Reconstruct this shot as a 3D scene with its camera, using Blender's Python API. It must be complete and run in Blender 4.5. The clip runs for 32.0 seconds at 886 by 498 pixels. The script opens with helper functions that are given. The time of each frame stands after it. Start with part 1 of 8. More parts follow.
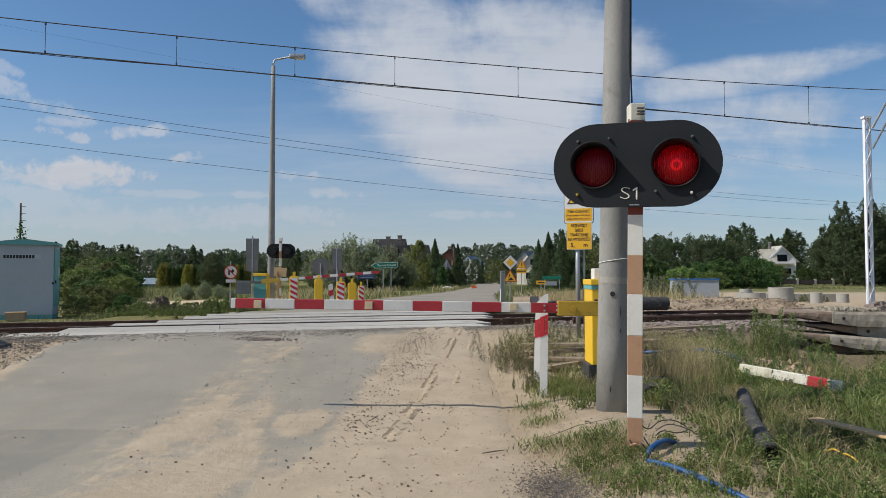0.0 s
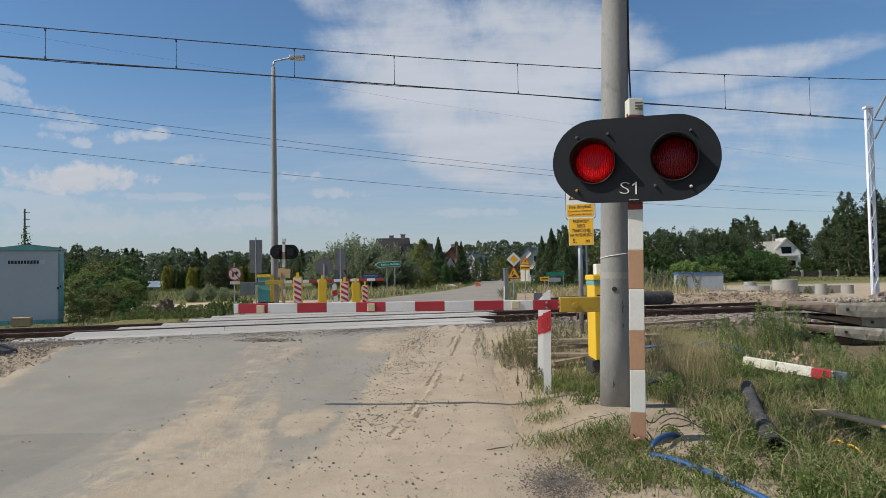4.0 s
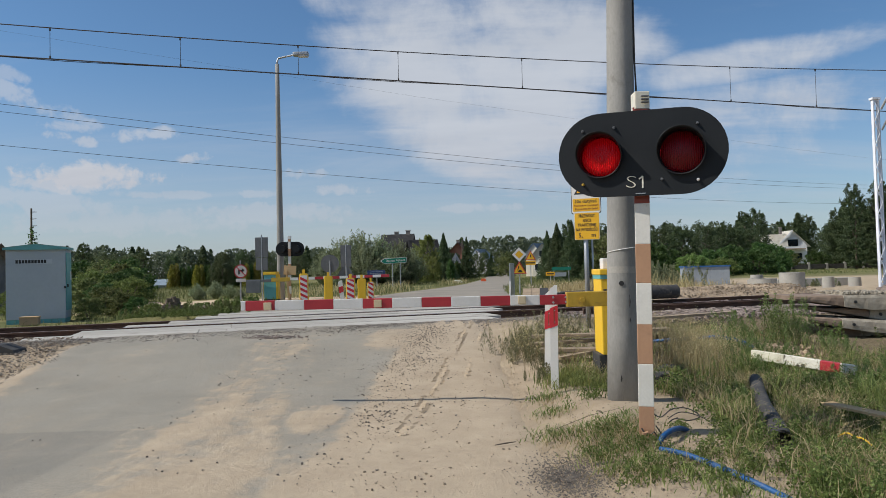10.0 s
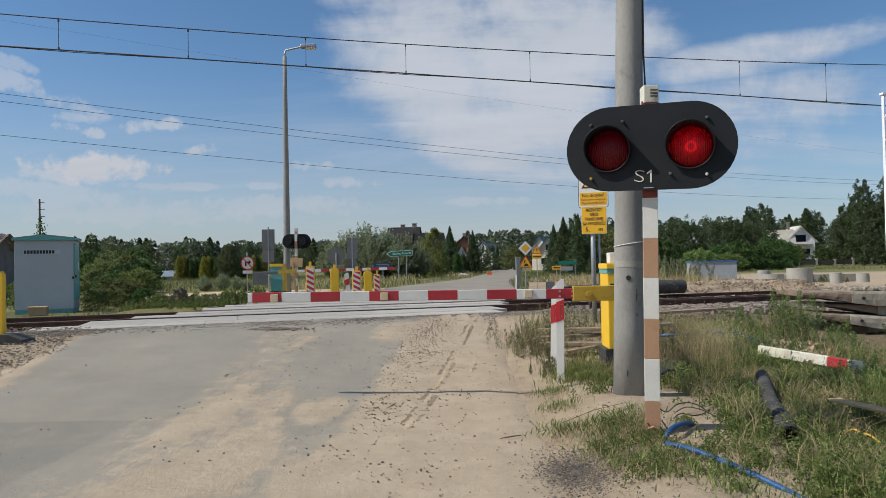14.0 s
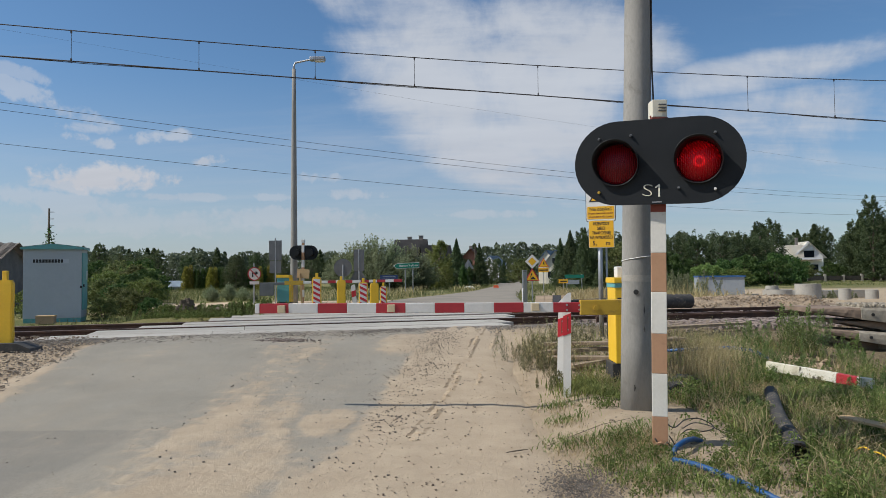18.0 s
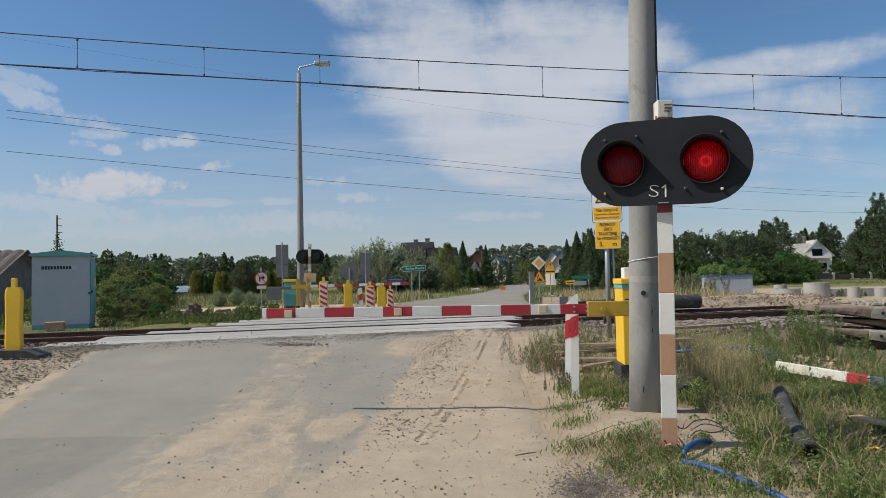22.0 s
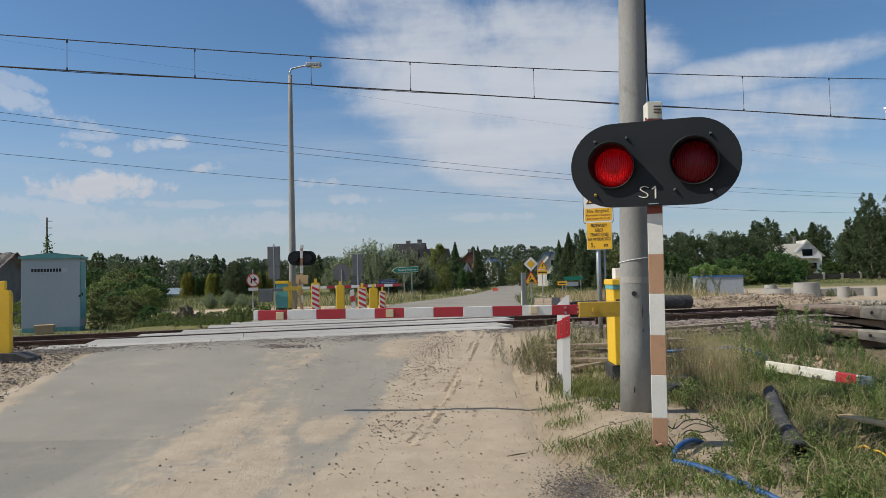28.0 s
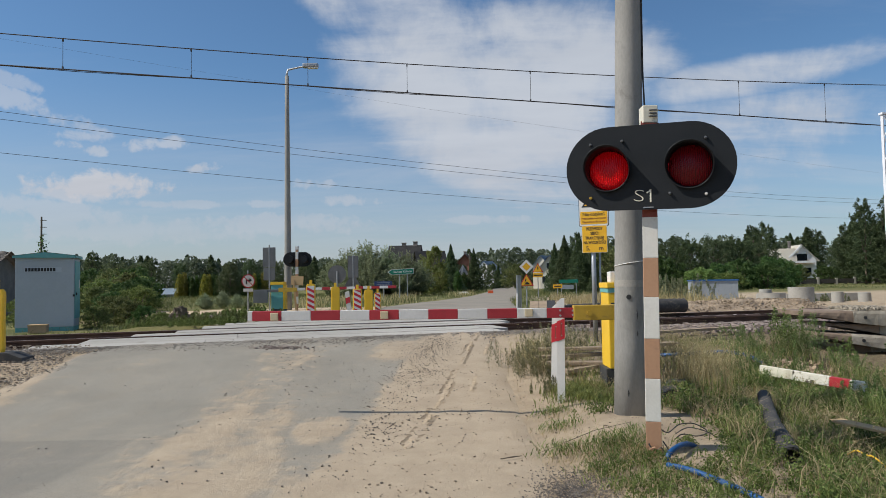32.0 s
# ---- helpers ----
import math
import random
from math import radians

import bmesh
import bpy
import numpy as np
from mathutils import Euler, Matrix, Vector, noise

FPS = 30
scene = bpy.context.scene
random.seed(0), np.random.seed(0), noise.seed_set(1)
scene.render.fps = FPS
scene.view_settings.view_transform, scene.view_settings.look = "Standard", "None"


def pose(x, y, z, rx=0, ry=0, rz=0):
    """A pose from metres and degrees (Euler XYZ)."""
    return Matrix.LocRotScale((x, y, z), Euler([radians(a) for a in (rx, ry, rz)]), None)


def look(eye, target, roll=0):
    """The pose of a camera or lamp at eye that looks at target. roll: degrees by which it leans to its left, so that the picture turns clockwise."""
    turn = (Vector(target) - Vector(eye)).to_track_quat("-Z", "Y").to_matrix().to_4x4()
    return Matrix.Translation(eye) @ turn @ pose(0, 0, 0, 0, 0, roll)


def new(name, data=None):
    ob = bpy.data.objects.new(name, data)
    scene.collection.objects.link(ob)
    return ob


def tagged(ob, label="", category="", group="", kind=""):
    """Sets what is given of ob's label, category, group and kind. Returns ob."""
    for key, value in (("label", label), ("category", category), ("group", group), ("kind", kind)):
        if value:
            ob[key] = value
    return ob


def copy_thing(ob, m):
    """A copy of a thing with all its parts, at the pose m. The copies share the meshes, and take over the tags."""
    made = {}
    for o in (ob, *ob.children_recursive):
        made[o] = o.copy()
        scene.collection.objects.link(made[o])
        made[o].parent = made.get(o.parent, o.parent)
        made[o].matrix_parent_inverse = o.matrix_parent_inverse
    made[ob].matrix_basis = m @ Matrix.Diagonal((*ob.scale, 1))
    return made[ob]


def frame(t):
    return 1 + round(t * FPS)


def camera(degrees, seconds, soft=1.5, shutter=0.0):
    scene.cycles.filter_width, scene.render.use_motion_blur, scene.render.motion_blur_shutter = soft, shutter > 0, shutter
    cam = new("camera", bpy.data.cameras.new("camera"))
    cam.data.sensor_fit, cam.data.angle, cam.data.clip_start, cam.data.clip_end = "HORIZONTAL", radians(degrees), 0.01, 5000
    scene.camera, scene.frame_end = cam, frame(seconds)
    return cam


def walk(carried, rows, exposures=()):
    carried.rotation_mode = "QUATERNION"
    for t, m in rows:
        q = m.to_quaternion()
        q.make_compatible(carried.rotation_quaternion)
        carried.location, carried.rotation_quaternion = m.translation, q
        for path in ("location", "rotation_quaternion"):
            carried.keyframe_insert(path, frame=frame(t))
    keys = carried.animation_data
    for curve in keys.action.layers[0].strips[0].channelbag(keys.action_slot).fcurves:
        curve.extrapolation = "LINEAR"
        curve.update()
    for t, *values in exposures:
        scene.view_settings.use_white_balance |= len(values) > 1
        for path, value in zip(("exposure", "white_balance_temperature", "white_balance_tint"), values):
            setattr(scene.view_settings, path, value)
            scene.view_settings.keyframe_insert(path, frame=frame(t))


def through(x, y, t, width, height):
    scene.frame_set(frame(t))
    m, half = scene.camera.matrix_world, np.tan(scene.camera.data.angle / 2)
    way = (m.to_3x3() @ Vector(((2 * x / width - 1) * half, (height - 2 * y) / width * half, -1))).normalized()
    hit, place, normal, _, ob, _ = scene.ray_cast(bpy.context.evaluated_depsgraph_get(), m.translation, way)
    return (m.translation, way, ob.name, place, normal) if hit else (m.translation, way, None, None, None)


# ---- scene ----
# ---- camera ----
cam = camera(64.6, 32.0, soft=0.4)
PATH = [
    (0, (0.001, -0.009, 1.398), (0.0, 1.99, 1.473), -0.0),
    (0.5, (0.01, -0.006, 1.397), (0.002, 1.993, 1.467), -0.2),
    (1, (0.014, -0.004, 1.396), (0.025, 1.995, 1.459), -0.0),
    (1.5, (0.016, 0.011, 1.398), (0.044, 2.01, 1.464), 0.4),
    (2, (0.008, 0.0, 1.395), (0.036, 1.998, 1.473), 1.0),
    (2.5, (0.01, -0.007, 1.398), (0.026, 1.991, 1.478), -0.2),
    (3, (0.013, -0.012, 1.399), (0.016, 1.986, 1.475), -0.8),
    (3.5, (0.02, -0.024, 1.397), (0.012, 1.974, 1.47), -1.1),
    (5.5, (0.022, -0.015, 1.398), (0.004, 1.985, 1.457), -0.4),
    (6, (0.016, -0.017, 1.398), (0.008, 1.982, 1.455), -0.4),
    (6.5, (0.021, -0.013, 1.398), (0.017, 1.986, 1.453), -0.8),
    (7, (0.017, -0.018, 1.396), (0.007, 1.982, 1.452), -1.1),
    (7.5, (0.015, -0.011, 1.397), (-0.004, 1.988, 1.449), -1.2),
    (8, (0.012, -0.016, 1.396), (-0.018, 1.983, 1.449), -1.3),
    (8.5, (0.016, -0.021, 1.396), (-0.014, 1.978, 1.45), -1.1),
    (9, (0.017, -0.013, 1.399), (-0.006, 1.986, 1.456), -1.0),
    (9.5, (0.013, -0.022, 1.397), (-0.01, 1.977, 1.457), -1.1),
    (10, (0.011, -0.019, 1.397), (-0.015, 1.98, 1.455), -1.5),
    (10.5, (0.011, -0.013, 1.396), (-0.023, 1.986, 1.447), -1.7),
    (11, (0.009, -0.007, 1.394), (-0.028, 1.992, 1.443), -1.5),
    (11.5, (0.009, -0.011, 1.394), (-0.033, 1.988, 1.442), -1.2),
    (12, (0.014, -0.014, 1.396), (-0.031, 1.985, 1.442), -1.1),
    (12.5, (0.015, -0.009, 1.394), (-0.025, 1.99, 1.439), -0.8),
    (13, (0.006, -0.015, 1.393), (-0.034, 1.984, 1.436), -0.8),
    (13.5, (0.006, -0.007, 1.395), (-0.035, 1.992, 1.432), -0.9),
    (14, (0.005, -0.017, 1.397), (-0.039, 1.982, 1.436), -1.1),
    (14.5, (0.007, -0.015, 1.4), (-0.037, 1.984, 1.446), -1.2),
    (16.5, (-0.001, -0.027, 1.401), (-0.05, 1.971, 1.474), 0.1),
    (17, (-0.003, -0.028, 1.4), (-0.052, 1.97, 1.48), -0.4),
    (17.5, (0.001, -0.02, 1.399), (-0.051, 1.977, 1.481), -0.1),
    (18, (-0.003, -0.022, 1.397), (-0.065, 1.976, 1.472), -0.6),
    (18.5, (-0.001, -0.02, 1.399), (-0.069, 1.977, 1.471), -1.3),
    (19, (0.003, -0.015, 1.398), (-0.067, 1.982, 1.472), -1.4),
    (19.5, (0.003, -0.018, 1.4), (-0.069, 1.98, 1.477), -1.4),
    (20, (0.0, -0.022, 1.4), (-0.073, 1.975, 1.48), -1.1),
    (20.5, (0.006, -0.012, 1.399), (-0.064, 1.985, 1.481), -1.1),
    (21, (0.0, -0.01, 1.399), (-0.072, 1.987, 1.48), -0.8),
    (21.5, (-0.007, -0.026, 1.399), (-0.082, 1.97, 1.481), -0.9),
    (22, (-0.002, -0.015, 1.403), (-0.082, 1.982, 1.485), -1.2),
    (22.5, (-0.002, -0.015, 1.404), (-0.085, 1.981, 1.488), -0.9),
    (23, (0.003, -0.019, 1.402), (-0.08, 1.977, 1.489), -1.0),
    (23.5, (0.004, -0.03, 1.404), (-0.08, 1.966, 1.494), -1.2),
    (24, (0.0, -0.031, 1.403), (-0.079, 1.966, 1.491), -1.0),
    (24.5, (0.011, -0.03, 1.403), (-0.055, 1.966, 1.493), -1.0),
    (25, (0.009, -0.029, 1.404), (-0.045, 1.968, 1.496), -1.0),
    (25.5, (0.005, -0.029, 1.404), (-0.043, 1.969, 1.497), -1.1),
    (27.5, (0.005, -0.026, 1.403), (-0.054, 1.972, 1.49), -1.5),
    (28, (0.006, -0.025, 1.404), (-0.052, 1.972, 1.489), -1.4),
    (28.5, (0.01, -0.019, 1.403), (-0.043, 1.979, 1.483), -1.2),
    (29, (0.007, -0.021, 1.401), (-0.044, 1.977, 1.48), -1.1),
    (29.5, (0.01, -0.018, 1.405), (-0.04, 1.98, 1.483), -1.5),
    (30, (0.008, -0.02, 1.402), (-0.049, 1.978, 1.485), -1.3),
    (30.5, (0.005, -0.032, 1.402), (-0.058, 1.966, 1.487), -1.5),
    (31, (0.01, -0.022, 1.403), (-0.055, 1.975, 1.492), -0.9),
    (31.5, (0.01, -0.028, 1.402), (-0.053, 1.969, 1.492), -1.1),
    (32, (0.013, -0.018, 1.403), (-0.033, 1.979, 1.494), -1.0),
]
walk(cam, [(t, look(eye, target, roll)) for t, eye, target, roll in PATH])

# ---- light ----
SUN_FROM = Vector((-0.97, -0.19, 1.06)).normalized()
sun = new("sun", bpy.data.lights.new("sun", "SUN"))
sun.data.energy, sun.data.angle, sun.data.color = 4.6, radians(0.55), (1.0, 0.95, 0.87)
sun.matrix_world = look((0, 0, 30), Vector((0, 0, 30)) - SUN_FROM)
scene.view_settings.exposure = 0.0

world = bpy.data.worlds.new("summer_sky")
scene.world = world
world.use_nodes = True
wn, wl = world.node_tree.nodes, world.node_tree.links
wn.clear()


def wnode(kind):
    return wn.new(kind)


def wmath(op, a, b=None, clamp=False):
    n = wnode("ShaderNodeMath")
    n.operation, n.use_clamp = op, clamp
    for slot, v in zip(n.inputs, (a, b)):
        if v is None:
            continue
        if isinstance(v, (int, float)):
            slot.default_value = v
        else:
            wl.new(v, slot)
    return n.outputs[0]


def wramp(value, lo, hi):
    n = wnode("ShaderNodeMapRange")
    n.interpolation_type = "SMOOTHSTEP"
    wl.new(value, n.inputs[0])
    n.inputs[1].default_value, n.inputs[2].default_value = lo, hi
    return n.outputs[0]


def wnoise(vector, scale, detail, rough=0.55, distort=0.0):
    n = wnode("ShaderNodeTexNoise")
    wl.new(vector, n.inputs["Vector"])
    n.inputs["Scale"].default_value, n.inputs["Detail"].default_value = scale, detail
    n.inputs["Roughness"].default_value, n.inputs["Distortion"].default_value = rough, distort
    return n.outputs["Fac"]


SKY_TINT = (0.80, 1.06, 1.24, 1)
sky = wnode("ShaderNodeTexSky")
sky.sky_type, sky.sun_disc = "NISHITA", False
sky.sun_elevation = math.asin(SUN_FROM.z)
sky.sun_rotation = math.atan2(SUN_FROM.x, SUN_FROM.y)
sky.air_density, sky.dust_density, sky.ozone_density = 1.0, 0.6, 2.2
where = wnode("ShaderNodeTexCoord").outputs["Generated"]
split = wnode("ShaderNodeSeparateXYZ")
wl.new(where, split.inputs[0])
dx, dy, dz = split.outputs
# cloud sheets lie on a flat layer overhead
height = wmath("ADD", wmath("MAXIMUM", dz, 0.0), 0.12)
flat = wnode("ShaderNodeCombineXYZ")
wl.new(wmath("DIVIDE", dx, height), flat.inputs[0])
wl.new(wmath("DIVIDE", dy, height), flat.inputs[1])
turned = wnode("ShaderNodeMapping")
turned.inputs["Rotation"].default_value = (0, 0, radians(24))
turned.inputs["Scale"].default_value = (0.42, 1.0, 1.0)
wl.new(flat.outputs[0], turned.inputs["Vector"])
cirrus = wnoise(turned.outputs[0], 1.15, 9, 0.6, 0.7)
fine = wnoise(turned.outputs[0], 4.5, 7, 0.62, 0.5)
veil = wmath("ADD", wmath("MULTIPLY", cirrus, 0.72), wmath("MULTIPLY", fine, 0.28))
# broad lobes of the sheet: azimuth, height, their reach, weight and slant
azim = wmath("ARCTAN2", dx, dy)


def lobe(az, el, ra, re_, shear):
    ex = wmath("DIVIDE", wmath("SUBTRACT", azim, az), ra)
    ey = wmath("DIVIDE", wmath("ADD", wmath("SUBTRACT", dz, el), wmath("MULTIPLY", wmath("SUBTRACT", azim, az), shear)), re_)
    return wmath("ADD", wmath("MULTIPLY", ex, ex), wmath("MULTIPLY", ey, ey))


ragged = wnoise(where, 7.0, 10, 0.62, 0.35)
thick = None
for az, el, ra, re_, weight, shear in ((0.02, 0.262, 0.20, 0.10, 1.0, 0.25), (0.15, 0.31, 0.15, 0.075, 0.9, 0.1), (-0.13, 0.375, 0.16, 0.05, 0.9, 0.25), (0.10, 0.175, 0.19, 0.075, 0.85, 0.15), (0.40, 0.255, 0.17, 0.024, 0.7, -0.05), (0.42, 0.19, 0.26, 0.045, 0.45, 0.0), (0.62, 0.20, 0.20, 0.05, 0.4, 0.0), (0.27, 0.12, 0.25, 0.05, 0.35, 0.0)):
    full = wmath("MULTIPLY", wramp(lobe(az, el, ra, re_, shear), 1.9, 0.0), weight)
    thick = full if thick is None else wmath("MAXIMUM", thick, full)
away = wmath("MULTIPLY", wramp(wmath("ABSOLUTE", azim), 0.75, 1.3), 0.45)
thick = wmath("MAXIMUM", thick, away)
torn = wmath("ADD", wmath("MULTIPLY", veil, 0.55), wmath("MULTIPLY", ragged, 0.45))
sheet = wramp(wmath("ADD", torn, wmath("MULTIPLY", thick, 0.30)), 0.56, 0.80)
thin = wmath("MULTIPLY", wramp(wmath("ADD", veil, wmath("MULTIPLY", wramp(dz, 0.26, 0.06), 0.12)), 0.50, 0.80), 0.25)
# small heaped clouds and wisps low in the west
edge_noise = wmath("ADD", wmath("MULTIPLY", wnoise(where, 16.0, 8, 0.6, 0.3), 0.5), wmath("MULTIPLY", wnoise(where, 46.0, 8, 0.62, 0.3), 0.5))
cover = wmath("MAXIMUM", wmath("MULTIPLY", sheet, 0.86), thin)
for az, el, ra, re_, weight, shear in ((-0.475, 0.130, 0.080, 0.019, 0.95, 0.0), (-0.505, 0.119, 0.06, 0.011, 0.7, 0.0), (-0.56, 0.222, 0.10, 0.013, 0.50, 0.30), (-0.51, 0.204, 0.06, 0.009, 0.42, 0.25), (-0.60, 0.252, 0.06, 0.009, 0.40, 0.2), (-0.505, 0.190, 0.035, 0.008, 0.50, 0.0), (-0.410, 0.186, 0.045, 0.010, 0.60, -0.1), (-0.353, 0.158, 0.026, 0.008, 0.70, -0.15), (-0.515, 0.178, 0.022, 0.007, 0.60, 0.0), (-0.485, 0.172, 0.018, 0.007, 0.60, 0.0), (-0.16, 0.116, 0.05, 0.010, 0.5, 0.0), (-0.27, 0.110, 0.03, 0.006, 0.4, 0.0), (-0.55, 0.098, 0.16, 0.014, 0.40, 0.1), (-0.20, 0.138, 0.04, 0.008, 0.45, 0.0), (-0.24, 0.082, 0.13, 0.016, 0.42, 0.0), (-0.44, 0.070, 0.18, 0.018, 0.34, 0.0), (-0.40, 0.108, 0.08, 0.006, 0.4, 0.0), (0.02, 0.086, 0.07, 0.007, 0.4, 0.0)):
    body = wramp(wmath("ADD", wmath("MULTIPLY", lobe(az, el, ra, re_, shear), -0.13), edge_noise), 0.345, 0.495)
    cover = wmath("MAXIMUM", cover, wmath("MULTIPLY", body, weight))
haze = wmath("MULTIPLY", wramp(dz, 0.30, -0.04), wmath("SUBTRACT", 0.56, wmath("MULTIPLY", wramp(azim, 0.15, 0.6), 0.2)))
tone = wnode("ShaderNodeMix")
tone.data_type = "RGBA"
wl.new(wnoise(turned.outputs[0], 2.6, 5), tone.inputs[0])
tone.inputs[6].default_value = (5.4, 5.8, 6.5, 1)
tone.inputs[7].default_value = (8.3, 8.6, 9.1, 1)
blue = wnode("ShaderNodeMix")
blue.data_type, blue.blend_type = "RGBA", "MULTIPLY"
blue.inputs[0].default_value = 1.0
blue.inputs[7].default_value = SKY_TINT
wl.new(sky.outputs[0], blue.inputs[6])
mixed = wnode("ShaderNodeMix")
mixed.data_type = "RGBA"
wl.new(cover, mixed.inputs[0])
wl.new(blue.outputs[2], mixed.inputs[6])
wl.new(tone.outputs[2], mixed.inputs[7])
misty = wnode("ShaderNodeMix")
misty.data_type = "RGBA"
wl.new(haze, misty.inputs[0])
wl.new(mixed.outputs[2], misty.inputs[6])
misty.inputs[7].default_value = (5.6, 5.5, 6.1, 1)
back = wnode("ShaderNodeBackground")
back.inputs["Strength"].default_value = 0.085
wl.new(misty.outputs[2], back.inputs["Color"])
wl.new(back.outputs[0], wnode("ShaderNodeOutputWorld").inputs["Surface"])

# ---- materials ----
def nodes_of(name):
    m = bpy.data.materials.new(name)
    m.use_nodes = True
    return m, m.node_tree.nodes, m.node_tree.links, m.node_tree.nodes["Principled BSDF"]


def add_noise(n, l, scale, detail=5.0, rough=0.6, distort=0.0, coord="Object", stretch=None):
    tc = n.new("ShaderNodeTexCoord")
    tex = n.new("ShaderNodeTexNoise")
    tex.inputs["Scale"].default_value, tex.inputs["Detail"].default_value = scale, detail
    tex.inputs["Roughness"].default_value, tex.inputs["Distortion"].default_value = rough, distort
    if stretch:
        mp = n.new("ShaderNodeMapping")
        mp.inputs["Scale"].default_value = stretch
        l.new(tc.outputs[coord], mp.inputs["Vector"])
        l.new(mp.outputs[0], tex.inputs["Vector"])
    else:
        l.new(tc.outputs[coord], tex.inputs["Vector"])
    return tex.outputs["Fac"]


def add_step(n, l, value, lo, hi, top=1.0):
    r = n.new("ShaderNodeMapRange")
    r.interpolation_type = "SMOOTHSTEP"
    l.new(value, r.inputs[0])
    r.inputs[1].default_value, r.inputs[2].default_value, r.inputs[4].default_value = lo, hi, top
    return r.outputs[0]


def add_mix(n, l, fac, a, b, kind="MIX"):
    m = n.new("ShaderNodeMix")
    m.data_type, m.blend_type = "RGBA", kind
    for slot, v in ((m.inputs[0], fac), (m.inputs[6], a), (m.inputs[7], b)):
        if isinstance(v, (int, float)):
            slot.default_value = v
        elif isinstance(v, tuple):
            slot.default_value = (*v, 1)
        else:
            l.new(v, slot)
    return m.outputs[2]


def add_math(n, l, op, a, b=0.0):
    m = n.new("ShaderNodeMath")
    m.operation = op
    for slot, v in zip(m.inputs, (a, b)):
        if isinstance(v, (int, float)):
            slot.default_value = v
        else:
            l.new(v, slot)
    return m.outputs[0]


def add_bump(n, l, bsdf, value, depth, strength=0.6):
    b = n.new("ShaderNodeBump")
    b.inputs["Strength"].default_value, b.inputs["Distance"].default_value = strength, depth
    l.new(value, b.inputs["Height"])
    l.new(b.outputs[0], bsdf.inputs["Normal"])


def surface(name, a, b, rough=0.6, big=1.2, small=30.0, bump=0.002, metal=0.0, dirt=None, dirt_at=(0.55, 0.75), grain=0.35, random_tone=0.0, stretch=None, spec=0.5):
    """Two tones at two scales, a dirt colour in patches and a fine relief."""
    m, n, l, p = nodes_of(name)
    wide = add_noise(n, l, big, 5, stretch=stretch)
    tiny = add_noise(n, l, small, 6, 0.65, stretch=stretch)
    fac = add_math(n, l, "ADD", add_math(n, l, "MULTIPLY", wide, 1.0 - grain), add_math(n, l, "MULTIPLY", tiny, grain))
    col = add_mix(n, l, add_step(n, l, fac, 0.34, 0.66), a, b)
    if dirt:
        patch = add_noise(n, l, big * 2.3, 7, 0.7, 0.4)
        col = add_mix(n, l, add_step(n, l, patch, *dirt_at), col, dirt)
    if random_tone:
        info = n.new("ShaderNodeObjectInfo")
        tone = add_math(n, l, "ADD", add_math(n, l, "MULTIPLY", info.outputs["Random"], random_tone * 2), 1.0 - random_tone)
        hsv = n.new("ShaderNodeHueSaturation")
        l.new(tone, hsv.inputs["Value"])
        l.new(col, hsv.inputs["Color"])
        col = hsv.outputs[0]
    l.new(col, p.inputs["Base Color"])
    p.inputs["Metallic"].default_value = metal
    p.inputs["Specular IOR Level"].default_value = spec
    l.new(add_step(n, l, tiny, 0.2, 0.8, 1.0), p.inputs["Roughness"])
    rr = p.inputs["Roughness"].links[0].from_node
    rr.inputs[3].default_value, rr.inputs[4].default_value = max(0.02, rough - 0.1), min(1.0, rough + 0.1)
    if bump:
        add_bump(n, l, p, tiny, bump)
    return m


def foliage(name, dark, light, gap=0.45, through=0.35, big=0.5):
    """Leaf material with a tone of its own for each clump, a little light passing through."""
    m, n, l, p = nodes_of(name)
    geo = n.new("ShaderNodeNewGeometry")
    info = n.new("ShaderNodeObjectInfo")
    wide = add_noise(n, l, big, 3)
    mixv = add_math(n, l, "ADD", add_math(n, l, "MULTIPLY", geo.outputs["Random Per Island"], 0.55), add_math(n, l, "MULTIPLY", wide, 0.45))
    col = add_mix(n, l, add_step(n, l, mixv, 0.15, 0.85), dark, light)
    hsv = n.new("ShaderNodeHueSaturation")
    l.new(add_math(n, l, "ADD", add_math(n, l, "MULTIPLY", info.outputs["Random"], 0.4), 0.8), hsv.inputs["Value"])
    l.new(add_math(n, l, "ADD", add_math(n, l, "MULTIPLY", info.outputs["Random"], 0.03), 0.485), hsv.inputs["Hue"])
    l.new(col, hsv.inputs["Color"])
    l.new(hsv.outputs[0], p.inputs["Base Color"])
    p.inputs["Roughness"].default_value = 0.6
    p.inputs["Specular IOR Level"].default_value = 0.25
    tr = n.new("ShaderNodeBsdfTranslucent")
    l.new(hsv.outputs[0], tr.inputs["Color"])
    mx = n.new("ShaderNodeMixShader")
    mx.inputs[0].default_value = through
    l.new(p.outputs[0], mx.inputs[1])
    l.new(tr.outputs[0], mx.inputs[2])
    l.new(mx.outputs[0], n["Material Output"].inputs["Surface"])
    return m


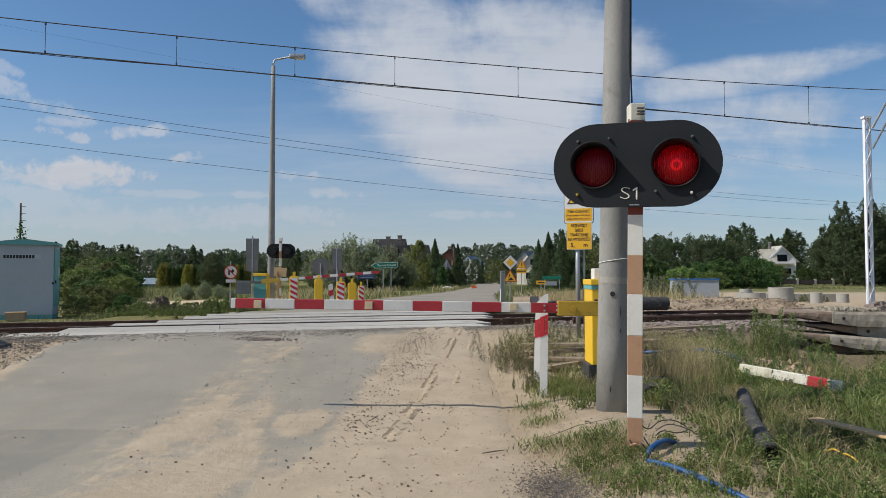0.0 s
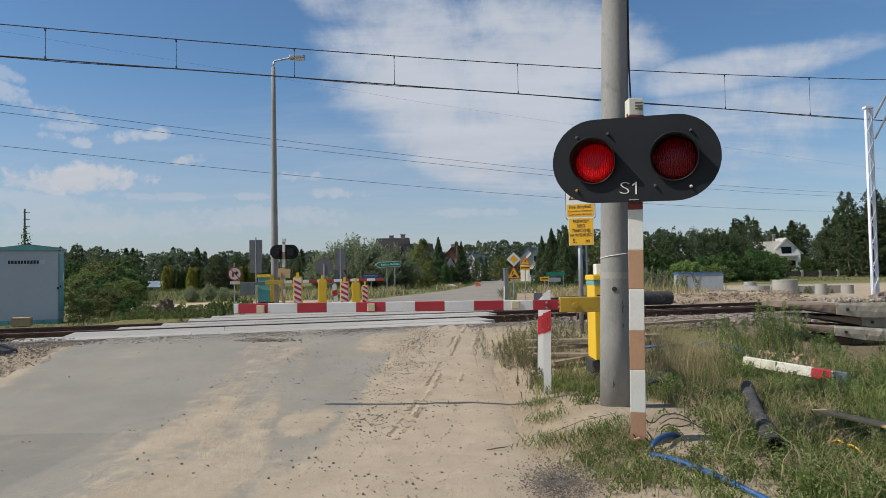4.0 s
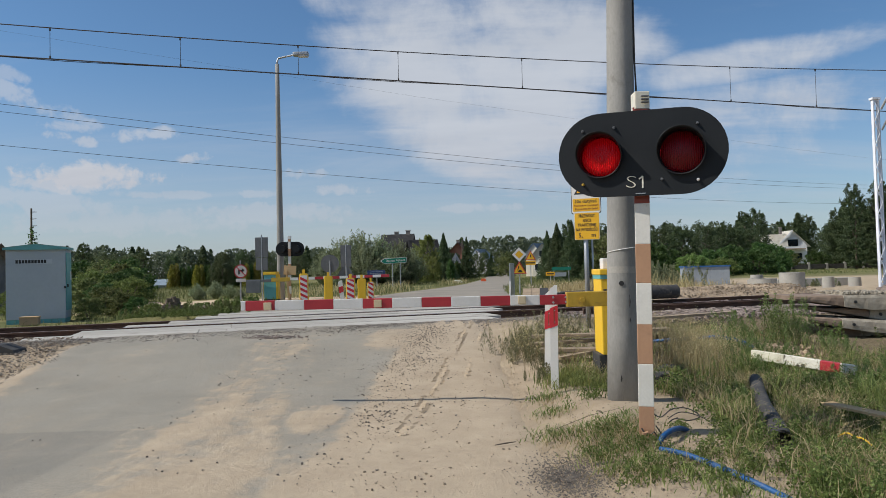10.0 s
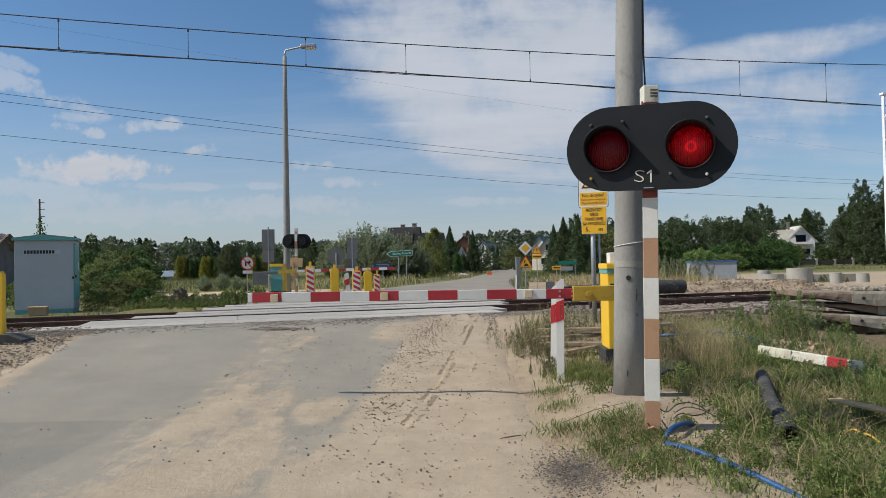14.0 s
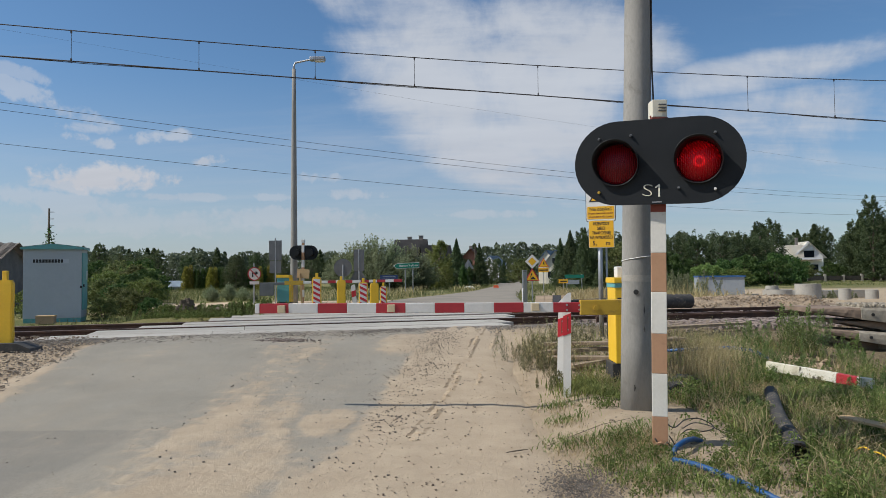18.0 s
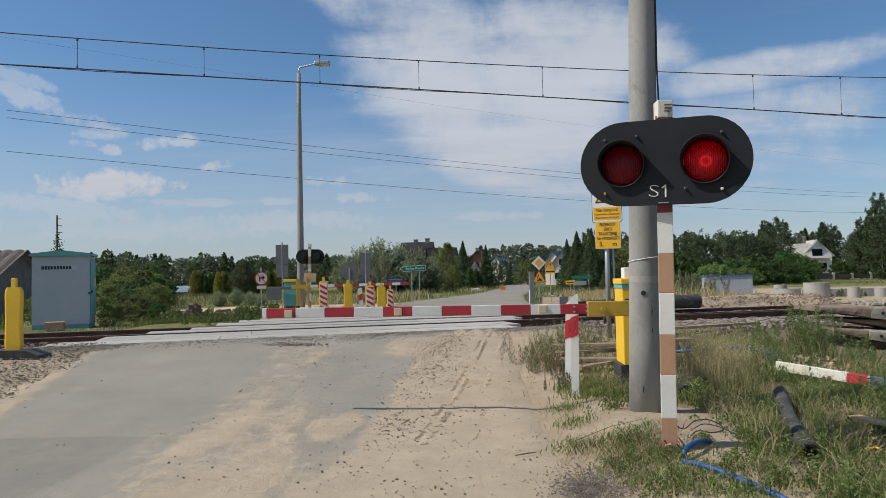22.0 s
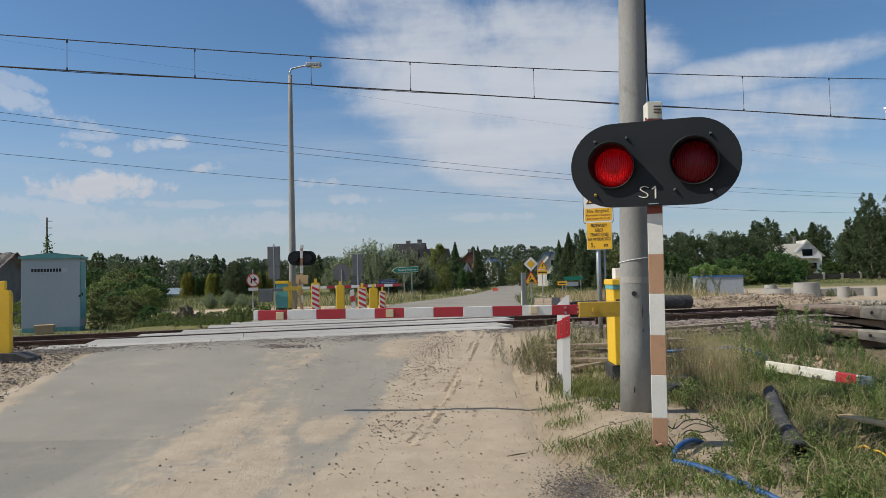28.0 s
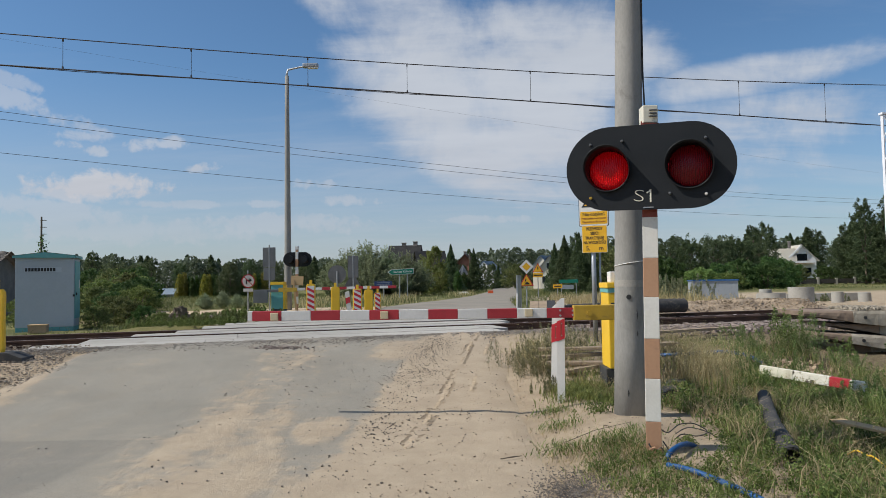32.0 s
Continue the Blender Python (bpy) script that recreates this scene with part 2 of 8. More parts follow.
def road_surface():
    """Worn grey asphalt, blown over with yellow sand in long streaks along the wheel tracks."""
    m, n, l, p = nodes_of("sandy_asphalt")
    tc = n.new("ShaderNodeTexCoord")
    sep = n.new("ShaderNodeSeparateXYZ")
    l.new(tc.outputs["Object"], sep.inputs[0])
    x, y = sep.outputs[0], sep.outputs[1]
    grain = add_noise(n, l, 90, 4, 0.7)
    wide = add_noise(n, l, 0.7, 5)
    asphalt = add_mix(n, l, add_step(n, l, wide, 0.3, 0.7), ASPHALT_A, ASPHALT_B)
    asphalt = add_mix(n, l, add_step(n, l, grain, 0.42, 0.66, 0.85), asphalt, ASPHALT_C)
    speck = add_noise(n, l, 240, 2, 0.6)
    asphalt = add_mix(n, l, add_step(n, l, speck, 0.60, 0.72, 0.5), asphalt, (0.44, 0.41, 0.36))
    asphalt = add_mix(n, l, add_step(n, l, add_noise(n, l, 170, 2, 0.6), 0.62, 0.72, 0.7), asphalt, (0.12, 0.11, 0.10))
    sand = add_mix(n, l, add_step(n, l, add_noise(n, l, 2.2, 7, 0.65), 0.3, 0.75), SAND_A, SAND_B)
    sand = add_mix(n, l, add_step(n, l, add_noise(n, l, 80, 5, 0.75), 0.52, 0.72, 0.8), sand, SAND_C)
    # the sand lies in a drift down the middle, thins to streaks beyond it and thickens into the verge
    mp = n.new("ShaderNodeMapping")
    mp.inputs["Rotation"].default_value = (0, 0, radians(7))
    mp.inputs["Scale"].default_value = (1.25, 0.30, 1.0)
    l.new(tc.outputs["Object"], mp.inputs["Vector"])
    tex = n.new("ShaderNodeTexNoise")
    tex.inputs["Scale"].default_value, tex.inputs["Detail"].default_value, tex.inputs["Roughness"].default_value, tex.inputs["Distortion"].default_value = 1.3, 8, 0.6, 0.3
    l.new(mp.outputs[0], tex.inputs["Vector"])
    streak = tex.outputs["Fac"]

    def spot(cx, cy, rx, ry):
        ax = add_math(n, l, "DIVIDE", add_math(n, l, "SUBTRACT", x, cx), rx)
        ay = add_math(n, l, "DIVIDE", add_math(n, l, "SUBTRACT", y, cy), ry)
        return add_step(n, l, add_math(n, l, "ADD", add_math(n, l, "MULTIPLY", ax, ax), add_math(n, l, "MULTIPLY", ay, ay)), 1.7, 0.2)

    slid = add_math(n, l, "ADD", x, add_math(n, l, "MULTIPLY", y, 0.12))
    drift = add_math(n, l, "MULTIPLY", add_step(n, l, slid, -2.25, -1.75), add_step(n, l, slid, -0.65, -0.95))
    drift = add_math(n, l, "MULTIPLY", drift, add_math(n, l, "ADD", add_math(n, l, "MULTIPLY", add_step(n, l, y, 9.8, 6.2), 0.8), 0.2))
    drift = add_math(n, l, "MULTIPLY", drift, add_step(n, l, y, 14.0, 10.5))
    right = add_math(n, l, "SUBTRACT", x, add_math(n, l, "MULTIPLY", y, 0.055))
    verge = add_step(n, l, right, -1.62, -1.10)
    shoulder = add_step(n, l, add_math(n, l, "ADD", x, add_math(n, l, "MULTIPLY", y, 0.28)), -2.75, -3.05)
    shoulder = add_math(n, l, "MULTIPLY", shoulder, add_step(n, l, y, 13.2, 12.6))
    patchy = add_math(n, l, "ADD", add_math(n, l, "MULTIPLY", streak, 0.62), add_math(n, l, "MULTIPLY", add_noise(n, l, 4.0, 8, 0.68, 0.3), 0.38))
    piled = add_math(n, l, "MAXIMUM", add_math(n, l, "MULTIPLY", drift, 0.17), add_math(n, l, "MULTIPLY", verge, 0.34))
    piled = add_math(n, l, "MAXIMUM", piled, add_math(n, l, "MULTIPLY", shoulder, 0.20))
    piled = add_math(n, l, "MAXIMUM", piled, add_math(n, l, "MULTIPLY", spot(-1.32, 6.7, 0.30, 0.62), 0.20))
    piled = add_math(n, l, "MAXIMUM", piled, add_math(n, l, "MULTIPLY", spot(-1.05, 11.5, 0.34, 1.1), 0.20))
    sum_ = add_math(n, l, "ADD", piled, patchy)
    cover = add_math(n, l, "ADD", add_step(n, l, sum_, 0.555, 0.70, 0.74), add_step(n, l, sum_, 0.42, 0.62, 0.16))
    col = add_mix(n, l, cover, asphalt, sand)
    # a darker, newer strip of asphalt
    strip = add_math(n, l, "MULTIPLY", add_step(n, l, x, -2.9, -3.0), add_step(n, l, y, 6.35, 6.3))
    col = add_mix(n, l, add_math(n, l, "MULTIPLY", add_math(n, l, "MULTIPLY", strip, 0.25), add_math(n, l, "SUBTRACT", 1.0, cover)), col, (0.09, 0.088, 0.085))
    l.new(col, p.inputs["Base Color"])
    p.inputs["Roughness"].default_value = 0.85
    p.inputs["Specular IOR Level"].default_value = 0.3
    h = add_math(n, l, "ADD", add_math(n, l, "MULTIPLY", grain, 0.35), add_math(n, l, "MULTIPLY", add_noise(n, l, 14, 6, 0.7), add_math(n, l, "ADD", cover, 0.15)))
    h = add_math(n, l, "ADD", h, add_math(n, l, "MULTIPLY", add_noise(n, l, 42, 5, 0.75), add_math(n, l, "MULTIPLY", cover, 0.25)))
    add_bump(n, l, p, h, 0.016, 0.8)
    return m


ASPHALT_A, ASPHALT_B, ASPHALT_C = (0.232, 0.214, 0.175), (0.295, 0.272, 0.224), (0.175, 0.161, 0.132)
SAND_A, SAND_B, SAND_C = (0.365, 0.288, 0.20), (0.45, 0.362, 0.255), (0.27, 0.205, 0.142)


def ground_surface():
    """Sandy soil at the crossing, turf and weeds away from it."""
    m, n, l, p = nodes_of("sandy_soil_and_turf")
    tc = n.new("ShaderNodeTexCoord")
    sep = n.new("ShaderNodeSeparateXYZ")
    l.new(tc.outputs["Object"], sep.inputs[0])
    x, y = sep.outputs[0], sep.outputs[1]
    fine = add_noise(n, l, 22, 7, 0.7)
    mid = add_noise(n, l, 2.0, 6, 0.65)
    sand = add_mix(n, l, add_step(n, l, mid, 0.3, 0.72), SAND_A, SAND_B)
    sand = add_mix(n, l, add_step(n, l, fine, 0.5, 0.8, 0.4), sand, SAND_C)
    turf = add_mix(n, l, add_step(n, l, add_noise(n, l, 0.35, 6, 0.65), 0.35, 0.68), (0.11, 0.12, 0.045), (0.23, 0.205, 0.09))
    turf = add_mix(n, l, add_step(n, l, fine, 0.45, 0.8, 0.7), turf, (0.08, 0.075, 0.035))
    humus = add_mix(n, l, add_step(n, l, fine, 0.4, 0.7), (0.13, 0.10, 0.062), (0.29, 0.235, 0.145))
    # near verge: bare sand by the road, dark soil under the weeds
    wet = add_math(n, l, "ADD", x, add_math(n, l, "MULTIPLY", add_noise(n, l, 1.1, 5), 1.8))
    near = add_mix(n, l, add_step(n, l, wet, 2.8, 3.5), sand, humus)
    beyond = add_math(n, l, "ADD", add_math(n, l, "MULTIPLY", x, -0.3024), add_math(n, l, "MULTIPLY", y, 0.9532))
    far = add_step(n, l, add_math(n, l, "ADD", beyond, add_math(n, l, "MULTIPLY", mid, 1.5)), 18.7, 19.6)
    col = add_mix(n, l, far, near, turf)
    # dug-over sand beyond the track on the east side
    dig = add_math(n, l, "MULTIPLY", add_step(n, l, add_math(n, l, "ADD", x, add_math(n, l, "MULTIPLY", mid, 4)), 6.0, 7.5), add_step(n, l, add_math(n, l, "ADD", y, add_math(n, l, "MULTIPLY", mid, 14.0)), 62.0, 54.0))
    col = add_mix(n, l, add_math(n, l, "MULTIPLY", dig, far), col, sand)
    l.new(col, p.inputs["Base Color"])
    p.inputs["Roughness"].default_value = 0.95
    p.inputs["Specular IOR Level"].default_value = 0.15
    lumps = add_noise(n, l, 9.0, 8, 0.75, 0.4)
    add_bump(n, l, p, add_math(n, l, "ADD", add_math(n, l, "ADD", fine, mid), lumps), 0.04, 0.8)
    return m


def rail_steel():
    return surface("rusty_rail_steel", (0.055, 0.032, 0.022), (0.11, 0.06, 0.038), 0.75, 3, 60, 0.001, 0.2)


def glass(name, colour, rough=0.05):
    m, n, l, p = nodes_of(name)
    p.inputs["Base Color"].default_value = (*colour, 1)
    p.inputs["Roughness"].default_value = rough
    p.inputs["Specular IOR Level"].default_value = 0.6
    return m


def red_lens():
    """Ribbed red glass, seen through from the front."""
    m, n, l, p = nodes_of("red_signal_glass")
    tr = n.new("ShaderNodeBsdfTransparent")
    wave = n.new("ShaderNodeTexWave")
    tc = n.new("ShaderNodeTexCoord")
    l.new(tc.outputs["Object"], wave.inputs["Vector"])
    wave.inputs["Scale"].default_value, wave.inputs["Distortion"].default_value, wave.inputs["Detail"].default_value = 22, 3.0, 2
    l.new(add_mix(n, l, wave.outputs["Fac"], (0.30, 0.010, 0.018), (0.62, 0.03, 0.04)), tr.inputs["Color"])
    p.inputs["Base Color"].default_value = (0.34, 0.006, 0.014, 1)
    p.inputs["Roughness"].default_value = 0.18
    add_bump(n, l, p, wave.outputs["Fac"], 0.004, 0.5)
    mx = n.new("ShaderNodeMixShader")
    mx.inputs[0].default_value = 0.62
    l.new(p.outputs[0], mx.inputs[1])
    l.new(tr.outputs[0], mx.inputs[2])
    l.new(mx.outputs[0], n["Material Output"].inputs["Surface"])
    return m


def lamp_glow(name, ringed):
    """The lit lamp: streaks of the ribbed reflector, with a bright ring in its middle or an arc of points below."""
    m, n, l, p = nodes_of(name)
    tc = n.new("ShaderNodeTexCoord")
    sep = n.new("ShaderNodeSeparateXYZ")
    l.new(tc.outputs["Object"], sep.inputs[0])
    wave = n.new("ShaderNodeTexWave")
    mp = n.new("ShaderNodeMapping")
    mp.inputs["Rotation"].default_value = (0, radians(40), 0)
    l.new(tc.outputs["Object"], mp.inputs["Vector"])
    l.new(mp.outputs[0], wave.inputs["Vector"])
    wave.bands_direction = "X"
    wave.inputs["Scale"].default_value, wave.inputs["Distortion"].default_value, wave.inputs["Detail"].default_value, wave.inputs["Detail Scale"].default_value = 17, 3.0, 3, 2.0
    ln = n.new("ShaderNodeVectorMath")
    ln.operation = "LENGTH"
    l.new(tc.outputs["Object"], ln.inputs[0])
    r = ln.outputs["Value"]
    patch = add_noise(n, l, 24, 4)
    lines = add_math(n, l, "MULTIPLY", add_step(n, l, wave.outputs["Fac"], 0.55, 1.0), add_step(n, l, patch, 0.40, 0.66))
    if ringed:
        core = add_math(n, l, "MULTIPLY", add_step(n, l, r, 0.050, 0.034), add_step(n, l, r, 0.016, 0.030))
        up = add_step(n, l, sep.outputs[2], -0.06, 0.07)
        s = add_math(n, l, "ADD", add_math(n, l, "MULTIPLY", add_math(n, l, "MULTIPLY", lines, up), 0.9), add_math(n, l, "MULTIPLY", core, 0.75))
        s = add_math(n, l, "ADD", s, add_math(n, l, "MULTIPLY", add_step(n, l, r, 0.15, 0.02), 0.26))
    else:
        arc = add_math(n, l, "MULTIPLY", add_step(n, l, r, 0.125, 0.095), add_step(n, l, r, 0.035, 0.075))
        down = add_step(n, l, sep.outputs[2], 0.03, -0.07)
        dots = add_step(n, l, add_noise(n, l, 70, 3, 0.6), 0.50, 0.66)
        s = add_math(n, l, "MULTIPLY", add_math(n, l, "MULTIPLY", arc, down), add_math(n, l, "ADD", add_math(n, l, "MULTIPLY", dots, 1.2), 0.35))
        s = add_math(n, l, "ADD", s, add_math(n, l, "ADD", add_math(n, l, "MULTIPLY", lines, 0.30), 0.16))
    s = add_math(n, l, "ADD", s, 0.05)
    em = n.new("ShaderNodeEmission")
    l.new(add_mix(n, l, add_step(n, l, s, 0.6, 1.5), (0.9, 0.03, 0.05), (1.0, 0.34, 0.34)), em.inputs["Color"])
    l.new(add_math(n, l, "MULTIPLY", s, 1.7), em.inputs["Strength"])
    l.new(em.outputs[0], n["Material Output"].inputs["Surface"])
    return m


M_ROAD, M_GROUND, M_RAIL = road_surface(), ground_surface(), rail_steel()
M_FARROAD = surface("grey_asphalt", (0.20, 0.178, 0.145), (0.265, 0.235, 0.19), 0.9, 0.5, 30, 0.004, dirt=(0.36, 0.28, 0.19), dirt_at=(0.55, 0.8))
M_RAILTOP = surface("worn_rail_head", (0.20, 0.13, 0.10), (0.30, 0.22, 0.18), 0.45, 3, 60, 0.0005, 0.5)
M_SLAB = surface("pale_concrete_slab", (0.30, 0.285, 0.255), (0.41, 0.39, 0.35), 0.9, 0.9, 40, 0.003, dirt=(0.22, 0.20, 0.17), dirt_at=(0.5, 0.75), random_tone=0.10, spec=0.2, stretch=(0.12, 1.6, 1))
M_RUBBLE = surface("stained_rubble_concrete", (0.27, 0.235, 0.18), (0.40, 0.355, 0.285), 0.92, 6.0, 70, 0.010, dirt=(0.19, 0.155, 0.115), dirt_at=(0.52, 0.75))
M_CONC = surface("old_concrete", (0.28, 0.265, 0.235), (0.40, 0.38, 0.34), 0.88, 1.1, 45, 0.004, dirt=(0.20, 0.185, 0.16))
M_POLE = surface("spun_concrete", (0.205, 0.20, 0.185), (0.31, 0.30, 0.278), 0.85, 2.2, 60, 0.003, dirt=(0.19, 0.18, 0.165), stretch=(1, 1, 0.3))
M_STONE = surface("ballast_stone", (0.125, 0.097, 0.082), (0.335, 0.27, 0.23), 0.9, 4.0, 40, 0.002)
M_GRIT = surface("dark_road_grit", (0.085, 0.072, 0.06), (0.21, 0.18, 0.15), 0.9, 9.0, 60, 0.001)
M_GRAVEL = surface("grey_gravel", (0.145, 0.125, 0.105), (0.36, 0.32, 0.275), 0.9, 6.0, 60, 0.001)
M_BLACK = surface("black_enamel", (0.0075, 0.0095, 0.0115), (0.0125, 0.0145, 0.0165), 0.55, 2.5, 50, 0.0004, dirt=(0.02, 0.02, 0.02), dirt_at=(0.62, 0.85), spec=0.25)
M_RUBBER = surface("black_rubber", (0.022, 0.022, 0.022), (0.05, 0.048, 0.045), 0.8, 3, 50, 0.002, dirt=(0.13, 0.11, 0.085))
M_WHITE = surface("white_paint", (0.60, 0.59, 0.56), (0.70, 0.69, 0.665), 0.5, 2, 50, 0.0005, dirt=(0.55, 0.52, 0.46), dirt_at=(0.62, 0.85))
M_CREAM = surface("cream_paint", (0.62, 0.585, 0.47), (0.72, 0.69, 0.57), 0.5, 2, 50, 0.0005, dirt=(0.42, 0.37, 0.28))
M_OLDWHITE = surface("old_white_paint", (0.60, 0.58, 0.52), (0.70, 0.68, 0.62), 0.55, 3, 60, 0.0006, dirt=(0.46, 0.42, 0.34), dirt_at=(0.6, 0.8))
M_PEEL = surface("peeling_white_paint", (0.60, 0.57, 0.48), (0.72, 0.69, 0.60), 0.7, 4, 60, 0.002, dirt=(0.10, 0.085, 0.065), dirt_at=(0.56, 0.60))
# blue film darkened, with the shade of its sunless face in the colour
M_UNLITBLUE = surface("unlit_blue_sign_film", (0.012, 0.03, 0.10), (0.02, 0.045, 0.13), 0.5, 2, 40, 0.0)
M_REFLECTOR = surface("buff_reflector", (0.50, 0.40, 0.25), (0.60, 0.50, 0.33), 0.4, 4, 60, 0.0005)
M_RED = surface("red_paint", (0.32, 0.018, 0.027), (0.41, 0.028, 0.037), 0.5, 2, 50, 0.0005, dirt=(0.28, 0.03, 0.035))
M_REFLRED = surface("red_reflective_film", (0.46, 0.018, 0.03), (0.55, 0.026, 0.04), 0.35, 2, 80, 0.0003)
M_OLDRED = surface("faded_red_paint", (0.36, 0.20, 0.115), (0.43, 0.25, 0.145), 0.7, 3, 50, 0.0005, dirt=(0.28, 0.16, 0.10))
M_DARKRED = surface("dark_red_paint", (0.17, 0.035, 0.022), (0.25, 0.05, 0.03), 0.6, 3, 50, 0.0005)
M_YELLOW = surface("yellow_paint", (0.70, 0.42, 0.02), (0.80, 0.50, 0.03), 0.45, 2, 40, 0.0005, dirt=(0.50, 0.31, 0.04), dirt_at=(0.66, 0.9))
M_OCHRE = surface("dull_yellow_paint", (0.40, 0.25, 0.025), (0.50, 0.32, 0.035), 0.5, 3, 40, 0.001, dirt=(0.28, 0.18, 0.04))
M_SIGNYELLOW = surface("yellow_sign_film", (0.70, 0.37, 0.012), (0.76, 0.42, 0.016), 0.45, 2, 40, 0.0)
M_TEAL = surface("teal_paint", (0.10, 0.32, 0.32), (0.14, 0.38, 0.37), 0.5, 2, 40, 0.0005, dirt=(0.08, 0.22, 0.21))
M_PALEBLUE = surface("pale_blue_grey_panel", (0.36, 0.40, 0.44), (0.41, 0.45, 0.49), 0.55, 0.6, 12, 0.0006, dirt=(0.36, 0.41, 0.45), dirt_at=(0.6, 0.9))
M_ROOFTEAL = surface("teal_roof_sheet", (0.11, 0.125, 0.105), (0.16, 0.17, 0.14), 0.7, 1.2, 30, 0.001, dirt=(0.07, 0.13, 0.12))
M_STEEL = surface("galvanised_steel", (0.30, 0.31, 0.32), (0.42, 0.43, 0.44), 0.45, 3, 45, 0.0004, 0.7)
M_GREYBACK = surface("grey_sign_back", (0.10, 0.105, 0.11), (0.15, 0.155, 0.16), 0.55, 2, 40, 0.0003, 0.3)
M_WHITESTEEL = surface("white_mast_paint", (0.70, 0.71, 0.75), (0.80, 0.81, 0.84), 0.5, 2, 40, 0.0005)
M_WIRE = surface("dark_copper_wire", (0.03, 0.025, 0.022), (0.05, 0.04, 0.035), 0.6, 5, 50, 0.0)
M_WOOD = surface("weathered_timber", (0.20, 0.15, 0.10), (0.34, 0.26, 0.18), 0.85, 2.5, 40, 0.003, dirt=(0.14, 0.10, 0.07), stretch=(0.2, 1, 1))
M_NEWWOOD = surface("yellowish_timber", (0.42, 0.28, 0.14), (0.52, 0.36, 0.19), 0.8, 2.5, 40, 0.002, stretch=(0.15, 1, 1))
M_BRICK = surface("grey_block_wall", (0.15, 0.135, 0.125), (0.23, 0.205, 0.19), 0.95, 1.5, 30, 0.006, dirt=(0.11, 0.10, 0.09))
M_ETERNIT = surface("mossy_cement_sheet", (0.16, 0.14, 0.12), (0.24, 0.215, 0.19), 0.9, 1.5, 20, 0.004, dirt=(0.11, 0.105, 0.08))
M_PLASTER = surface("cream_plaster", (0.48, 0.45, 0.38), (0.56, 0.53, 0.46), 0.85, 0.8, 20, 0.002)
M_WHITEPLASTER = surface("white_plaster", (0.74, 0.74, 0.75), (0.82, 0.82, 0.82), 0.85, 0.8, 20, 0.002)
M_REDROOF = surface("brown_red_tiles", (0.10, 0.05, 0.04), (0.15, 0.075, 0.058), 0.8, 1.0, 12, 0.01)
M_DARKROOF = surface("dark_roof_tiles", (0.028, 0.028, 0.03), (0.05, 0.048, 0.05), 0.7, 1.0, 12, 0.01)
M_BLUEROOF = surface("blue_grey_roof", (0.12, 0.19, 0.27), (0.18, 0.26, 0.34), 0.6, 1.0, 12, 0.002)
M_PALEROOF = surface("pale_sheet_roof", (0.78, 0.73, 0.63), (0.86, 0.82, 0.74), 0.5, 0.6, 12, 0.002)
M_WINDOW = glass("dark_window_glass", (0.02, 0.025, 0.03))
M_BLUEPAINT = surface("blue_paint", (0.02, 0.09, 0.24), (0.03, 0.12, 0.30), 0.5, 2, 40, 0.0005)
M_GREYBLUE = surface("grey_blue_plaster_and_shade", (0.24, 0.27, 0.30), (0.31, 0.34, 0.37), 0.8, 0.9, 20, 0.002, dirt=(0.20, 0.22, 0.24))
M_BLUEHOSE = surface("blue_plastic_hose", (0.005, 0.055, 0.17), (0.012, 0.085, 0.24), 0.5, 4, 60, 0.0005, dirt=(0.16, 0.15, 0.14), dirt_at=(0.52, 0.72))
M_PIPE = surface("dull_black_pipe", (0.03, 0.029, 0.029), (0.06, 0.057, 0.053), 0.75, 4, 50, 0.002, dirt=(0.17, 0.145, 0.11), dirt_at=(0.5, 0.75))
M_GREENSIGN = surface("green_sign_film", (0.0, 0.14, 0.09), (0.0, 0.17, 0.11), 0.4, 2, 40, 0.0)
M_CARD = surface("brown_cardboard", (0.30, 0.21, 0.13), (0.38, 0.27, 0.17), 0.85, 2, 30, 0.001)
M_INK_AND_SHADE = surface("black_ink_and_hole_shade", (0.015, 0.015, 0.015), (0.025, 0.025, 0.025), 0.6, 5, 50, 0.0)
M_BARK = surface("tree_bark", (0.09, 0.07, 0.05), (0.17, 0.135, 0.10), 0.95, 3, 30, 0.01, stretch=(1, 1, 0.2))
M_EXCAV = surface("excavator_yellow", (0.55, 0.30, 0.03), (0.66, 0.37, 0.04), 0.5, 1.5, 30, 0.001, dirt=(0.22, 0.15, 0.08))
M_ORANGE = surface("orange_plastic", (0.70, 0.10, 0.03), (0.78, 0.14, 0.04), 0.5, 2, 30, 0.0)
M_ASH = surface("dark_ash", (0.095, 0.082, 0.072), (0.19, 0.165, 0.14), 0.95, 8, 60, 0.004)
M_LENS, M_GLOW_ARC, M_GLOW_RING = red_lens(), lamp_glow("lit_red_lamp_arc", False), lamp_glow("lit_red_lamp_ring", True)
F_OAK = foliage("broad_leaf_green", (0.064, 0.086, 0.04), (0.165, 0.20, 0.095), through=0.45)
F_PINE = foliage("dark_needle_green", (0.045, 0.07, 0.032), (0.115, 0.15, 0.065), through=0.35)
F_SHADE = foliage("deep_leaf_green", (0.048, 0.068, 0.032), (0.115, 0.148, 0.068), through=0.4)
F_WILLOW = foliage("silvery_willow_green", (0.15, 0.18, 0.095), (0.36, 0.40, 0.235), through=0.5)
F_YELLOW = foliage("yellow_green_leaf", (0.14, 0.17, 0.045), (0.32, 0.345, 0.12), through=0.5)
F_THUJA = foliage("hedge_green", (0.035, 0.075, 0.02), (0.10, 0.16, 0.045), through=0.3)
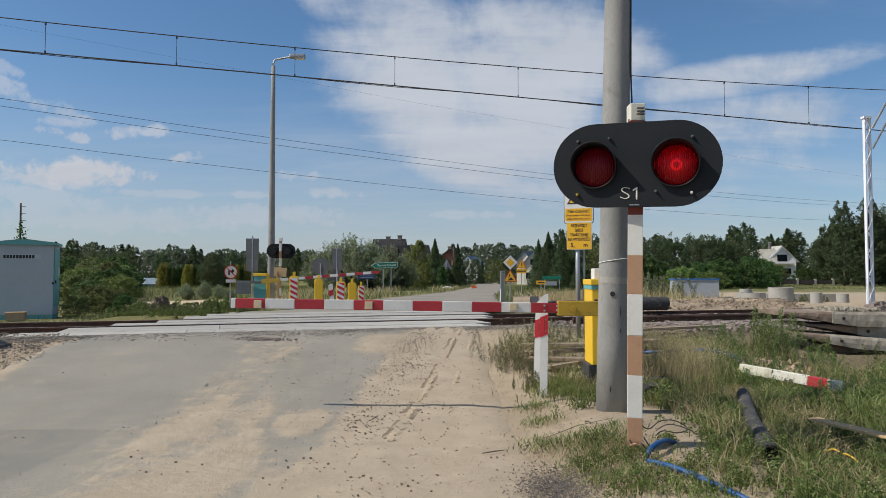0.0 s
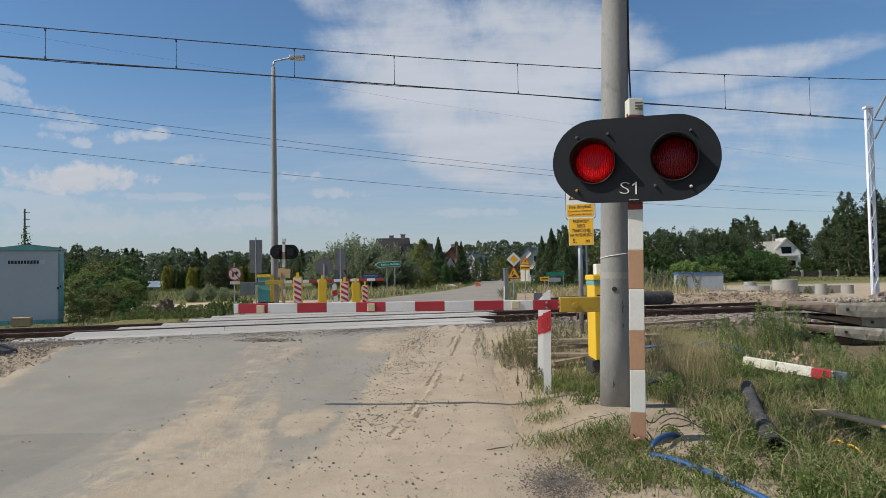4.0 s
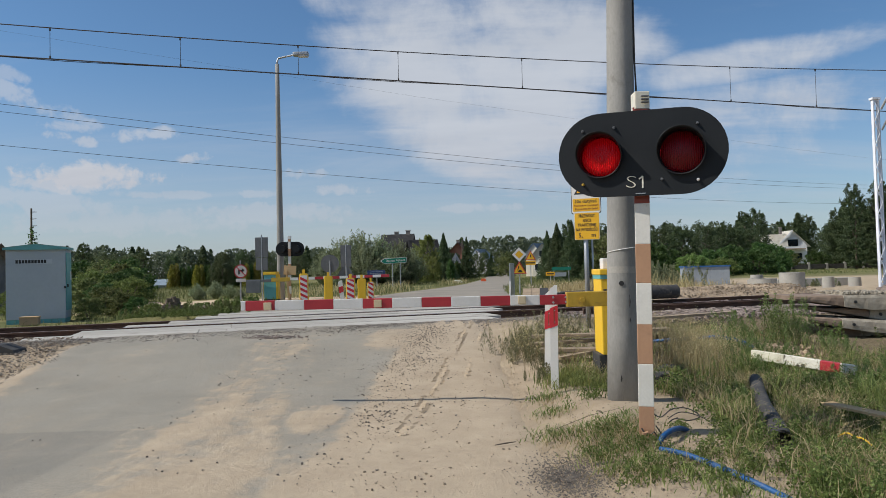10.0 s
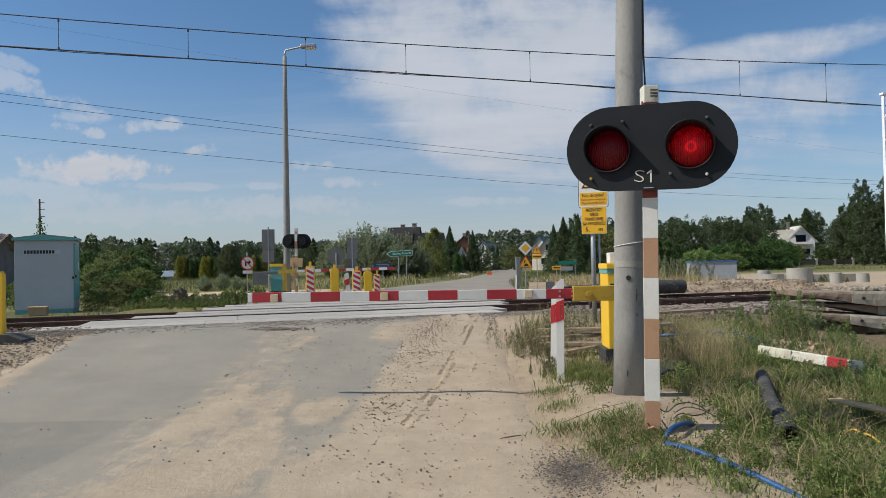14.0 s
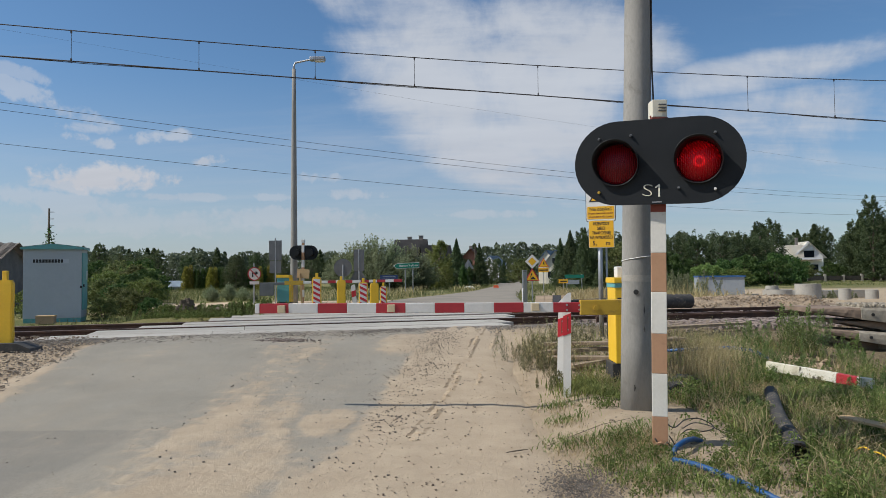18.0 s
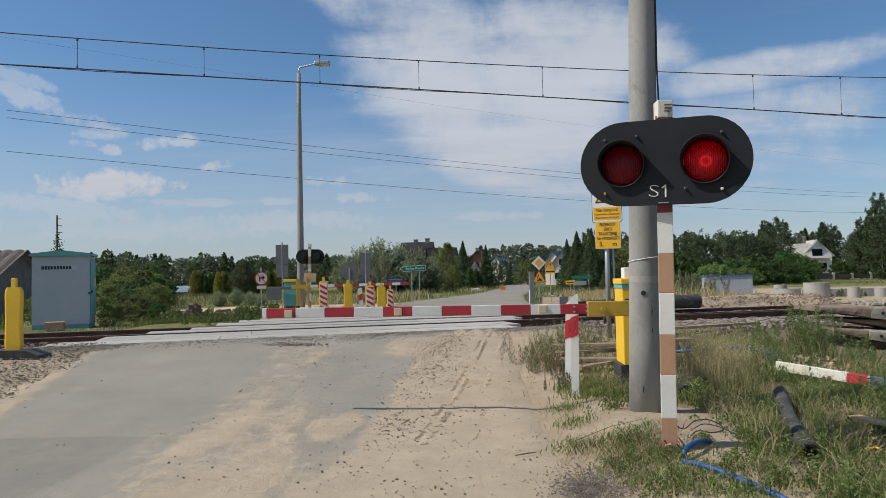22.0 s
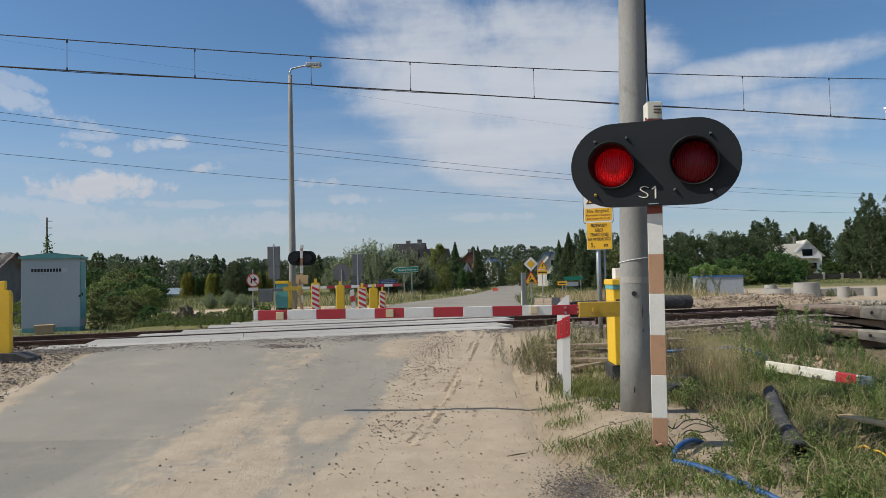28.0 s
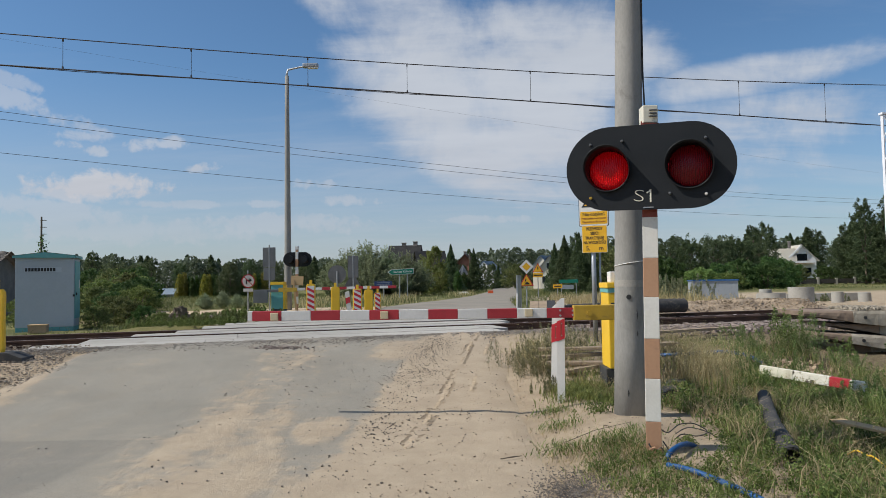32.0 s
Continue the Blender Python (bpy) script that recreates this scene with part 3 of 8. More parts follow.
F_GOLD = foliage("golden_hedge", (0.20, 0.19, 0.03), (0.36, 0.34, 0.07), through=0.3)
F_WEED = foliage("weed_green", (0.085, 0.13, 0.035), (0.25, 0.33, 0.10), through=0.45, big=1.5)
F_GRASS = foliage("grass_green", (0.095, 0.13, 0.032), (0.36, 0.40, 0.14), through=0.45, big=1.2)
F_GREYWEED = foliage("grey_green_weed", (0.13, 0.135, 0.065), (0.30, 0.29, 0.16), through=0.4, big=2.0)
F_FEATHER = foliage("feathery_green", (0.10, 0.15, 0.045), (0.25, 0.33, 0.12), through=0.45, big=1.5)
F_MEADOW = foliage("meadow_green", (0.065, 0.09, 0.028), (0.23, 0.245, 0.095), through=0.4, big=0.6)
F_DRY = foliage("dry_grass_straw", (0.27, 0.215, 0.10), (0.56, 0.47, 0.27), through=0.4, big=1.2)
# paler and greyer than near leaves: distance haze put into the colour
F_WOOD = foliage("hazed_wood_green", (0.085, 0.112, 0.068), (0.175, 0.205, 0.13), through=0.4, big=0.15)

# ---- building helpers ----
def part(name, bm, material, parent=None, label="", smooth=False):
    """Links a bmesh as one mesh object under a thing or a part."""
    me = bpy.data.meshes.new(name)
    if smooth:
        for f in bm.faces:
            f.smooth = True
    bm.to_mesh(me)
    bm.free()
    me.materials.append(material)
    ob = new(name, me)
    if parent:
        ob.parent = parent
    if label:
        tagged(ob, label)
    return ob


def piece(name, me, parent, m):
    """One more object on a shared mesh."""
    ob = new(name, me)
    ob.parent = parent
    ob.matrix_basis = m
    return ob


def thing(name, m, label, category, group="", kind=""):
    ob = new(name)
    ob.matrix_basis = m
    return tagged(ob, label, category, group, kind)


def add_box(bm, x0, x1, y0, y1, z0, z1, bevel=0.0, m=None):
    vs = [bm.verts.new((x, y, z)) for x in (x0, x1) for y in (y0, y1) for z in (z0, z1)]
    fs = [bm.faces.new([vs[i] for i in q]) for q in ((0, 1, 3, 2), (4, 6, 7, 5), (0, 4, 5, 1), (2, 3, 7, 6), (0, 2, 6, 4), (1, 5, 7, 3))]
    if bevel:
        es = list({e for f in fs for e in f.edges})
        r = bmesh.ops.bevel(bm, geom=es, offset=bevel, segments=2, affect="EDGES", profile=0.6)
        vs = list({v for v in vs if v.is_valid} | set(r["verts"]))
    if m:
        bmesh.ops.transform(bm, matrix=m, verts=[v for v in vs if v.is_valid])
    return bm


def box(x0, x1, y0, y1, z0, z1, bevel=0.0, m=None):
    return add_box(bmesh.new(), x0, x1, y0, y1, z0, z1, bevel, m)


def add_tube(bm, points, radii, sides=12, caps=True, hollow=0.0):
    """A round tube along points, one radius a point."""
    pts = [Vector(p) for p in points]
    rings = []
    for i, p in enumerate(pts):
        d = (pts[min(i + 1, len(pts) - 1)] - pts[max(i - 1, 0)]).normalized()
        q = d.to_track_quat("Z", "Y")
        r = radii[i] if isinstance(radii, (list, tuple)) else radii
        rings.append([bm.verts.new(p + q @ Vector((math.cos(a) * r, math.sin(a) * r, 0))) for a in (2 * math.pi * k / sides for k in range(sides))])
    for a, b in zip(rings, rings[1:]):
        for k in range(sides):
            bm.faces.new((a[k], a[(k + 1) % sides], b[(k + 1) % sides], b[k]))
    if caps:
        bm.faces.new(rings[0][::-1])
        bm.faces.new(rings[-1])
    return bm


def tube(points, radii, sides=12, caps=True):
    return add_tube(bmesh.new(), points, radii, sides, caps)


def add_plate(bm, outline, depth, m=None):
    """A flat plate: an outline in x, z, pushed back along +y."""
    a = [bm.verts.new((x, 0, z)) for x, z in outline]
    b = [bm.verts.new((x, depth, z)) for x, z in outline]
    bm.faces.new(a)
    bm.faces.new(b[::-1])
    for i in range(len(a)):
        j = (i + 1) % len(a)
        bm.faces.new((a[i], b[i], b[j], a[j]))
    bmesh.ops.recalc_face_normals(bm, faces=bm.faces)
    if m:
        bmesh.ops.transform(bm, matrix=m, verts=a + b)
    return bm


def plate(outline, depth, m=None):
    return add_plate(bmesh.new(), outline, depth, m)


def disc_outline(r, n=32, cx=0.0, cz=0.0):
    return [(cx + r * math.cos(2 * math.pi * k / n), cz + r * math.sin(2 * math.pi * k / n)) for k in range(n)]


def rounded(w, h, r, n=6):
    pts = []
    for cx, cz, a0 in ((w / 2 - r, h / 2 - r, 0), (-w / 2 + r, h / 2 - r, 90), (-w / 2 + r, -h / 2 + r, 180), (w / 2 - r, -h / 2 + r, 270)):
        pts += [(cx + r * math.cos(radians(a0 + 90 * k / n)), cz + r * math.sin(radians(a0 + 90 * k / n))) for k in range(n + 1)]
    return pts


def lettering(name, text, size, material, parent, m, width=None, align="CENTER", bold=0.0):
    """Flat letters in the built-in font, standing in the x-z plane and facing -y."""
    cu = bpy.data.curves.new(name, "FONT")
    cu.body, cu.size, cu.align_x, cu.align_y, cu.extrude, cu.offset = text, size, align, "CENTER", 0.0008, bold
    tmp = bpy.data.objects.new(name, cu)
    scene.collection.objects.link(tmp)
    dg = bpy.context.evaluated_depsgraph_get()
    dg.update()
    me = bpy.data.meshes.new_from_object(tmp.evaluated_get(dg))
    bpy.data.objects.remove(tmp)
    me.materials.clear()
    me.materials.append(material)
    fit = 1.0
    if width and len(me.vertices):
        xs = [v.co.x for v in me.vertices]
        fit = width / (max(xs) - min(xs))
    me.transform(m @ Matrix.Rotation(radians(90), 4, "X") @ Matrix.Diagonal((fit, 1, 1, 1)))
    ob = new(name, me)
    ob.parent = parent
    return ob


def raw(name, verts, faces, material, label="", category="", kind="", parent=None, smooth=False):
    me = bpy.data.meshes.new(name)
    me.from_pydata([tuple(v) for v in verts], [], [tuple(f) for f in faces])
    me.materials.append(material)
    if smooth:
        me.polygons.foreach_set("use_smooth", [True] * len(me.polygons))
    me.update()
    ob = new(name, me)
    if parent:
        ob.parent = parent
    return tagged(ob, label, category, kind=kind)


def scatter_mesh(name, verts, quads, material, label="", category="", kind="stuff", parent=None):
    """A mesh from numpy arrays: verts (n, 3), quads (m, 4) or triangles (m, 3)."""
    me = bpy.data.meshes.new(name)
    k = quads.shape[1]
    me.vertices.add(len(verts))
    me.vertices.foreach_set("co", verts.astype(np.float32).ravel())
    me.loops.add(quads.size)
    me.loops.foreach_set("vertex_index", quads.astype(np.int32).ravel())
    me.polygons.add(len(quads))
    me.polygons.foreach_set("loop_start", np.arange(0, quads.size, k, dtype=np.int32))
    me.polygons.foreach_set("loop_total", np.full(len(quads), k, dtype=np.int32))
    me.polygons.foreach_set("use_smooth", np.zeros(len(quads), dtype=bool))
    me.update(calc_edges=True)
    me.materials.append(material)
    ob = new(name, me)
    if parent:
        ob.parent = parent
    return tagged(ob, label, category, kind=kind)


# ---- the lie of the land ----
TRACK_O = np.array((0.0, 17.1))
TRACK_U = np.array((math.cos(radians(17.6)), math.sin(radians(17.6))))
TRACK_N = np.array((-TRACK_U[1], TRACK_U[0]))
SLAB_TOP = 0.40


def step(a, lo, hi):
    t = np.clip((a - lo) / (hi - lo), 0, 1)
    return t * t * (3 - 2 * t)


def across(x, y):
    """Distance beyond the middle of the track."""
    return (np.asarray(x) - TRACK_O[0]) * TRACK_N[0] + (np.asarray(y) - TRACK_O[1]) * TRACK_N[1]


def land(x, y):
    """Ground height, without the small unevenness."""
    x, y = np.asarray(x, float), np.asarray(y, float)
    w = across(x, y)
    z = 0.372 * step(w, -9.5, -3.0)
    z = z + 0.10 * step(x, 0.6, 1.4) * step(-w, 3.0, 6.0)
    z = z + 0.09 * np.exp(-((x - 1.5) ** 2 + (y - 5.9) ** 2) / 0.55)
    z = z - (0.17 * step(w, 2.9, 9.0)) - 0.15 * step(y, 40, 120)
    # spoil heap beyond the track on the east side
    z = z + 0.12 * np.exp(-((x - 9.0) / 3.2) ** 2 - ((y - 24.0) / 2.0) ** 2)
    # the ground drops beside the hut
    z = z - 0.30 * step(-x, 8.0, 10.5) * step(w, 2.3, 3.4) * step(-y, -34.0, -28.0)
    # mound under the weeds, and the dip behind it
    z = z + 0.22 * np.exp(-((x - 4.2) / 1.1) ** 2 - ((y - 9.6) / 1.0) ** 2)
    z = z - 0.12 * step(x, 2.2, 3.2) * step(-y, -6.8, -5.2)
    return z


def height_noise(x, y, scale, seed):
    return np.array([noise.noise((float(a) * scale, float(b) * scale, seed)) for a, b in zip(np.ravel(x), np.ravel(y))]).reshape(np.shape(x))


def build_ground():
    xs = np.concatenate([-np.geomspace(1600, 16, 26), np.linspace(-15, -7, 14), np.linspace(-6.6, 8, 110), np.linspace(8.5, 20, 30), np.geomspace(21, 1600, 26)])
    ys = np.concatenate([-np.geomspace(400, 9, 12), np.linspace(-8, 2, 12), np.linspace(2.3, 14, 110), np.linspace(14.3, 32, 70), np.geomspace(33, 2500, 40)])
    X, Y = np.meshgrid(xs, ys)
    Z = land(X, Y)
    near = (np.abs(X) < 40) & (Y > -10) & (Y < 60)
    bumps = np.zeros_like(Z)
    bumps[near] = 0.035 * height_noise(X[near], Y[near], 1.3, 2.0) + 0.016 * height_noise(X[near], Y[near], 4.3, 7.0)
    onroad = (X > -6.2) & (X < 1.2) & (across(X, Y) < -1.8)
    Z = Z + np.where(onroad, 0.25, 1.0) * bumps - 0.02
    # the bed below track, slabs and roads stays clear of them
    w = np.abs(across(X, Y))
    Z = np.where(w < 2.95, Z - 0.2, Z)
    Z = Z - 0.05 * step(road_mask(X, Y), 0.3, 0.8)
    n = len(xs)
    idx = np.arange(X.size).reshape(X.shape)
    quads = np.stack([idx[:-1, :-1], idx[:-1, 1:], idx[1:, 1:], idx[1:, :-1]], -1).reshape(-1, 4)
    ob = scatter_mesh("ground", np.stack([X, Y, Z], -1).reshape(-1, 3), quads, M_GROUND, "sandy soil verge and grassy fields round the crossing", "ground", "structure")
    ob.data.polygons.foreach_set("use_smooth", [True] * len(ob.data.polygons))
    return ob


# centre line and half width of the road: near side, then beyond the track
NEAR_ROAD = ((-2.4, -8.0, 3.2), (-2.45, 0.0, 3.2), (-2.5, 8.0, 3.2), (-2.7, 11.5, 3.4), (-3.3, 18.0, 3.9))
FAR_ROAD = ((-2.2, 19.5, 4.4), (-1.7, 24.0, 4.0), (-0.9, 30.0, 3.5), (-0.1, 38.0, 2.9), (0.9, 43.0, 2.4), (1.8, 48.0, 2.2), (2.8, 55.0, 2.0), (4.7, 74.0, 1.9), (7.2, 110.0, 1.9), (9.8, 155.0, 2.0), (14.0, 260.0, 2.2))


def road_at(y, line):
    ys = [p[1] for p in line]
    return np.interp(y, ys, [p[0] for p in line]), np.interp(y, ys, [p[2] for p in line])


def road_mask(x, y):
    c, h = road_at(y, NEAR_ROAD)
    a = np.clip((h - 0.15 - np.abs(x - c)) / 0.5, 0, 1) * (across(x, y) < -2.0)
    c, h = road_at(y, FAR_ROAD)
    b = np.clip((h - 0.15 - np.abs(x - c)) / 0.5, 0, 1) * (across(x, y) > 2.0)
    return np.maximum(a, b)


def build_road(name, line, y0, y1, rows, label, keep):
    ys = np.concatenate([np.linspace(y0, min(y1, 34), rows), np.geomspace(35, y1, 30)]) if y1 > 34 else np.linspace(y0, y1, rows)
    cols = np.linspace(-1, 1, 48)
    V, idx = [], []
    for j, y in enumerate(ys):
        c, h = road_at(y, line)
        wob = np.array([0.22 * noise.noise((y * 0.7, s * 9.0, 4.0)) for s in (-1, 1)])
        xs = c + h * cols
        xs[0] += wob[0]
        xs[-1] += wob[1]
        V.append(np.stack([xs, np.full_like(xs, y), land(xs, np.full_like(xs, y)) + 0.012 + 0.012 * height_noise(xs, np.full_like(xs, y), 0.8, 3.0)], -1))
    V = np.array(V)
    # ruts in the verge sand
    if keep < 0:
        V[..., 2] += 0.007 * np.sin((V[..., 0] - 0.02 * V[..., 1]) * 21.0) * step(V[..., 0], -0.6, -0.1) * step(-V[..., 0], -0.9, -0.5)
    for k, drop in ((0, 0.05), (1, 0.02), (2, 0.008)):
        V[:, k, 2] -= drop
        V[:, -1 - k, 2] -= drop
    w = across(V[..., 0], V[..., 1])
    id_ = np.arange(V.shape[0] * V.shape[1]).reshape(V.shape[:2])
    quads = np.stack([id_[:-1, :-1], id_[:-1, 1:], id_[1:, 1:], id_[1:, :-1]], -1).reshape(-1, 4)
    wq = w.reshape(-1)[quads].mean(1)
    quads = quads[wq < -3.05] if keep < 0 else quads[wq > 2.85]
    ob = scatter_mesh(name, V.reshape(-1, 3), quads, M_ROAD if keep < 0 else M_FARROAD, label, "road", "structure")
    ob.data.polygons.foreach_set("use_smooth", [True] * len(ob.data.polygons))
    return ob


build_ground()
build_road("road", NEAR_ROAD, -8.0, 17.5, 130, "worn grey asphalt road drifted over with yellow sand", -1)
build_road("road", FAR_ROAD, 18.0, 260.0, 80, "narrow grey asphalt road running off to the village", 1)


# ---- railway track ----
def track_pose(s, w, z=0.0, turn=0.0):
    p = TRACK_O + TRACK_U * s + TRACK_N * w
    return pose(p[0], p[1], z, 0, 0, 17.6 + turn)


GAUGE = 0.86


def rail_profile():
    return [(-0.07, 0.0), (0.07, 0.0), (0.07, 0.012), (0.012, 0.03), (0.010, 0.118), (0.036, 0.132), (0.036, 0.162), (0.028, 0.17), (-0.028, 0.17), (-0.036, 0.162), (-0.036, 0.132), (-0.010, 0.118), (-0.012, 0.03), (-0.07, 0.012)]


def build_rail(side):
    bm = bmesh.new()
    prof = rail_profile()
    rings = []
    for s in np.linspace(-160, 160, 33):
        rings.append([bm.verts.new((s, side * GAUGE + a, b)) for a, b in prof])
    for a, b in zip(rings, rings[1:]):
        for k in range(len(prof)):
            j = (k + 1) % len(prof)
            bm.faces.new((a[k], a[j], b[j], b[k]))
    bm.faces.new(rings[0])
    bm.faces.new(rings[-1][::-1])
    bmesh.ops.recalc_face_normals(bm, faces=bm.faces)
    for f in bm.faces:
        f.material_index = 1 if f.normal.z > 0.8 and f.calc_center_median().z > 0.15 else 0
    ob = part("rail", bm, M_RAIL)
    ob.data.materials.append(M_RAILTOP)
    ob.matrix_basis = track_pose(0, 0, 0.215)
    return tagged(ob, "rusty steel rail on concrete sleepers", "rail", "rails of the track", "structure")


build_rail(-1)
build_rail(1)

# ---- flashing signal at the roadside ----
def capsule(w, h, n=20):
    r = h / 2
    pts = [(w / 2 - r + r * math.cos(radians(a)), r * math.sin(radians(a))) for a in np.linspace(-90, 90, n)]
    return pts + [(-w / 2 + r + r * math.cos(radians(a)), r * math.sin(radians(a))) for a in np.linspace(90, 270, n)]


def ring_mesh(bm, r0, r1, depth, y0, sides=36, arc=360.0, start=0.0, m=None):
    """A tube wall, open at both ends, along -y from y0."""
    n = sides
    vs = []
    closed = arc >= 360
    for k in range(n if closed else n + 1):
        a = radians(start + arc * k / n)
        vs.append([bm.verts.new((r * math.cos(a), y, r * math.sin(a))) for r, y in ((r0, y0), (r1, y0), (r1, y0 - depth), (r0, y0 - depth))])
    for k in range(n):
        a, b = vs[k], vs[(k + 1) % len(vs)]
        for i in range(4):
            j = (i + 1) % 4
            bm.faces.new((a[i], a[j], b[j], b[i]))
    if not closed:
        bm.faces.new(vs[0])
        bm.faces.new(vs[-1][::-1])
    bmesh.ops.recalc_face_normals(bm, faces=bm.faces)
    if m:
        bmesh.ops.transform(bm, matrix=m, verts=[v for q in vs for v in q])
    return bm


def plate_with_holes(outline, holes, depth):
    """Front and back sheets round round holes, closed at all edges."""
    bm = bmesh.new()
    loops = [[bm.verts.new((x, 0, z)) for x, z in o] for o in (outline, *holes)]
    edges = []
    for lp in loops:
        edges += [bm.edges.new((lp[i], lp[(i + 1) % len(lp)])) for i in range(len(lp))]
    bmesh.ops.triangle_fill(bm, use_beauty=True, use_dissolve=False, edges=edges)
    faces = list(bm.faces)
    r = bmesh.ops.extrude_face_region(bm, geom=faces)
    bmesh.ops.translate(bm, vec=(0, depth, 0), verts=[v for v in r["geom"] if isinstance(v, bmesh.types.BMVert)])
    bmesh.ops.recalc_face_normals(bm, faces=bm.faces)
    return bm


LAMPS = []


def build_signal():
    root = thing("crossing_signal", pose(1.408, 5.2, 0.08, 0, 0.75, 0), "level crossing signal, two red lamps on a black board", "signal")
    # post: square tube, painted in bands
    cuts = ((0.0, 0.275, M_OLDRED), (0.275, 0.585, M_OLDWHITE), (0.585, 0.875, M_OLDRED), (0.875, 1.178, M_OLDWHITE), (1.178, 1.465, M_OLDRED), (1.465, 1.765, M_OLDWHITE), (1.765, 2.48, M_DARKRED))
    for a, b, mat in cuts:
        part("post_band", box(-0.054, 0.054, -0.05, 0.05, a, b, 0.004, pose(0, 0, 0, 0, 0, -14)), mat, root, "faded red band" if mat is M_OLDRED else "")
    part("foot_bracket", box(-0.03, 0.012, -0.085, -0.05, -0.06, 0.10, 0.003, pose(0, 0, 0, 0, -12, 0)), M_OLDRED, root, "rusty steel foot bracket")
    cap = part("sounder_box", box(-0.054, 0.054, -0.07, 0.055, 2.462, 2.592, 0.006), M_CREAM, root, "cream sounder box with louvres")
    for k in range(3):
        part("louvre", box(-0.012, 0.042, -0.093, -0.074, 2.503 + 0.022 * k, 2.512 + 0.022 * k, 0.002, pose(0, 0, 0)), M_GREYBACK, cap)
    part("neck", box(-0.06, 0.06, -0.07, -0.055, 2.415, 2.46, 0.002), M_DARKRED, root)
    # board
    turn = pose(-0.035, -0.11, 2.128, 0, 0.5, -21)
    board = part("backboard", plate_with_holes(capsule(1.20, 0.625), [disc_outline(0.150, 36, -0.288, -0.008), disc_outline(0.150, 36, 0.288, -0.008)], 0.012), M_BLACK, root, "black oval signal backboard")
    board.matrix_basis = turn
    house = part("lamp_box", plate(capsule(1.16, 0.44), 0.005, pose(0, 0.272, -0.004)), M_BLACK, board, "black lamp box behind the board")
    bm = bmesh.new()
    rim = capsule(1.16, 0.44)
    loops = [[bm.verts.new((x, y, z - 0.004)) for x, z in rim] for y in (0.013, 0.272)]
    for i in range(len(rim)):
        bm.faces.new((loops[0][i], loops[0][(i + 1) % len(rim)], loops[1][(i + 1) % len(rim)], loops[1][i]))
    part("box_wall", bm, M_BLACK, house)
    for x in (-0.288, 0.288):
        here = pose(x, 0, -0.008)
        # hood: longer above than below
        bm = bmesh.new()
        n = 40
        rings = []
        for k in range(n):
            a = 2 * math.pi * k / n
            up = 0.5 + 0.5 * math.sin(a)
            d = 0.035 + 0.10 * step(up, 0.05, 0.8)
            rings.append([bm.verts.new((r * math.cos(a), y, r * math.sin(a))) for r, y in ((0.150, 0.0), (0.163, 0.0), (0.168, -d), (0.162, -d))])
        for k in range(n):
            p0, p1 = rings[k], rings[(k + 1) % n]
            for i in range(4):
                j = (i + 1) % 4
                bm.faces.new((p0[i], p0[j], p1[j], p1[i]))
        bmesh.ops.recalc_face_normals(bm, faces=bm.faces)
        bmesh.ops.transform(bm, matrix=here, verts=bm.verts)
        part("hood", bm, M_BLACK, board, "black lamp hood", True)
        # bulged lens
        bm = bmesh.new()
        rows = [(0.148 * math.sin(radians(q)) / math.sin(radians(50)), 0.075 * (math.cos(radians(q)) - math.cos(radians(50))) / (1 - math.cos(radians(50)))) for q in (50, 42, 33, 24, 16, 8)]
        rr = [[bm.verts.new((r * math.cos(a), -h * 0.45, r * math.sin(a))) for a in (2 * math.pi * k / 36 for k in range(36))] for r, h in rows]
        for p0, p1 in zip(rr, rr[1:]):
            for k in range(36):
                bm.faces.new((p0[k], p1[k], p1[(k + 1) % 36], p0[(k + 1) % 36]))
        bm.faces.new(rr[-1])
        bmesh.ops.recalc_face_normals(bm, faces=bm.faces)
        lens = part("lens", bm, M_LENS, board, "red glass signal lens", True)
        lens.matrix_basis = pose(x, 0.006, -0.008)
        lens.visible_shadow = False
        lamp = part("lamp", plate(disc_outline(0.142, 36), 0.003), M_GLOW_RING if x > 0 else M_GLOW_ARC, board, "glowing red lamp")
        lamp.matrix_basis = pose(x, 0.030 if x > 0 else 0.042, -0.008)
        LAMPS.append((lamp, x))
    # bolts
    for x, z, mat in ((-0.415, 0.185, M_GREYBACK), (-0.185, 0.198, M_GREYBACK), (0.395, 0.185, M_GREYBACK), (-0.415, -0.215, M_OCHRE), (0.150, -0.200, M_GREYBACK), (0.395, -0.215, M_WHITE)):
        bm = tube(((x, -0.002, z), (x, -0.02, z)), (0.011, 0.010), 10)
        part("bolt", add_tube(bm, ((x, -0.02, z), (x, -0.032, z)), 0.005, 6), mat, board)
    lettering("lettering", "S", 0.128, M_CREAM, board, pose(-0.066, -0.004, -0.214, 0, 8, 0), width=0.072, bold=-0.003)
    part("numeral", plate([(-0.022, -0.262), (-0.011, -0.262), (-0.011, -0.172), (-0.020, -0.172), (-0.046, -0.192), (-0.041, -0.199), (-0.022, -0.188)], 0.003, pose(0.032, -0.004, 0.004)), M_CREAM, board, "hand-painted numeral one")
    part("rivet_plate", box(-0.035, 0.035, -0.004, 0, -0.300, -0.293), M_STEEL, board)
    # cables at the foot
    c = part("cable", tube([(-0.05, -0.05, 0.12), (-0.02, -0.075, 0.06), (0.03, -0.08, 0.10), (0.10, -0.06, 0.02)], 0.006, 6), M_RUBBER, root)
    part("cable", tube([(0.05, -0.06, 0.14), (0.10, -0.07, 0.06), (0.14, -0.05, 0.01)], 0.005, 6), M_RUBBER, root)
    return root


build_signal()


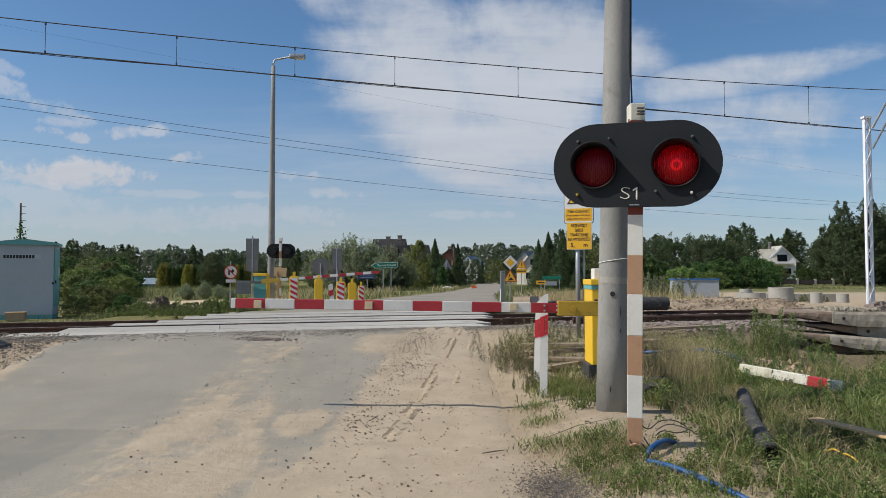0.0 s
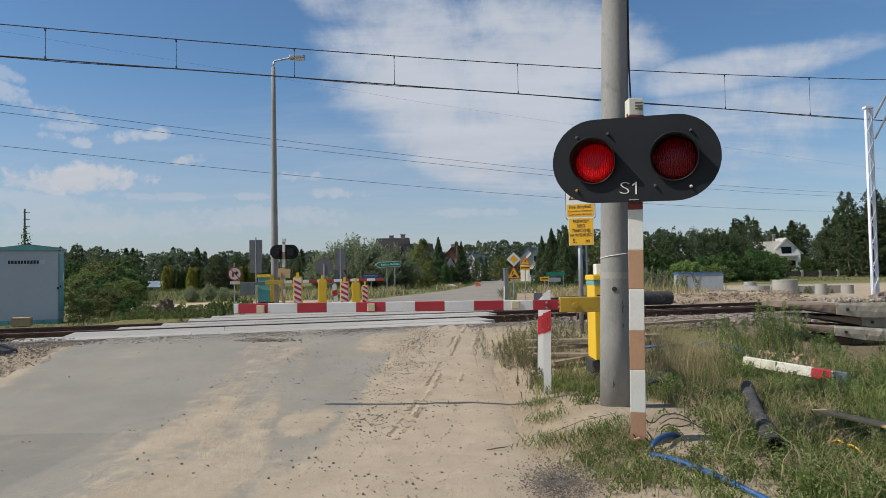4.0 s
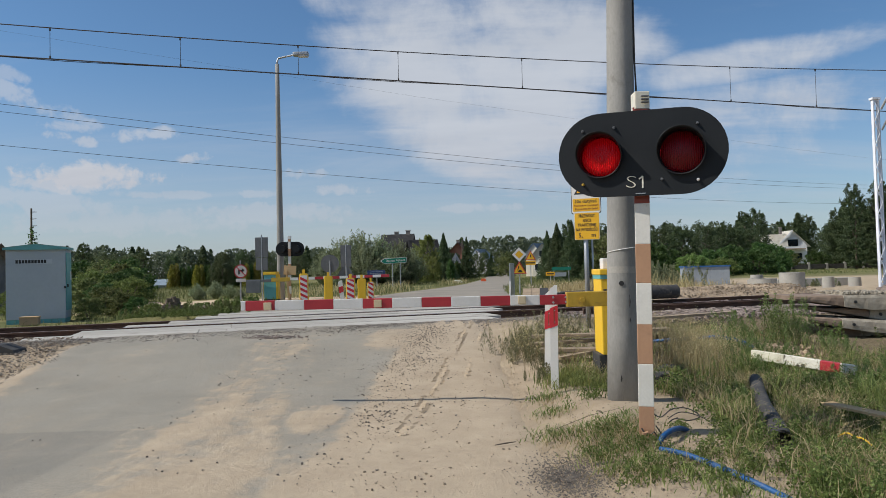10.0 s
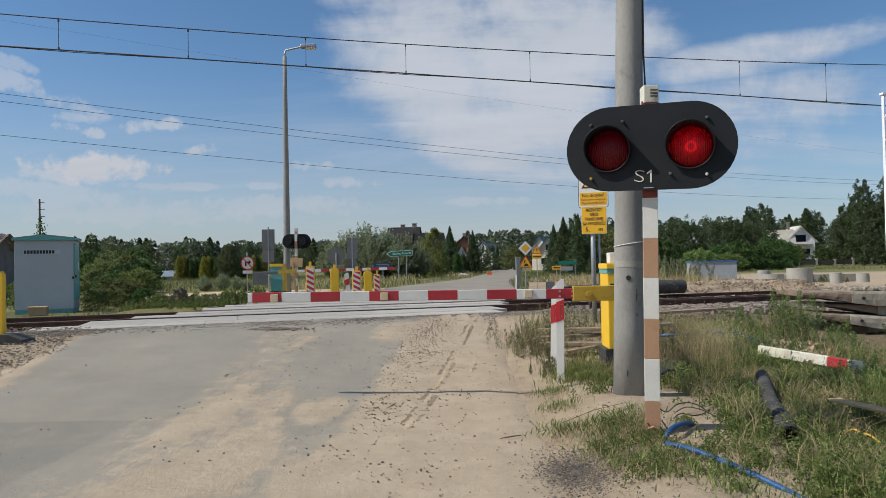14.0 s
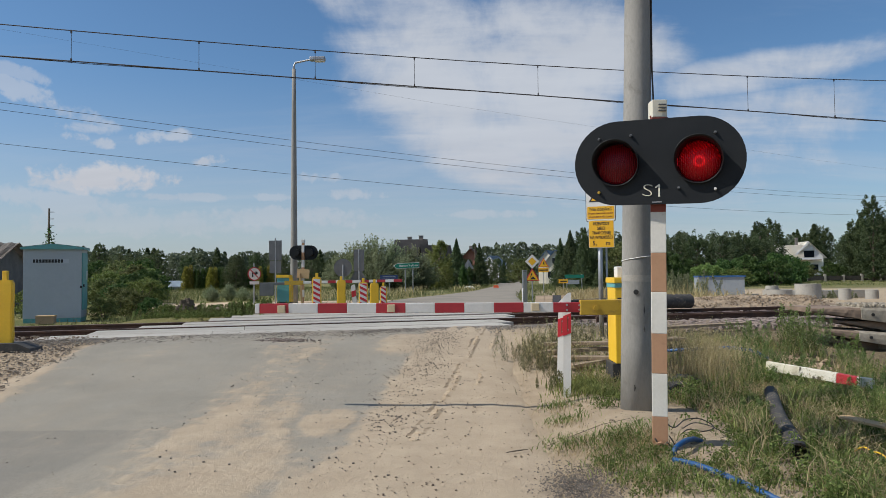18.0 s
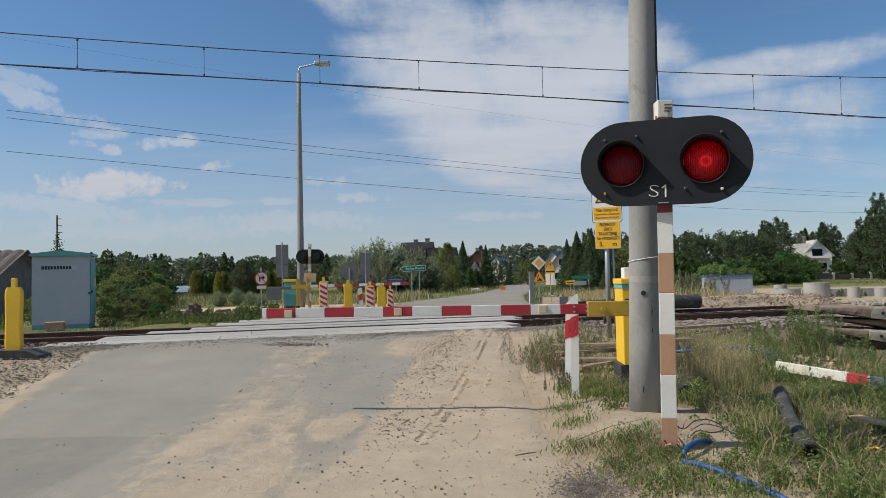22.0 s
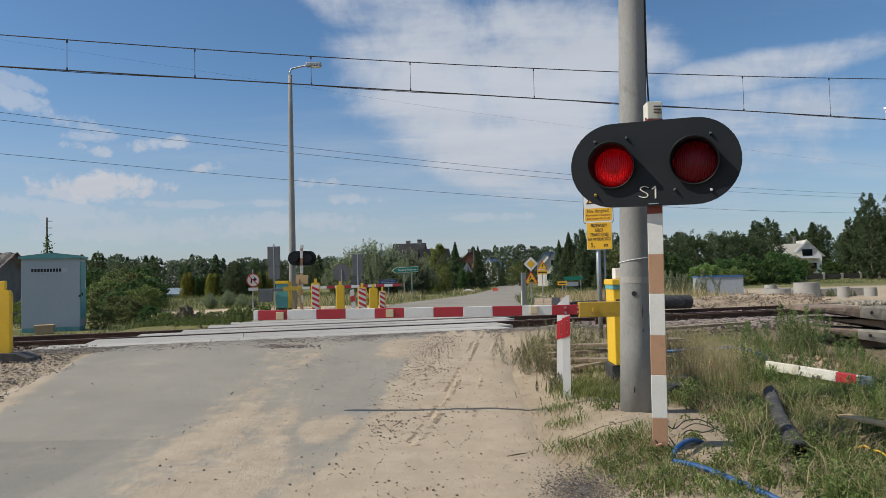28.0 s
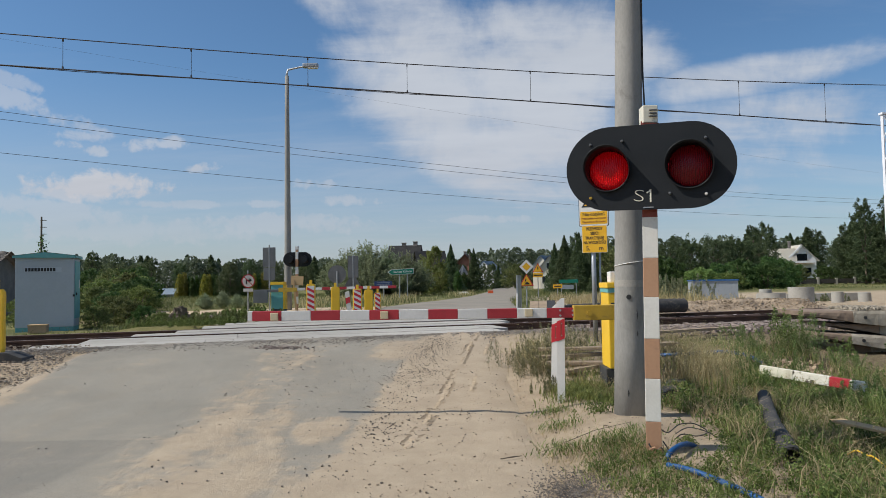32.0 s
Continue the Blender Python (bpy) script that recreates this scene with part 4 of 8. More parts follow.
# ---- concrete pole behind it ----
def build_pole():
    root = thing("concrete_pole", pose(1.578, 6.6, 0.02, 0, 1.25, 0), "tall tapered grey concrete pole standing in sandy verge", "pole")
    part("shaft", tube([(0, 0, z) for z in np.linspace(-0.1, 9.5, 12)], [0.150 - 0.0078 * z for z in np.linspace(-0.1, 9.5, 12)], 32), M_POLE, root, smooth=True)
    part("collar", tube([(0, 0, 1.30), (0, 0, 1.36)], [0.1418, 0.1413], 32, False), M_CONC, root, smooth=True)
    # a black disc on the shaft stands for the shade inside the hole
    part("hole", tube([(-0.042, -0.13, 1.205), (-0.044, -0.1425, 1.205)], 0.023, 14), M_INK_AND_SHADE, root, "dark drilled hole")
    ring = [(0.142 * math.cos(a), 0.142 * math.sin(a), 1.515 + 0.025 * math.cos(a + 0.4)) for a in np.linspace(0, 2 * math.pi, 30)]
    part("down_cable", tube([(0.074, -0.045, 9.4), (0.098, -0.05, 6.0), (0.114, -0.055, 3.9), (0.120, -0.06, 3.3), (0.128, -0.09, 2.95), (0.11, -0.30, 2.62)], 0.009, 6), M_RUBBER, root, "black cable down the pole")
    for k, (sx, z0, z1) in enumerate(((0.028, 0.98, 1.10), (0.030, 0.84, 0.90), (-0.055, 0.30, 0.36))):
        part("chip", tube([(sx, -0.137, z0), (sx + 0.004, -0.1385, (z0 + z1) / 2), (sx, -0.137, z1)], [0.003, 0.008, 0.003], 6), M_PIPE, root, "dark chip in the concrete")
    part("tie_wire", tube(ring, 0.0045, 6), M_WHITE, root, "white wire tied round pole")
    part("tie_wire", tube([(0.12, -0.08, 1.54), (0.15, -0.10, 1.50), (0.155, -0.09, 1.44)], 0.004, 6), M_WHITE, root)
    return root


build_pole()


# ---- road barrier ----
ARMS = []


def turning_arm(root, bracket, pivot, lift):
    """The bracket with all that is bolted to it turns on the shaft; lift: rows of seconds and degrees."""
    bracket.matrix_basis = Matrix.Translation(pivot)
    bracket.data.transform(Matrix.Translation(-Vector(pivot)))
    for ob in list(root.children):
        if ob is not bracket and ob.name.split(".")[0] in ("tip_cap", "arm_length", "reflector", "bolt", "bracket_boss"):
            ob.parent = bracket
            ob.matrix_basis = Matrix.Translation(-Vector(pivot)) @ ob.matrix_basis
    ARMS.append((bracket, pivot, lift))


def barrier_arm(root, x_tip, seg, count, y, z, h=0.112, d=0.055, rise=0.0):
    """Arm along +x from its tip, in red and white lengths."""
    def at(x):
        return z + rise * (1 - (x - x_tip) / (seg * count))
    part("tip_cap", box(x_tip - 0.05, x_tip - 0.001, y - d / 2, y + d / 2, at(x_tip) - h / 2, at(x_tip) + h / 2, 0.006), M_WHITE, root)
    for k in range(count):
        a = x_tip + seg * k
        m = Matrix.Translation((0, 0, at(a + seg / 2)))
        part("arm_length", box(a, a + seg, y - d / 2, y + d / 2, -h / 2, h / 2, 0.005, m), M_RED if k % 2 == 0 else M_WHITE, root)


def build_barrier():
    root = thing("road_barrier", pose(0, 8.06, 0.0), "lowered red and white barrier arm with yellow drive cabinet", "barrier")
    ay, k = -0.74, 0.9606
    def up(z):
        return 1.4 - (1.4 - z) * k
    barrier_arm(root, -2.254 * k, 0.3200 * k, 11, ay, up(1.036), h=0.102, rise=0.017)
    for x in (-2.01 * k, -0.81 * k, 0.752 * k):
        part("reflector", box(x - 0.041, x + 0.041, ay - 0.046, ay - 0.028, up(1.003), up(1.086), 0.006), M_REFLECTOR, root, "small buff reflector plate")
    for x, z in ((1.09, 1.064), (1.09, 1.008), (1.225, 1.06), (1.225, 1.012)):
        part("bolt", tube(((x * k, ay - 0.028, up(z)), (x * k, ay - 0.045, up(z))), 0.011, 8), M_STEEL, root)
    bracket = part("bracket", box(1.232 * k, 1.84, ay - 0.06, ay + 0.04, up(0.955), up(1.116), 0.008), M_OCHRE, root, "dull yellow steel arm bracket")
    part("bracket_boss", tube(((1.345, ay - 0.06, up(1.03)), (1.345, ay - 0.072, up(1.03))), 0.03, 6), M_OCHRE, root)
    part("shaft", tube(((1.80, ay, up(1.03)), (1.80, 0.2, up(1.03))), 0.045, 12), M_STEEL, root)
    cab = part("drive_cabinet", box(1.725, 2.02, -0.02, 0.42, 0.36, 1.285, 0.01, pose(0, 0.1, 0)), M_YELLOW, root, "tall yellow drive cabinet")
    part("cabinet_lid", box(1.71, 2.04, -0.04, 0.44, 1.285, 1.35, 0.01, pose(0, 0.1, 0)), M_YELLOW, cab)
    part("seal", box(1.72, 2.025, -0.025, 0.425, 1.235, 1.286, 0.0, pose(0, 0.1, 0)), M_TEAL, cab, "teal edge strip")
    part("side_panel", box(1.865, 2.024, -0.026, -0.018, 0.36, 1.235, 0.0, pose(0, 0.1, 0)), M_TEAL, cab, "teal side panel")
    for k in range(3):
        part("nameplate", box(1.752, 1.752 + (0.06, 0.045, 0.03)[k], -0.024, -0.019, 1.10 - 0.035 * k, 1.118 - 0.035 * k, 0, pose(0, 0.1, 0)), M_INK_AND_SHADE, cab)
    part("plinth", box(1.685, 2.02, -0.01, 0.40, -0.05, 0.36, 0.01, pose(0, 0.1, 0)), M_RUBBER, root, "black cabinet plinth")
    turning_arm(root, bracket, (1.80, ay, up(1.03)), ((0, 0.6), (0.1, 0.3), (0.2, 0.1), (0.3, 0.0), (32.0, 0.0)))
    part("meter_box", box(1.80, 2.00, 0.2, 0.38, 1.35, 1.48, 0.01, pose(0, 0.1, 0)), M_WHITE, root, "white box on cabinet lid")
    return root


build_barrier()


# ---- kerb marker posts ----
def marker_post(m, h, label, w=0.082):
    root = thing("marker_post", m, label, "post", "marker posts")
    d = 0.055
    out = [(-w / 2, 0), (w / 2, 0), (w / 2, h), (w * 0.1, h), (-w / 2, h - 0.045)]
    part("body", plate(out, d), M_WHITE, root)
    z = h - 0.475
    part("red_band", plate([(-w / 2 - 0.002, z), (w / 2 + 0.002, z + 0.035), (w / 2 + 0.002, z + 0.255), (-w / 2 - 0.002, z + 0.22)], d + 0.008, pose(0, -0.004, 0)), M_REFLRED, root, "red reflective band")
    part("groove", plate([(-0.012, z + 0.05), (0.0, z + 0.05), (0.0, z + 0.22), (-0.012, z + 0.22)], 0.003, pose(0.01, -0.006, 0)), M_DARKRED, root)
    for q in (0.07, 0.2):
        part("screw", tube(((0.012, -0.004, z + q), (0.012, -0.008, z + q)), 0.006, 6), M_STEEL, root)
    return root


marker_post(pose(1.10, 7.74, 0.04, 0, 0.8, -10), 1.15, "white marker post with red reflective band on verge")
marker_post(pose(1.14, 8.6, 0.06, 0, 2, -20), 1.04, "white marker post with red band leaning in weeds")


# ---- flexible lane delineators ----
def delineator(m, label, striped, h=1.15, w=0.27, base=True):
    root = thing("delineator", m, label, "delineator", "delineators at the crossing")
    bm = bmesh.new()
    d = 0.075
    prof = [(0.0, 0.80), (0.05, 0.95), (0.12, 1.0), (0.5, 0.93), (0.88, 1.0), (0.95, 0.95), (1.0, 0.72)]
    rings = []
    for q, k in prof:
        hw = w / 2 * k
        rings.append([bm.verts.new((x, y, 0.10 + q * (h - 0.24))) for x, y in ((-hw, -d * 0.35), (-hw * 0.8, -d / 2), (hw * 0.8, -d / 2), (hw, -d * 0.35), (hw, d * 0.35), (-hw, d * 0.35))])
    for a, b in zip(rings, rings[1:]):
        for i in range(6):
            j = (i + 1) % 6
            bm.faces.new((a[i], a[j], b[j], b[i]))
    bm.faces.new(rings[0][::-1])
    bm.faces.new(rings[-1])
    part("blade", bm, M_YELLOW, root)
    part("handle", box(-w * 0.14, w * 0.14, -0.03, 0.03, h - 0.15, h, 0.01), M_YELLOW, root)
    if striped:
        part("panel", plate(rounded(w * 0.76, h * 0.74, 0.02), 0.006, pose(0, -d / 2 - 0.007, h * 0.47)), M_WHITE, root)
        lo, hi = h * 0.10, h * 0.84
        for k in range(5):
            z0 = lo - 0.05 + k * 0.19
            a, b = (-w * 0.378, z0 + 0.13), (w * 0.378, z0)
            pts = [(x, min(max(z, lo), hi)) for x, z in ((a[0], a[1]), (b[0], b[1]), (b[0], b[1] + 0.095), (a[0], a[1] + 0.095))]
            if max(p[1] for p in pts) - min(p[1] for p in pts) > 0.02 and pts[3][1] - pts[0][1] + pts[2][1] - pts[1][1] > 0.01:
                part("stripe", plate(pts, 0.003, pose(0, -d / 2 - 0.011, 0)), M_REFLRED, root)
    if base:
        bm = bmesh.new()
        o = [(-0.46, -0.04), (0.50, -0.04), (0.46, 0.05), (0.26, 0.13), (-0.26, 0.13), (-0.44, 0.05)]
        add_plate(bm, o, 0.36, pose(0, -0.18, 0))
        part("base", bm, M_RUBBER, root, "heavy black rubber base")
        part("foot", tube(((0, 0, 0.08), (0, 0, 0.13)), 0.035, 10), M_YELLOW, root)
    return root


delineator(pose(-7.0, 10.45, 0.315, 0, 0, 4), "yellow plastic lane delineator on black rubber base", False, 1.22, 0.26)
for x, y, st, top, lab in ((-5.32, 25.0, 1, 1.52, "yellow delineator with red and white slanted stripes"), (-4.62, 26.0, 0, 1.40, "plain yellow plastic delineator"), (-3.65, 25.0, 1, 1.32, "yellow delineator with red and white slanted stripes"), (-3.38, 26.0, 0, 1.27, "plain yellow plastic delineator"), (-3.16, 27.0, 1, 1.14, "small striped yellow delineator")):
    z = float(land(x, y))
    delineator(pose(x, y, z, 0, 0, 4), lab, st, top - z, 0.33 if x != -3.16 else 0.26)
marker_post(pose(-4.18, 26.5, float(land(-4.18, 26.5)), 0, -6, 0), 0.88, "slanting white marker post with red band", 0.16)


# ---- crossing slabs between and beside the rails ----
def build_slabs():
    root = thing("crossing_deck", track_pose(0, 0), "pale concrete slabs laid flush with the rails", "crossing deck", kind="structure")
    strips = ((-3.10, -2.05, -8.7, 0.1), (-2.03, -0.98, -8.0, 0.45), (-0.73, -0.014, -7.3, 1.0), (0.014, 0.73, -6.5, 1.3), (0.98, 1.98, -6.0, 1.6), (2.01, 2.9, -5.5, 1.9))
    for (w0, w1, s0, s1), top in zip(strips, (0.364, 0.368, 0.376, 0.380, 0.394, 0.40)):
        n = 3
        for k in range(n):
            a, b = s0 + (s1 - s0) * k / n, s0 + (s1 - s0) * (k + 1) / n
            part("slab", box(a + 0.003, b - 0.003, w0, w1, 0.20, top + random.uniform(-0.003, 0.003), 0.008), M_SLAB, root)
    return root


build_slabs()


# ---- overhead line ----
def build_wires():
    def carrier(x):
        return Vector((x, 17.1 + 0.3172 * x, 6.66 + 0.00145 * (x + 4) ** 2))

    def contact(x):
        return Vector((x, 17.1 + 0.3172 * x, 5.955 - 0.0088 * x))
    for name, line, r, label in (("contact_wire", contact, 0.014, "dark copper contact wire above the track"), ("carrier_wire", carrier, 0.011, "dark carrier wire above the contact wire")):
        tagged(part(name, tube([line(x) for x in np.linspace(-40, 42, 60)], r, 6), M_WIRE), label, "wire", "overhead line")
    tagged(part("contact_wire", tube([contact(x) + Vector((0, 0.04, 0.02 * math.sin(x))) for x in np.linspace(-40, 42, 60)], 0.008, 5), M_WIRE), "second thinner contact wire", "wire", "overhead line")
    for x in DROPPERS:
        top, low = carrier(x), contact(x)
        ob = part("dropper", tube([top, low], 0.006, 5), M_WIRE)
        tagged(ob, "thin dropper wire hanging between the line wires", "dropper", "droppers")
        part("clamp", box(-0.014, 0.014, -0.014, 0.014, -0.06, 0.01, 0, Matrix.Translation(top)), M_WIRE, ob)
        part("clamp", box(-0.014, 0.014, -0.014, 0.014, -0.01, 0.06, 0, Matrix.Translation(low)), M_WIRE, ob)


DROPPERS = (-10.9, -8.32, -5.87, -3.43, -1.17, 1.91, 7.94, 10.79, 14.2)
build_wires()


def far_wires():
    for p0, p1 in (((-30.0, 44, 12.9), (78, 118, 13.3)), ((-30.0, 44, 12.4), (78, 118, 12.7)), ((-30.0, 44, 10.2), (78, 118, 10.4))):
        ob = part("power_line", tube([Vector(p0).lerp(Vector(p1), k / 12) - Vector((0, 0, 1.3 * 4 * (k / 12) * (1 - k / 12))) for k in range(13)], 0.015, 5), M_WIRE)
        tagged(ob, "thin overhead power line across the fields", "wire", "power lines")
    ob = part("power_line", tube([(-26, 36, 15.0), (-2, 45, 12.6), (30, 60, 10.8), (60, 75, 9.8)], 0.004, 5), M_GREYBACK)
    tagged(ob, "very thin pale overhead line", "wire", "power lines")


far_wires()

# ---- beyond the track: lamp, signal, barrier, signs ----
def on_ground(x, y, dz=0.0):
    return float(land(x, y)) + dz


def street_lamp():
    x, y = -7.62, 31.0
    z = on_ground(x, y)
    root = thing("street_lamp", pose(x, y, z), "tall grey concrete street lamp with bracket and flat head", "street lamp")
    h = 10.55
    part("pole", tube([(0.02 * q, 0, q * h) for q in np.linspace(0, 1, 8)], [0.17 - 0.085 * q for q in np.linspace(0, 1, 8)], 16), M_POLE, root, smooth=True)
    part("bracket", tube([(0.02, 0, h - 0.25), (0.02, 0, h + 0.12), (0.08, 0, h + 0.28), (0.9, -0.05, h + 0.42)], [0.05, 0.05, 0.045, 0.04], 8), M_STEEL, root)
    head = bmesh.new()
    add_box(head, 0.75, 1.45, -0.16, 0.12, h + 0.34, h + 0.52, 0.05)
    part("lamp_head", head, M_STEEL, root, "flat grey lamp head")
    part("diffuser", box(0.98, 1.42, -0.14, 0.10, h + 0.30, h + 0.345, 0.015), M_WHITE, root)


street_lamp()


def far_signal():
    x, y = -7.0, 30.0
    z = on_ground(x, y)
    root = thing("crossing_signal", pose(x, y, z, 0, 0.6, 0), "back of a crossing signal with black board on banded post", "signal")
    for k, mat in enumerate((M_OLDRED, M_WHITE) * 4):
        part("post_band", box(-0.054, 0.054, -0.054, 0.054, k * 0.32, k * 0.32 + 0.32, 0.004), mat, root)
    part("post_band", box(-0.054, 0.054, -0.054, 0.054, 2.56, 2.74, 0.004), M_OLDRED, root)
    part("sounder_box", box(-0.07, 0.07, -0.06, 0.07, 2.66, 2.80, 0.006), M_WHITE, root)
    board = part("backboard", plate(capsule(1.245, 0.625), 0.012), M_BLACK, root, "black oval signal backboard")
    board.matrix_basis = pose(0.0, 0.10, 2.24)
    for sx in (-0.305, 0.305):
        part("lamp_housing", tube(((sx, -0.24, 0), (sx, 0.0, 0)), (0.15, 0.165), 24), M_BLACK, board)
    part("wooden_board", box(-0.33, 0.2, -0.09, -0.06, 1.13, 1.52, 0.004, pose(0, 0, 0, 0, 4, 0)), M_NEWWOOD, root, "pale plywood sheet leaning on post")
    part("prop", box(-0.03, 0.05, -0.13, -0.09, 0.0, 1.35, 0.004, pose(0, 0, 0, 0, -6, 0)), M_NEWWOOD, root)


far_signal()


def far_barrier():
    x, y = -7.65, 29.4
    z = on_ground(x, y)
    root = thing("road_barrier", pose(x, y, z), "lowered far barrier arm with teal drive cabinet", "barrier")
    cab = part("drive_cabinet", box(-0.24, 0.26, -0.2, 0.25, 0.14, 1.16, 0.012), M_TEAL, root, "teal drive cabinet")
    part("cabinet_lid", box(-0.27, 0.29, -0.23, 0.28, 1.16, 1.28, 0.012), M_YELLOW, cab)
    part("side_panel", box(0.262, 0.33, -0.2, 0.25, 0.14, 1.16, 0.0), M_YELLOW, cab)
    part("plinth", box(-0.26, 0.3, -0.22, 0.27, -0.05, 0.14, 0.01), M_RUBBER, root)
    bracket = part("bracket", box(0.1, 0.88, -0.32, -0.24, 0.86, 1.03, 0.008), M_OCHRE, root, "dull yellow steel arm bracket")
    part("counterweight", box(-0.95, -0.35, -0.34, -0.24, 0.42, 0.95, 0.01), M_GREYBACK, root, "grey counterweight plate")
    part("counter_arm", box(-0.95, 0.1, -0.32, -0.26, 0.85, 0.97, 0.008), M_GREYBACK, root)
    seg = (5.02 - 0.88) / 12
    for k in range(12):
        a = 0.88 + seg * k
        part("arm_length", box(a, a + seg, -0.31, -0.25, 0.905 + 0.003 * k, 1.015 + 0.003 * k, 0.006), M_WHITE if k % 2 == 0 else M_RED, root)
    turning_arm(root, bracket, (0.15, -0.28, 0.95), ((0, -4.0), (0.1, -2.8), (0.2, -1.6), (0.3, -0.9), (0.4, -0.2), (0.5, 0.0), (32.0, 0.0)))


far_barrier()


def sign_post(x, y, h, name, label, cat="road sign", r=0.03, mat=None, lean=0.0):
    z = on_ground(x, y)
    root = thing(name, pose(x, y, z, 0, lean, 0), label, cat)
    part("post", tube(((0, 0, -0.1), (0, 0, h)), r, 10), mat or M_STEEL, root)
    return root, z


def signs():
    # plates seen from behind beside the lamp
    root, z = sign_post(-8.45, 31.0, 2.95, "road_sign", "grey back of two sign plates on a steel post")
    part("plate", box(-0.29, 0.28, -0.02, 0.02, 1.95, 2.84, 0.01), M_GREYBACK, root)
    part("plate", box(-0.26, 0.26, -0.02, 0.02, 1.38, 1.93, 0.01), M_GREYBACK, root)
    # no right turn
    root, z = sign_post(-9.72, 32.0, 1.9, "road_sign", "round no-right-turn sign with red rim on thin post")
    root.rotation_euler.z = radians(34)
    c = 1.55 - z
    part("rim", plate(disc_outline(0.31, 32, 0, c), 0.012, pose(0, -0.06, 0)), M_REFLRED, root)
    part("face", plate(disc_outline(0.268, 32, 0, c), 0.004, pose(0, -0.066, 0)), M_WHITE, root)
    part("arrow", plate([(-0.12, c - 0.14), (-0.05, c - 0.14), (-0.05, c + 0.0), (0.05, c + 0.0), (0.05, c - 0.07), (0.17, c + 0.04), (0.05, c + 0.15), (0.05, c + 0.07), (-0.12, c + 0.07)], 0.003, pose(0, -0.070, 0)), M_INK_AND_SHADE, root)
    part("slash", box(-0.28, 0.28, -0.075, -0.071, -0.02, 0.02, 0, Matrix.Translation((0, 0, c)) @ Matrix.Rotation(radians(45), 4, "Y")), M_REFLRED, root)
    part("plate", box(-0.22, 0.22, -0.07, -0.055, c - 0.48, c - 0.34, 0), M_WHITE, root)
    # round and triangular backs
    root, z = sign_post(-5.78, 33.0, 1.75, "road_sign", "round and triangular grey sign backs on one post", r=0.035)
    part("plate", plate(disc_outline(0.43, 36, 0, 1.60), 0.02), M_GREYBACK, root)
    part("plate", plate([(0.08, 0.95), (0.95, 0.95), (0.52, 1.70)], 0.02, pose(0.2, 0.1, 0)), M_GREYBACK, root)
    root, z = sign_post(-4.86, 32.0, 2.45, "road_sign", "narrow grey sign back on a steel post", r=0.03)
    part("plate", box(-0.24, 0.24, -0.02, 0.02, 1.42, 2.42, 0.01), M_GREYBACK, root)
    # green direction sign
    root, z = sign_post(-3.35, 45.0, 1.7, "direction_sign", "green arrow-shaped direction sign with white lettering on posts")
    part("post", tube(((-0.5, 0, -0.1), (-0.5, 0, 1.7)), 0.03, 10), M_STEEL, root)
    c = 2.05 - z
    out = [(-1.28, c - 0.02), (-1.02, c - 0.21), (0.42, c - 0.15), (0.42, c + 0.20), (-1.02, c + 0.14)]
    part("rim", plate([(x_ * 1.0, q) for x_, q in out], 0.02, pose(0, -0.04, 0)), M_WHITE, root)
    part("face", plate([(-1.22, c - 0.025), (-1.0, c - 0.185), (0.395, c - 0.125), (0.395, c + 0.175), (-1.0, c + 0.115)], 0.004, pose(0, -0.046, 0)), M_GREENSIGN, root)
    lettering("lettering", "Baciuty Kolonia", 0.2, M_WHITE, root, pose(-0.28, -0.049, c - 0.005, 0, -2.0, 0), width=1.18)
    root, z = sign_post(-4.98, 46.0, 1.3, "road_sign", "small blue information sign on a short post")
    part("plate", box(-0.62, 0.55, -0.03, 0.0, 0.95, 1.25, 0.008), M_UNLITBLUE, root)
    for k in range(2):
        part("text_bar", box(-0.45, 0.40, -0.034, -0.031, 1.14 - 0.1 * k, 1.165 - 0.1 * k), M_GREYBLUE, root)
    # priority road
    root, z = sign_post(3.82, 40.0, 2.3, "road_sign", "yellow and white priority road diamond on a post")
    c = 2.13 - z
    part("rim", plate([(-0.41, c), (0, c - 0.41), (0.41, c), (0, c + 0.41)], 0.015, pose(0, -0.05, 0)), M_WHITE, root)
    part("face", plate([(-0.24, c), (0, c - 0.24), (0.24, c), (0, c + 0.24)], 0.004, pose(0, -0.056, 0)), M_SIGNYELLOW, root)
    # warning triangles of the works
    def triangle(x, y, zc, s, label, posts=1):
        root, z = sign_post(x, y, zc - on_ground(x, y) + 0.1, "road_sign", label)
        c = zc - z
        part("rim", plate([(-s, c - s * 0.58), (s, c - s * 0.58), (0, c + s * 1.15)], 0.012, pose(0, -0.05, 0)), M_REFLRED, root)
        part("face", plate([(-s * 0.8, c - s * 0.47), (s * 0.8, c - s * 0.47), (0, c + s * 0.92)], 0.004, pose(0, -0.056, 0)), M_SIGNYELLOW, root)
        return root, c
    root, c = triangle(2.86, 30.0, 1.30, 0.31, "yellow roadworks warning triangle on a short post")
    part("symbol", plate([(-0.10, c - 0.11), (0.14, c - 0.11), (0.09, c - 0.04), (0.02, c + 0.01)], 0.003, pose(0, -0.06, 0)), M_INK_AND_SHADE, root)
    part("symbol", plate([(-0.09, c - 0.05), (-0.04, c + 0.03), (0.0, c + 0.13), (-0.04, c + 0.15), (-0.07, c + 0.06)], 0.003, pose(0, -0.06, 0)), M_INK_AND_SHADE, root)
    root, c = triangle(5.02, 45.0, 2.05, 0.34, "yellow warning triangle with yellow plate below")
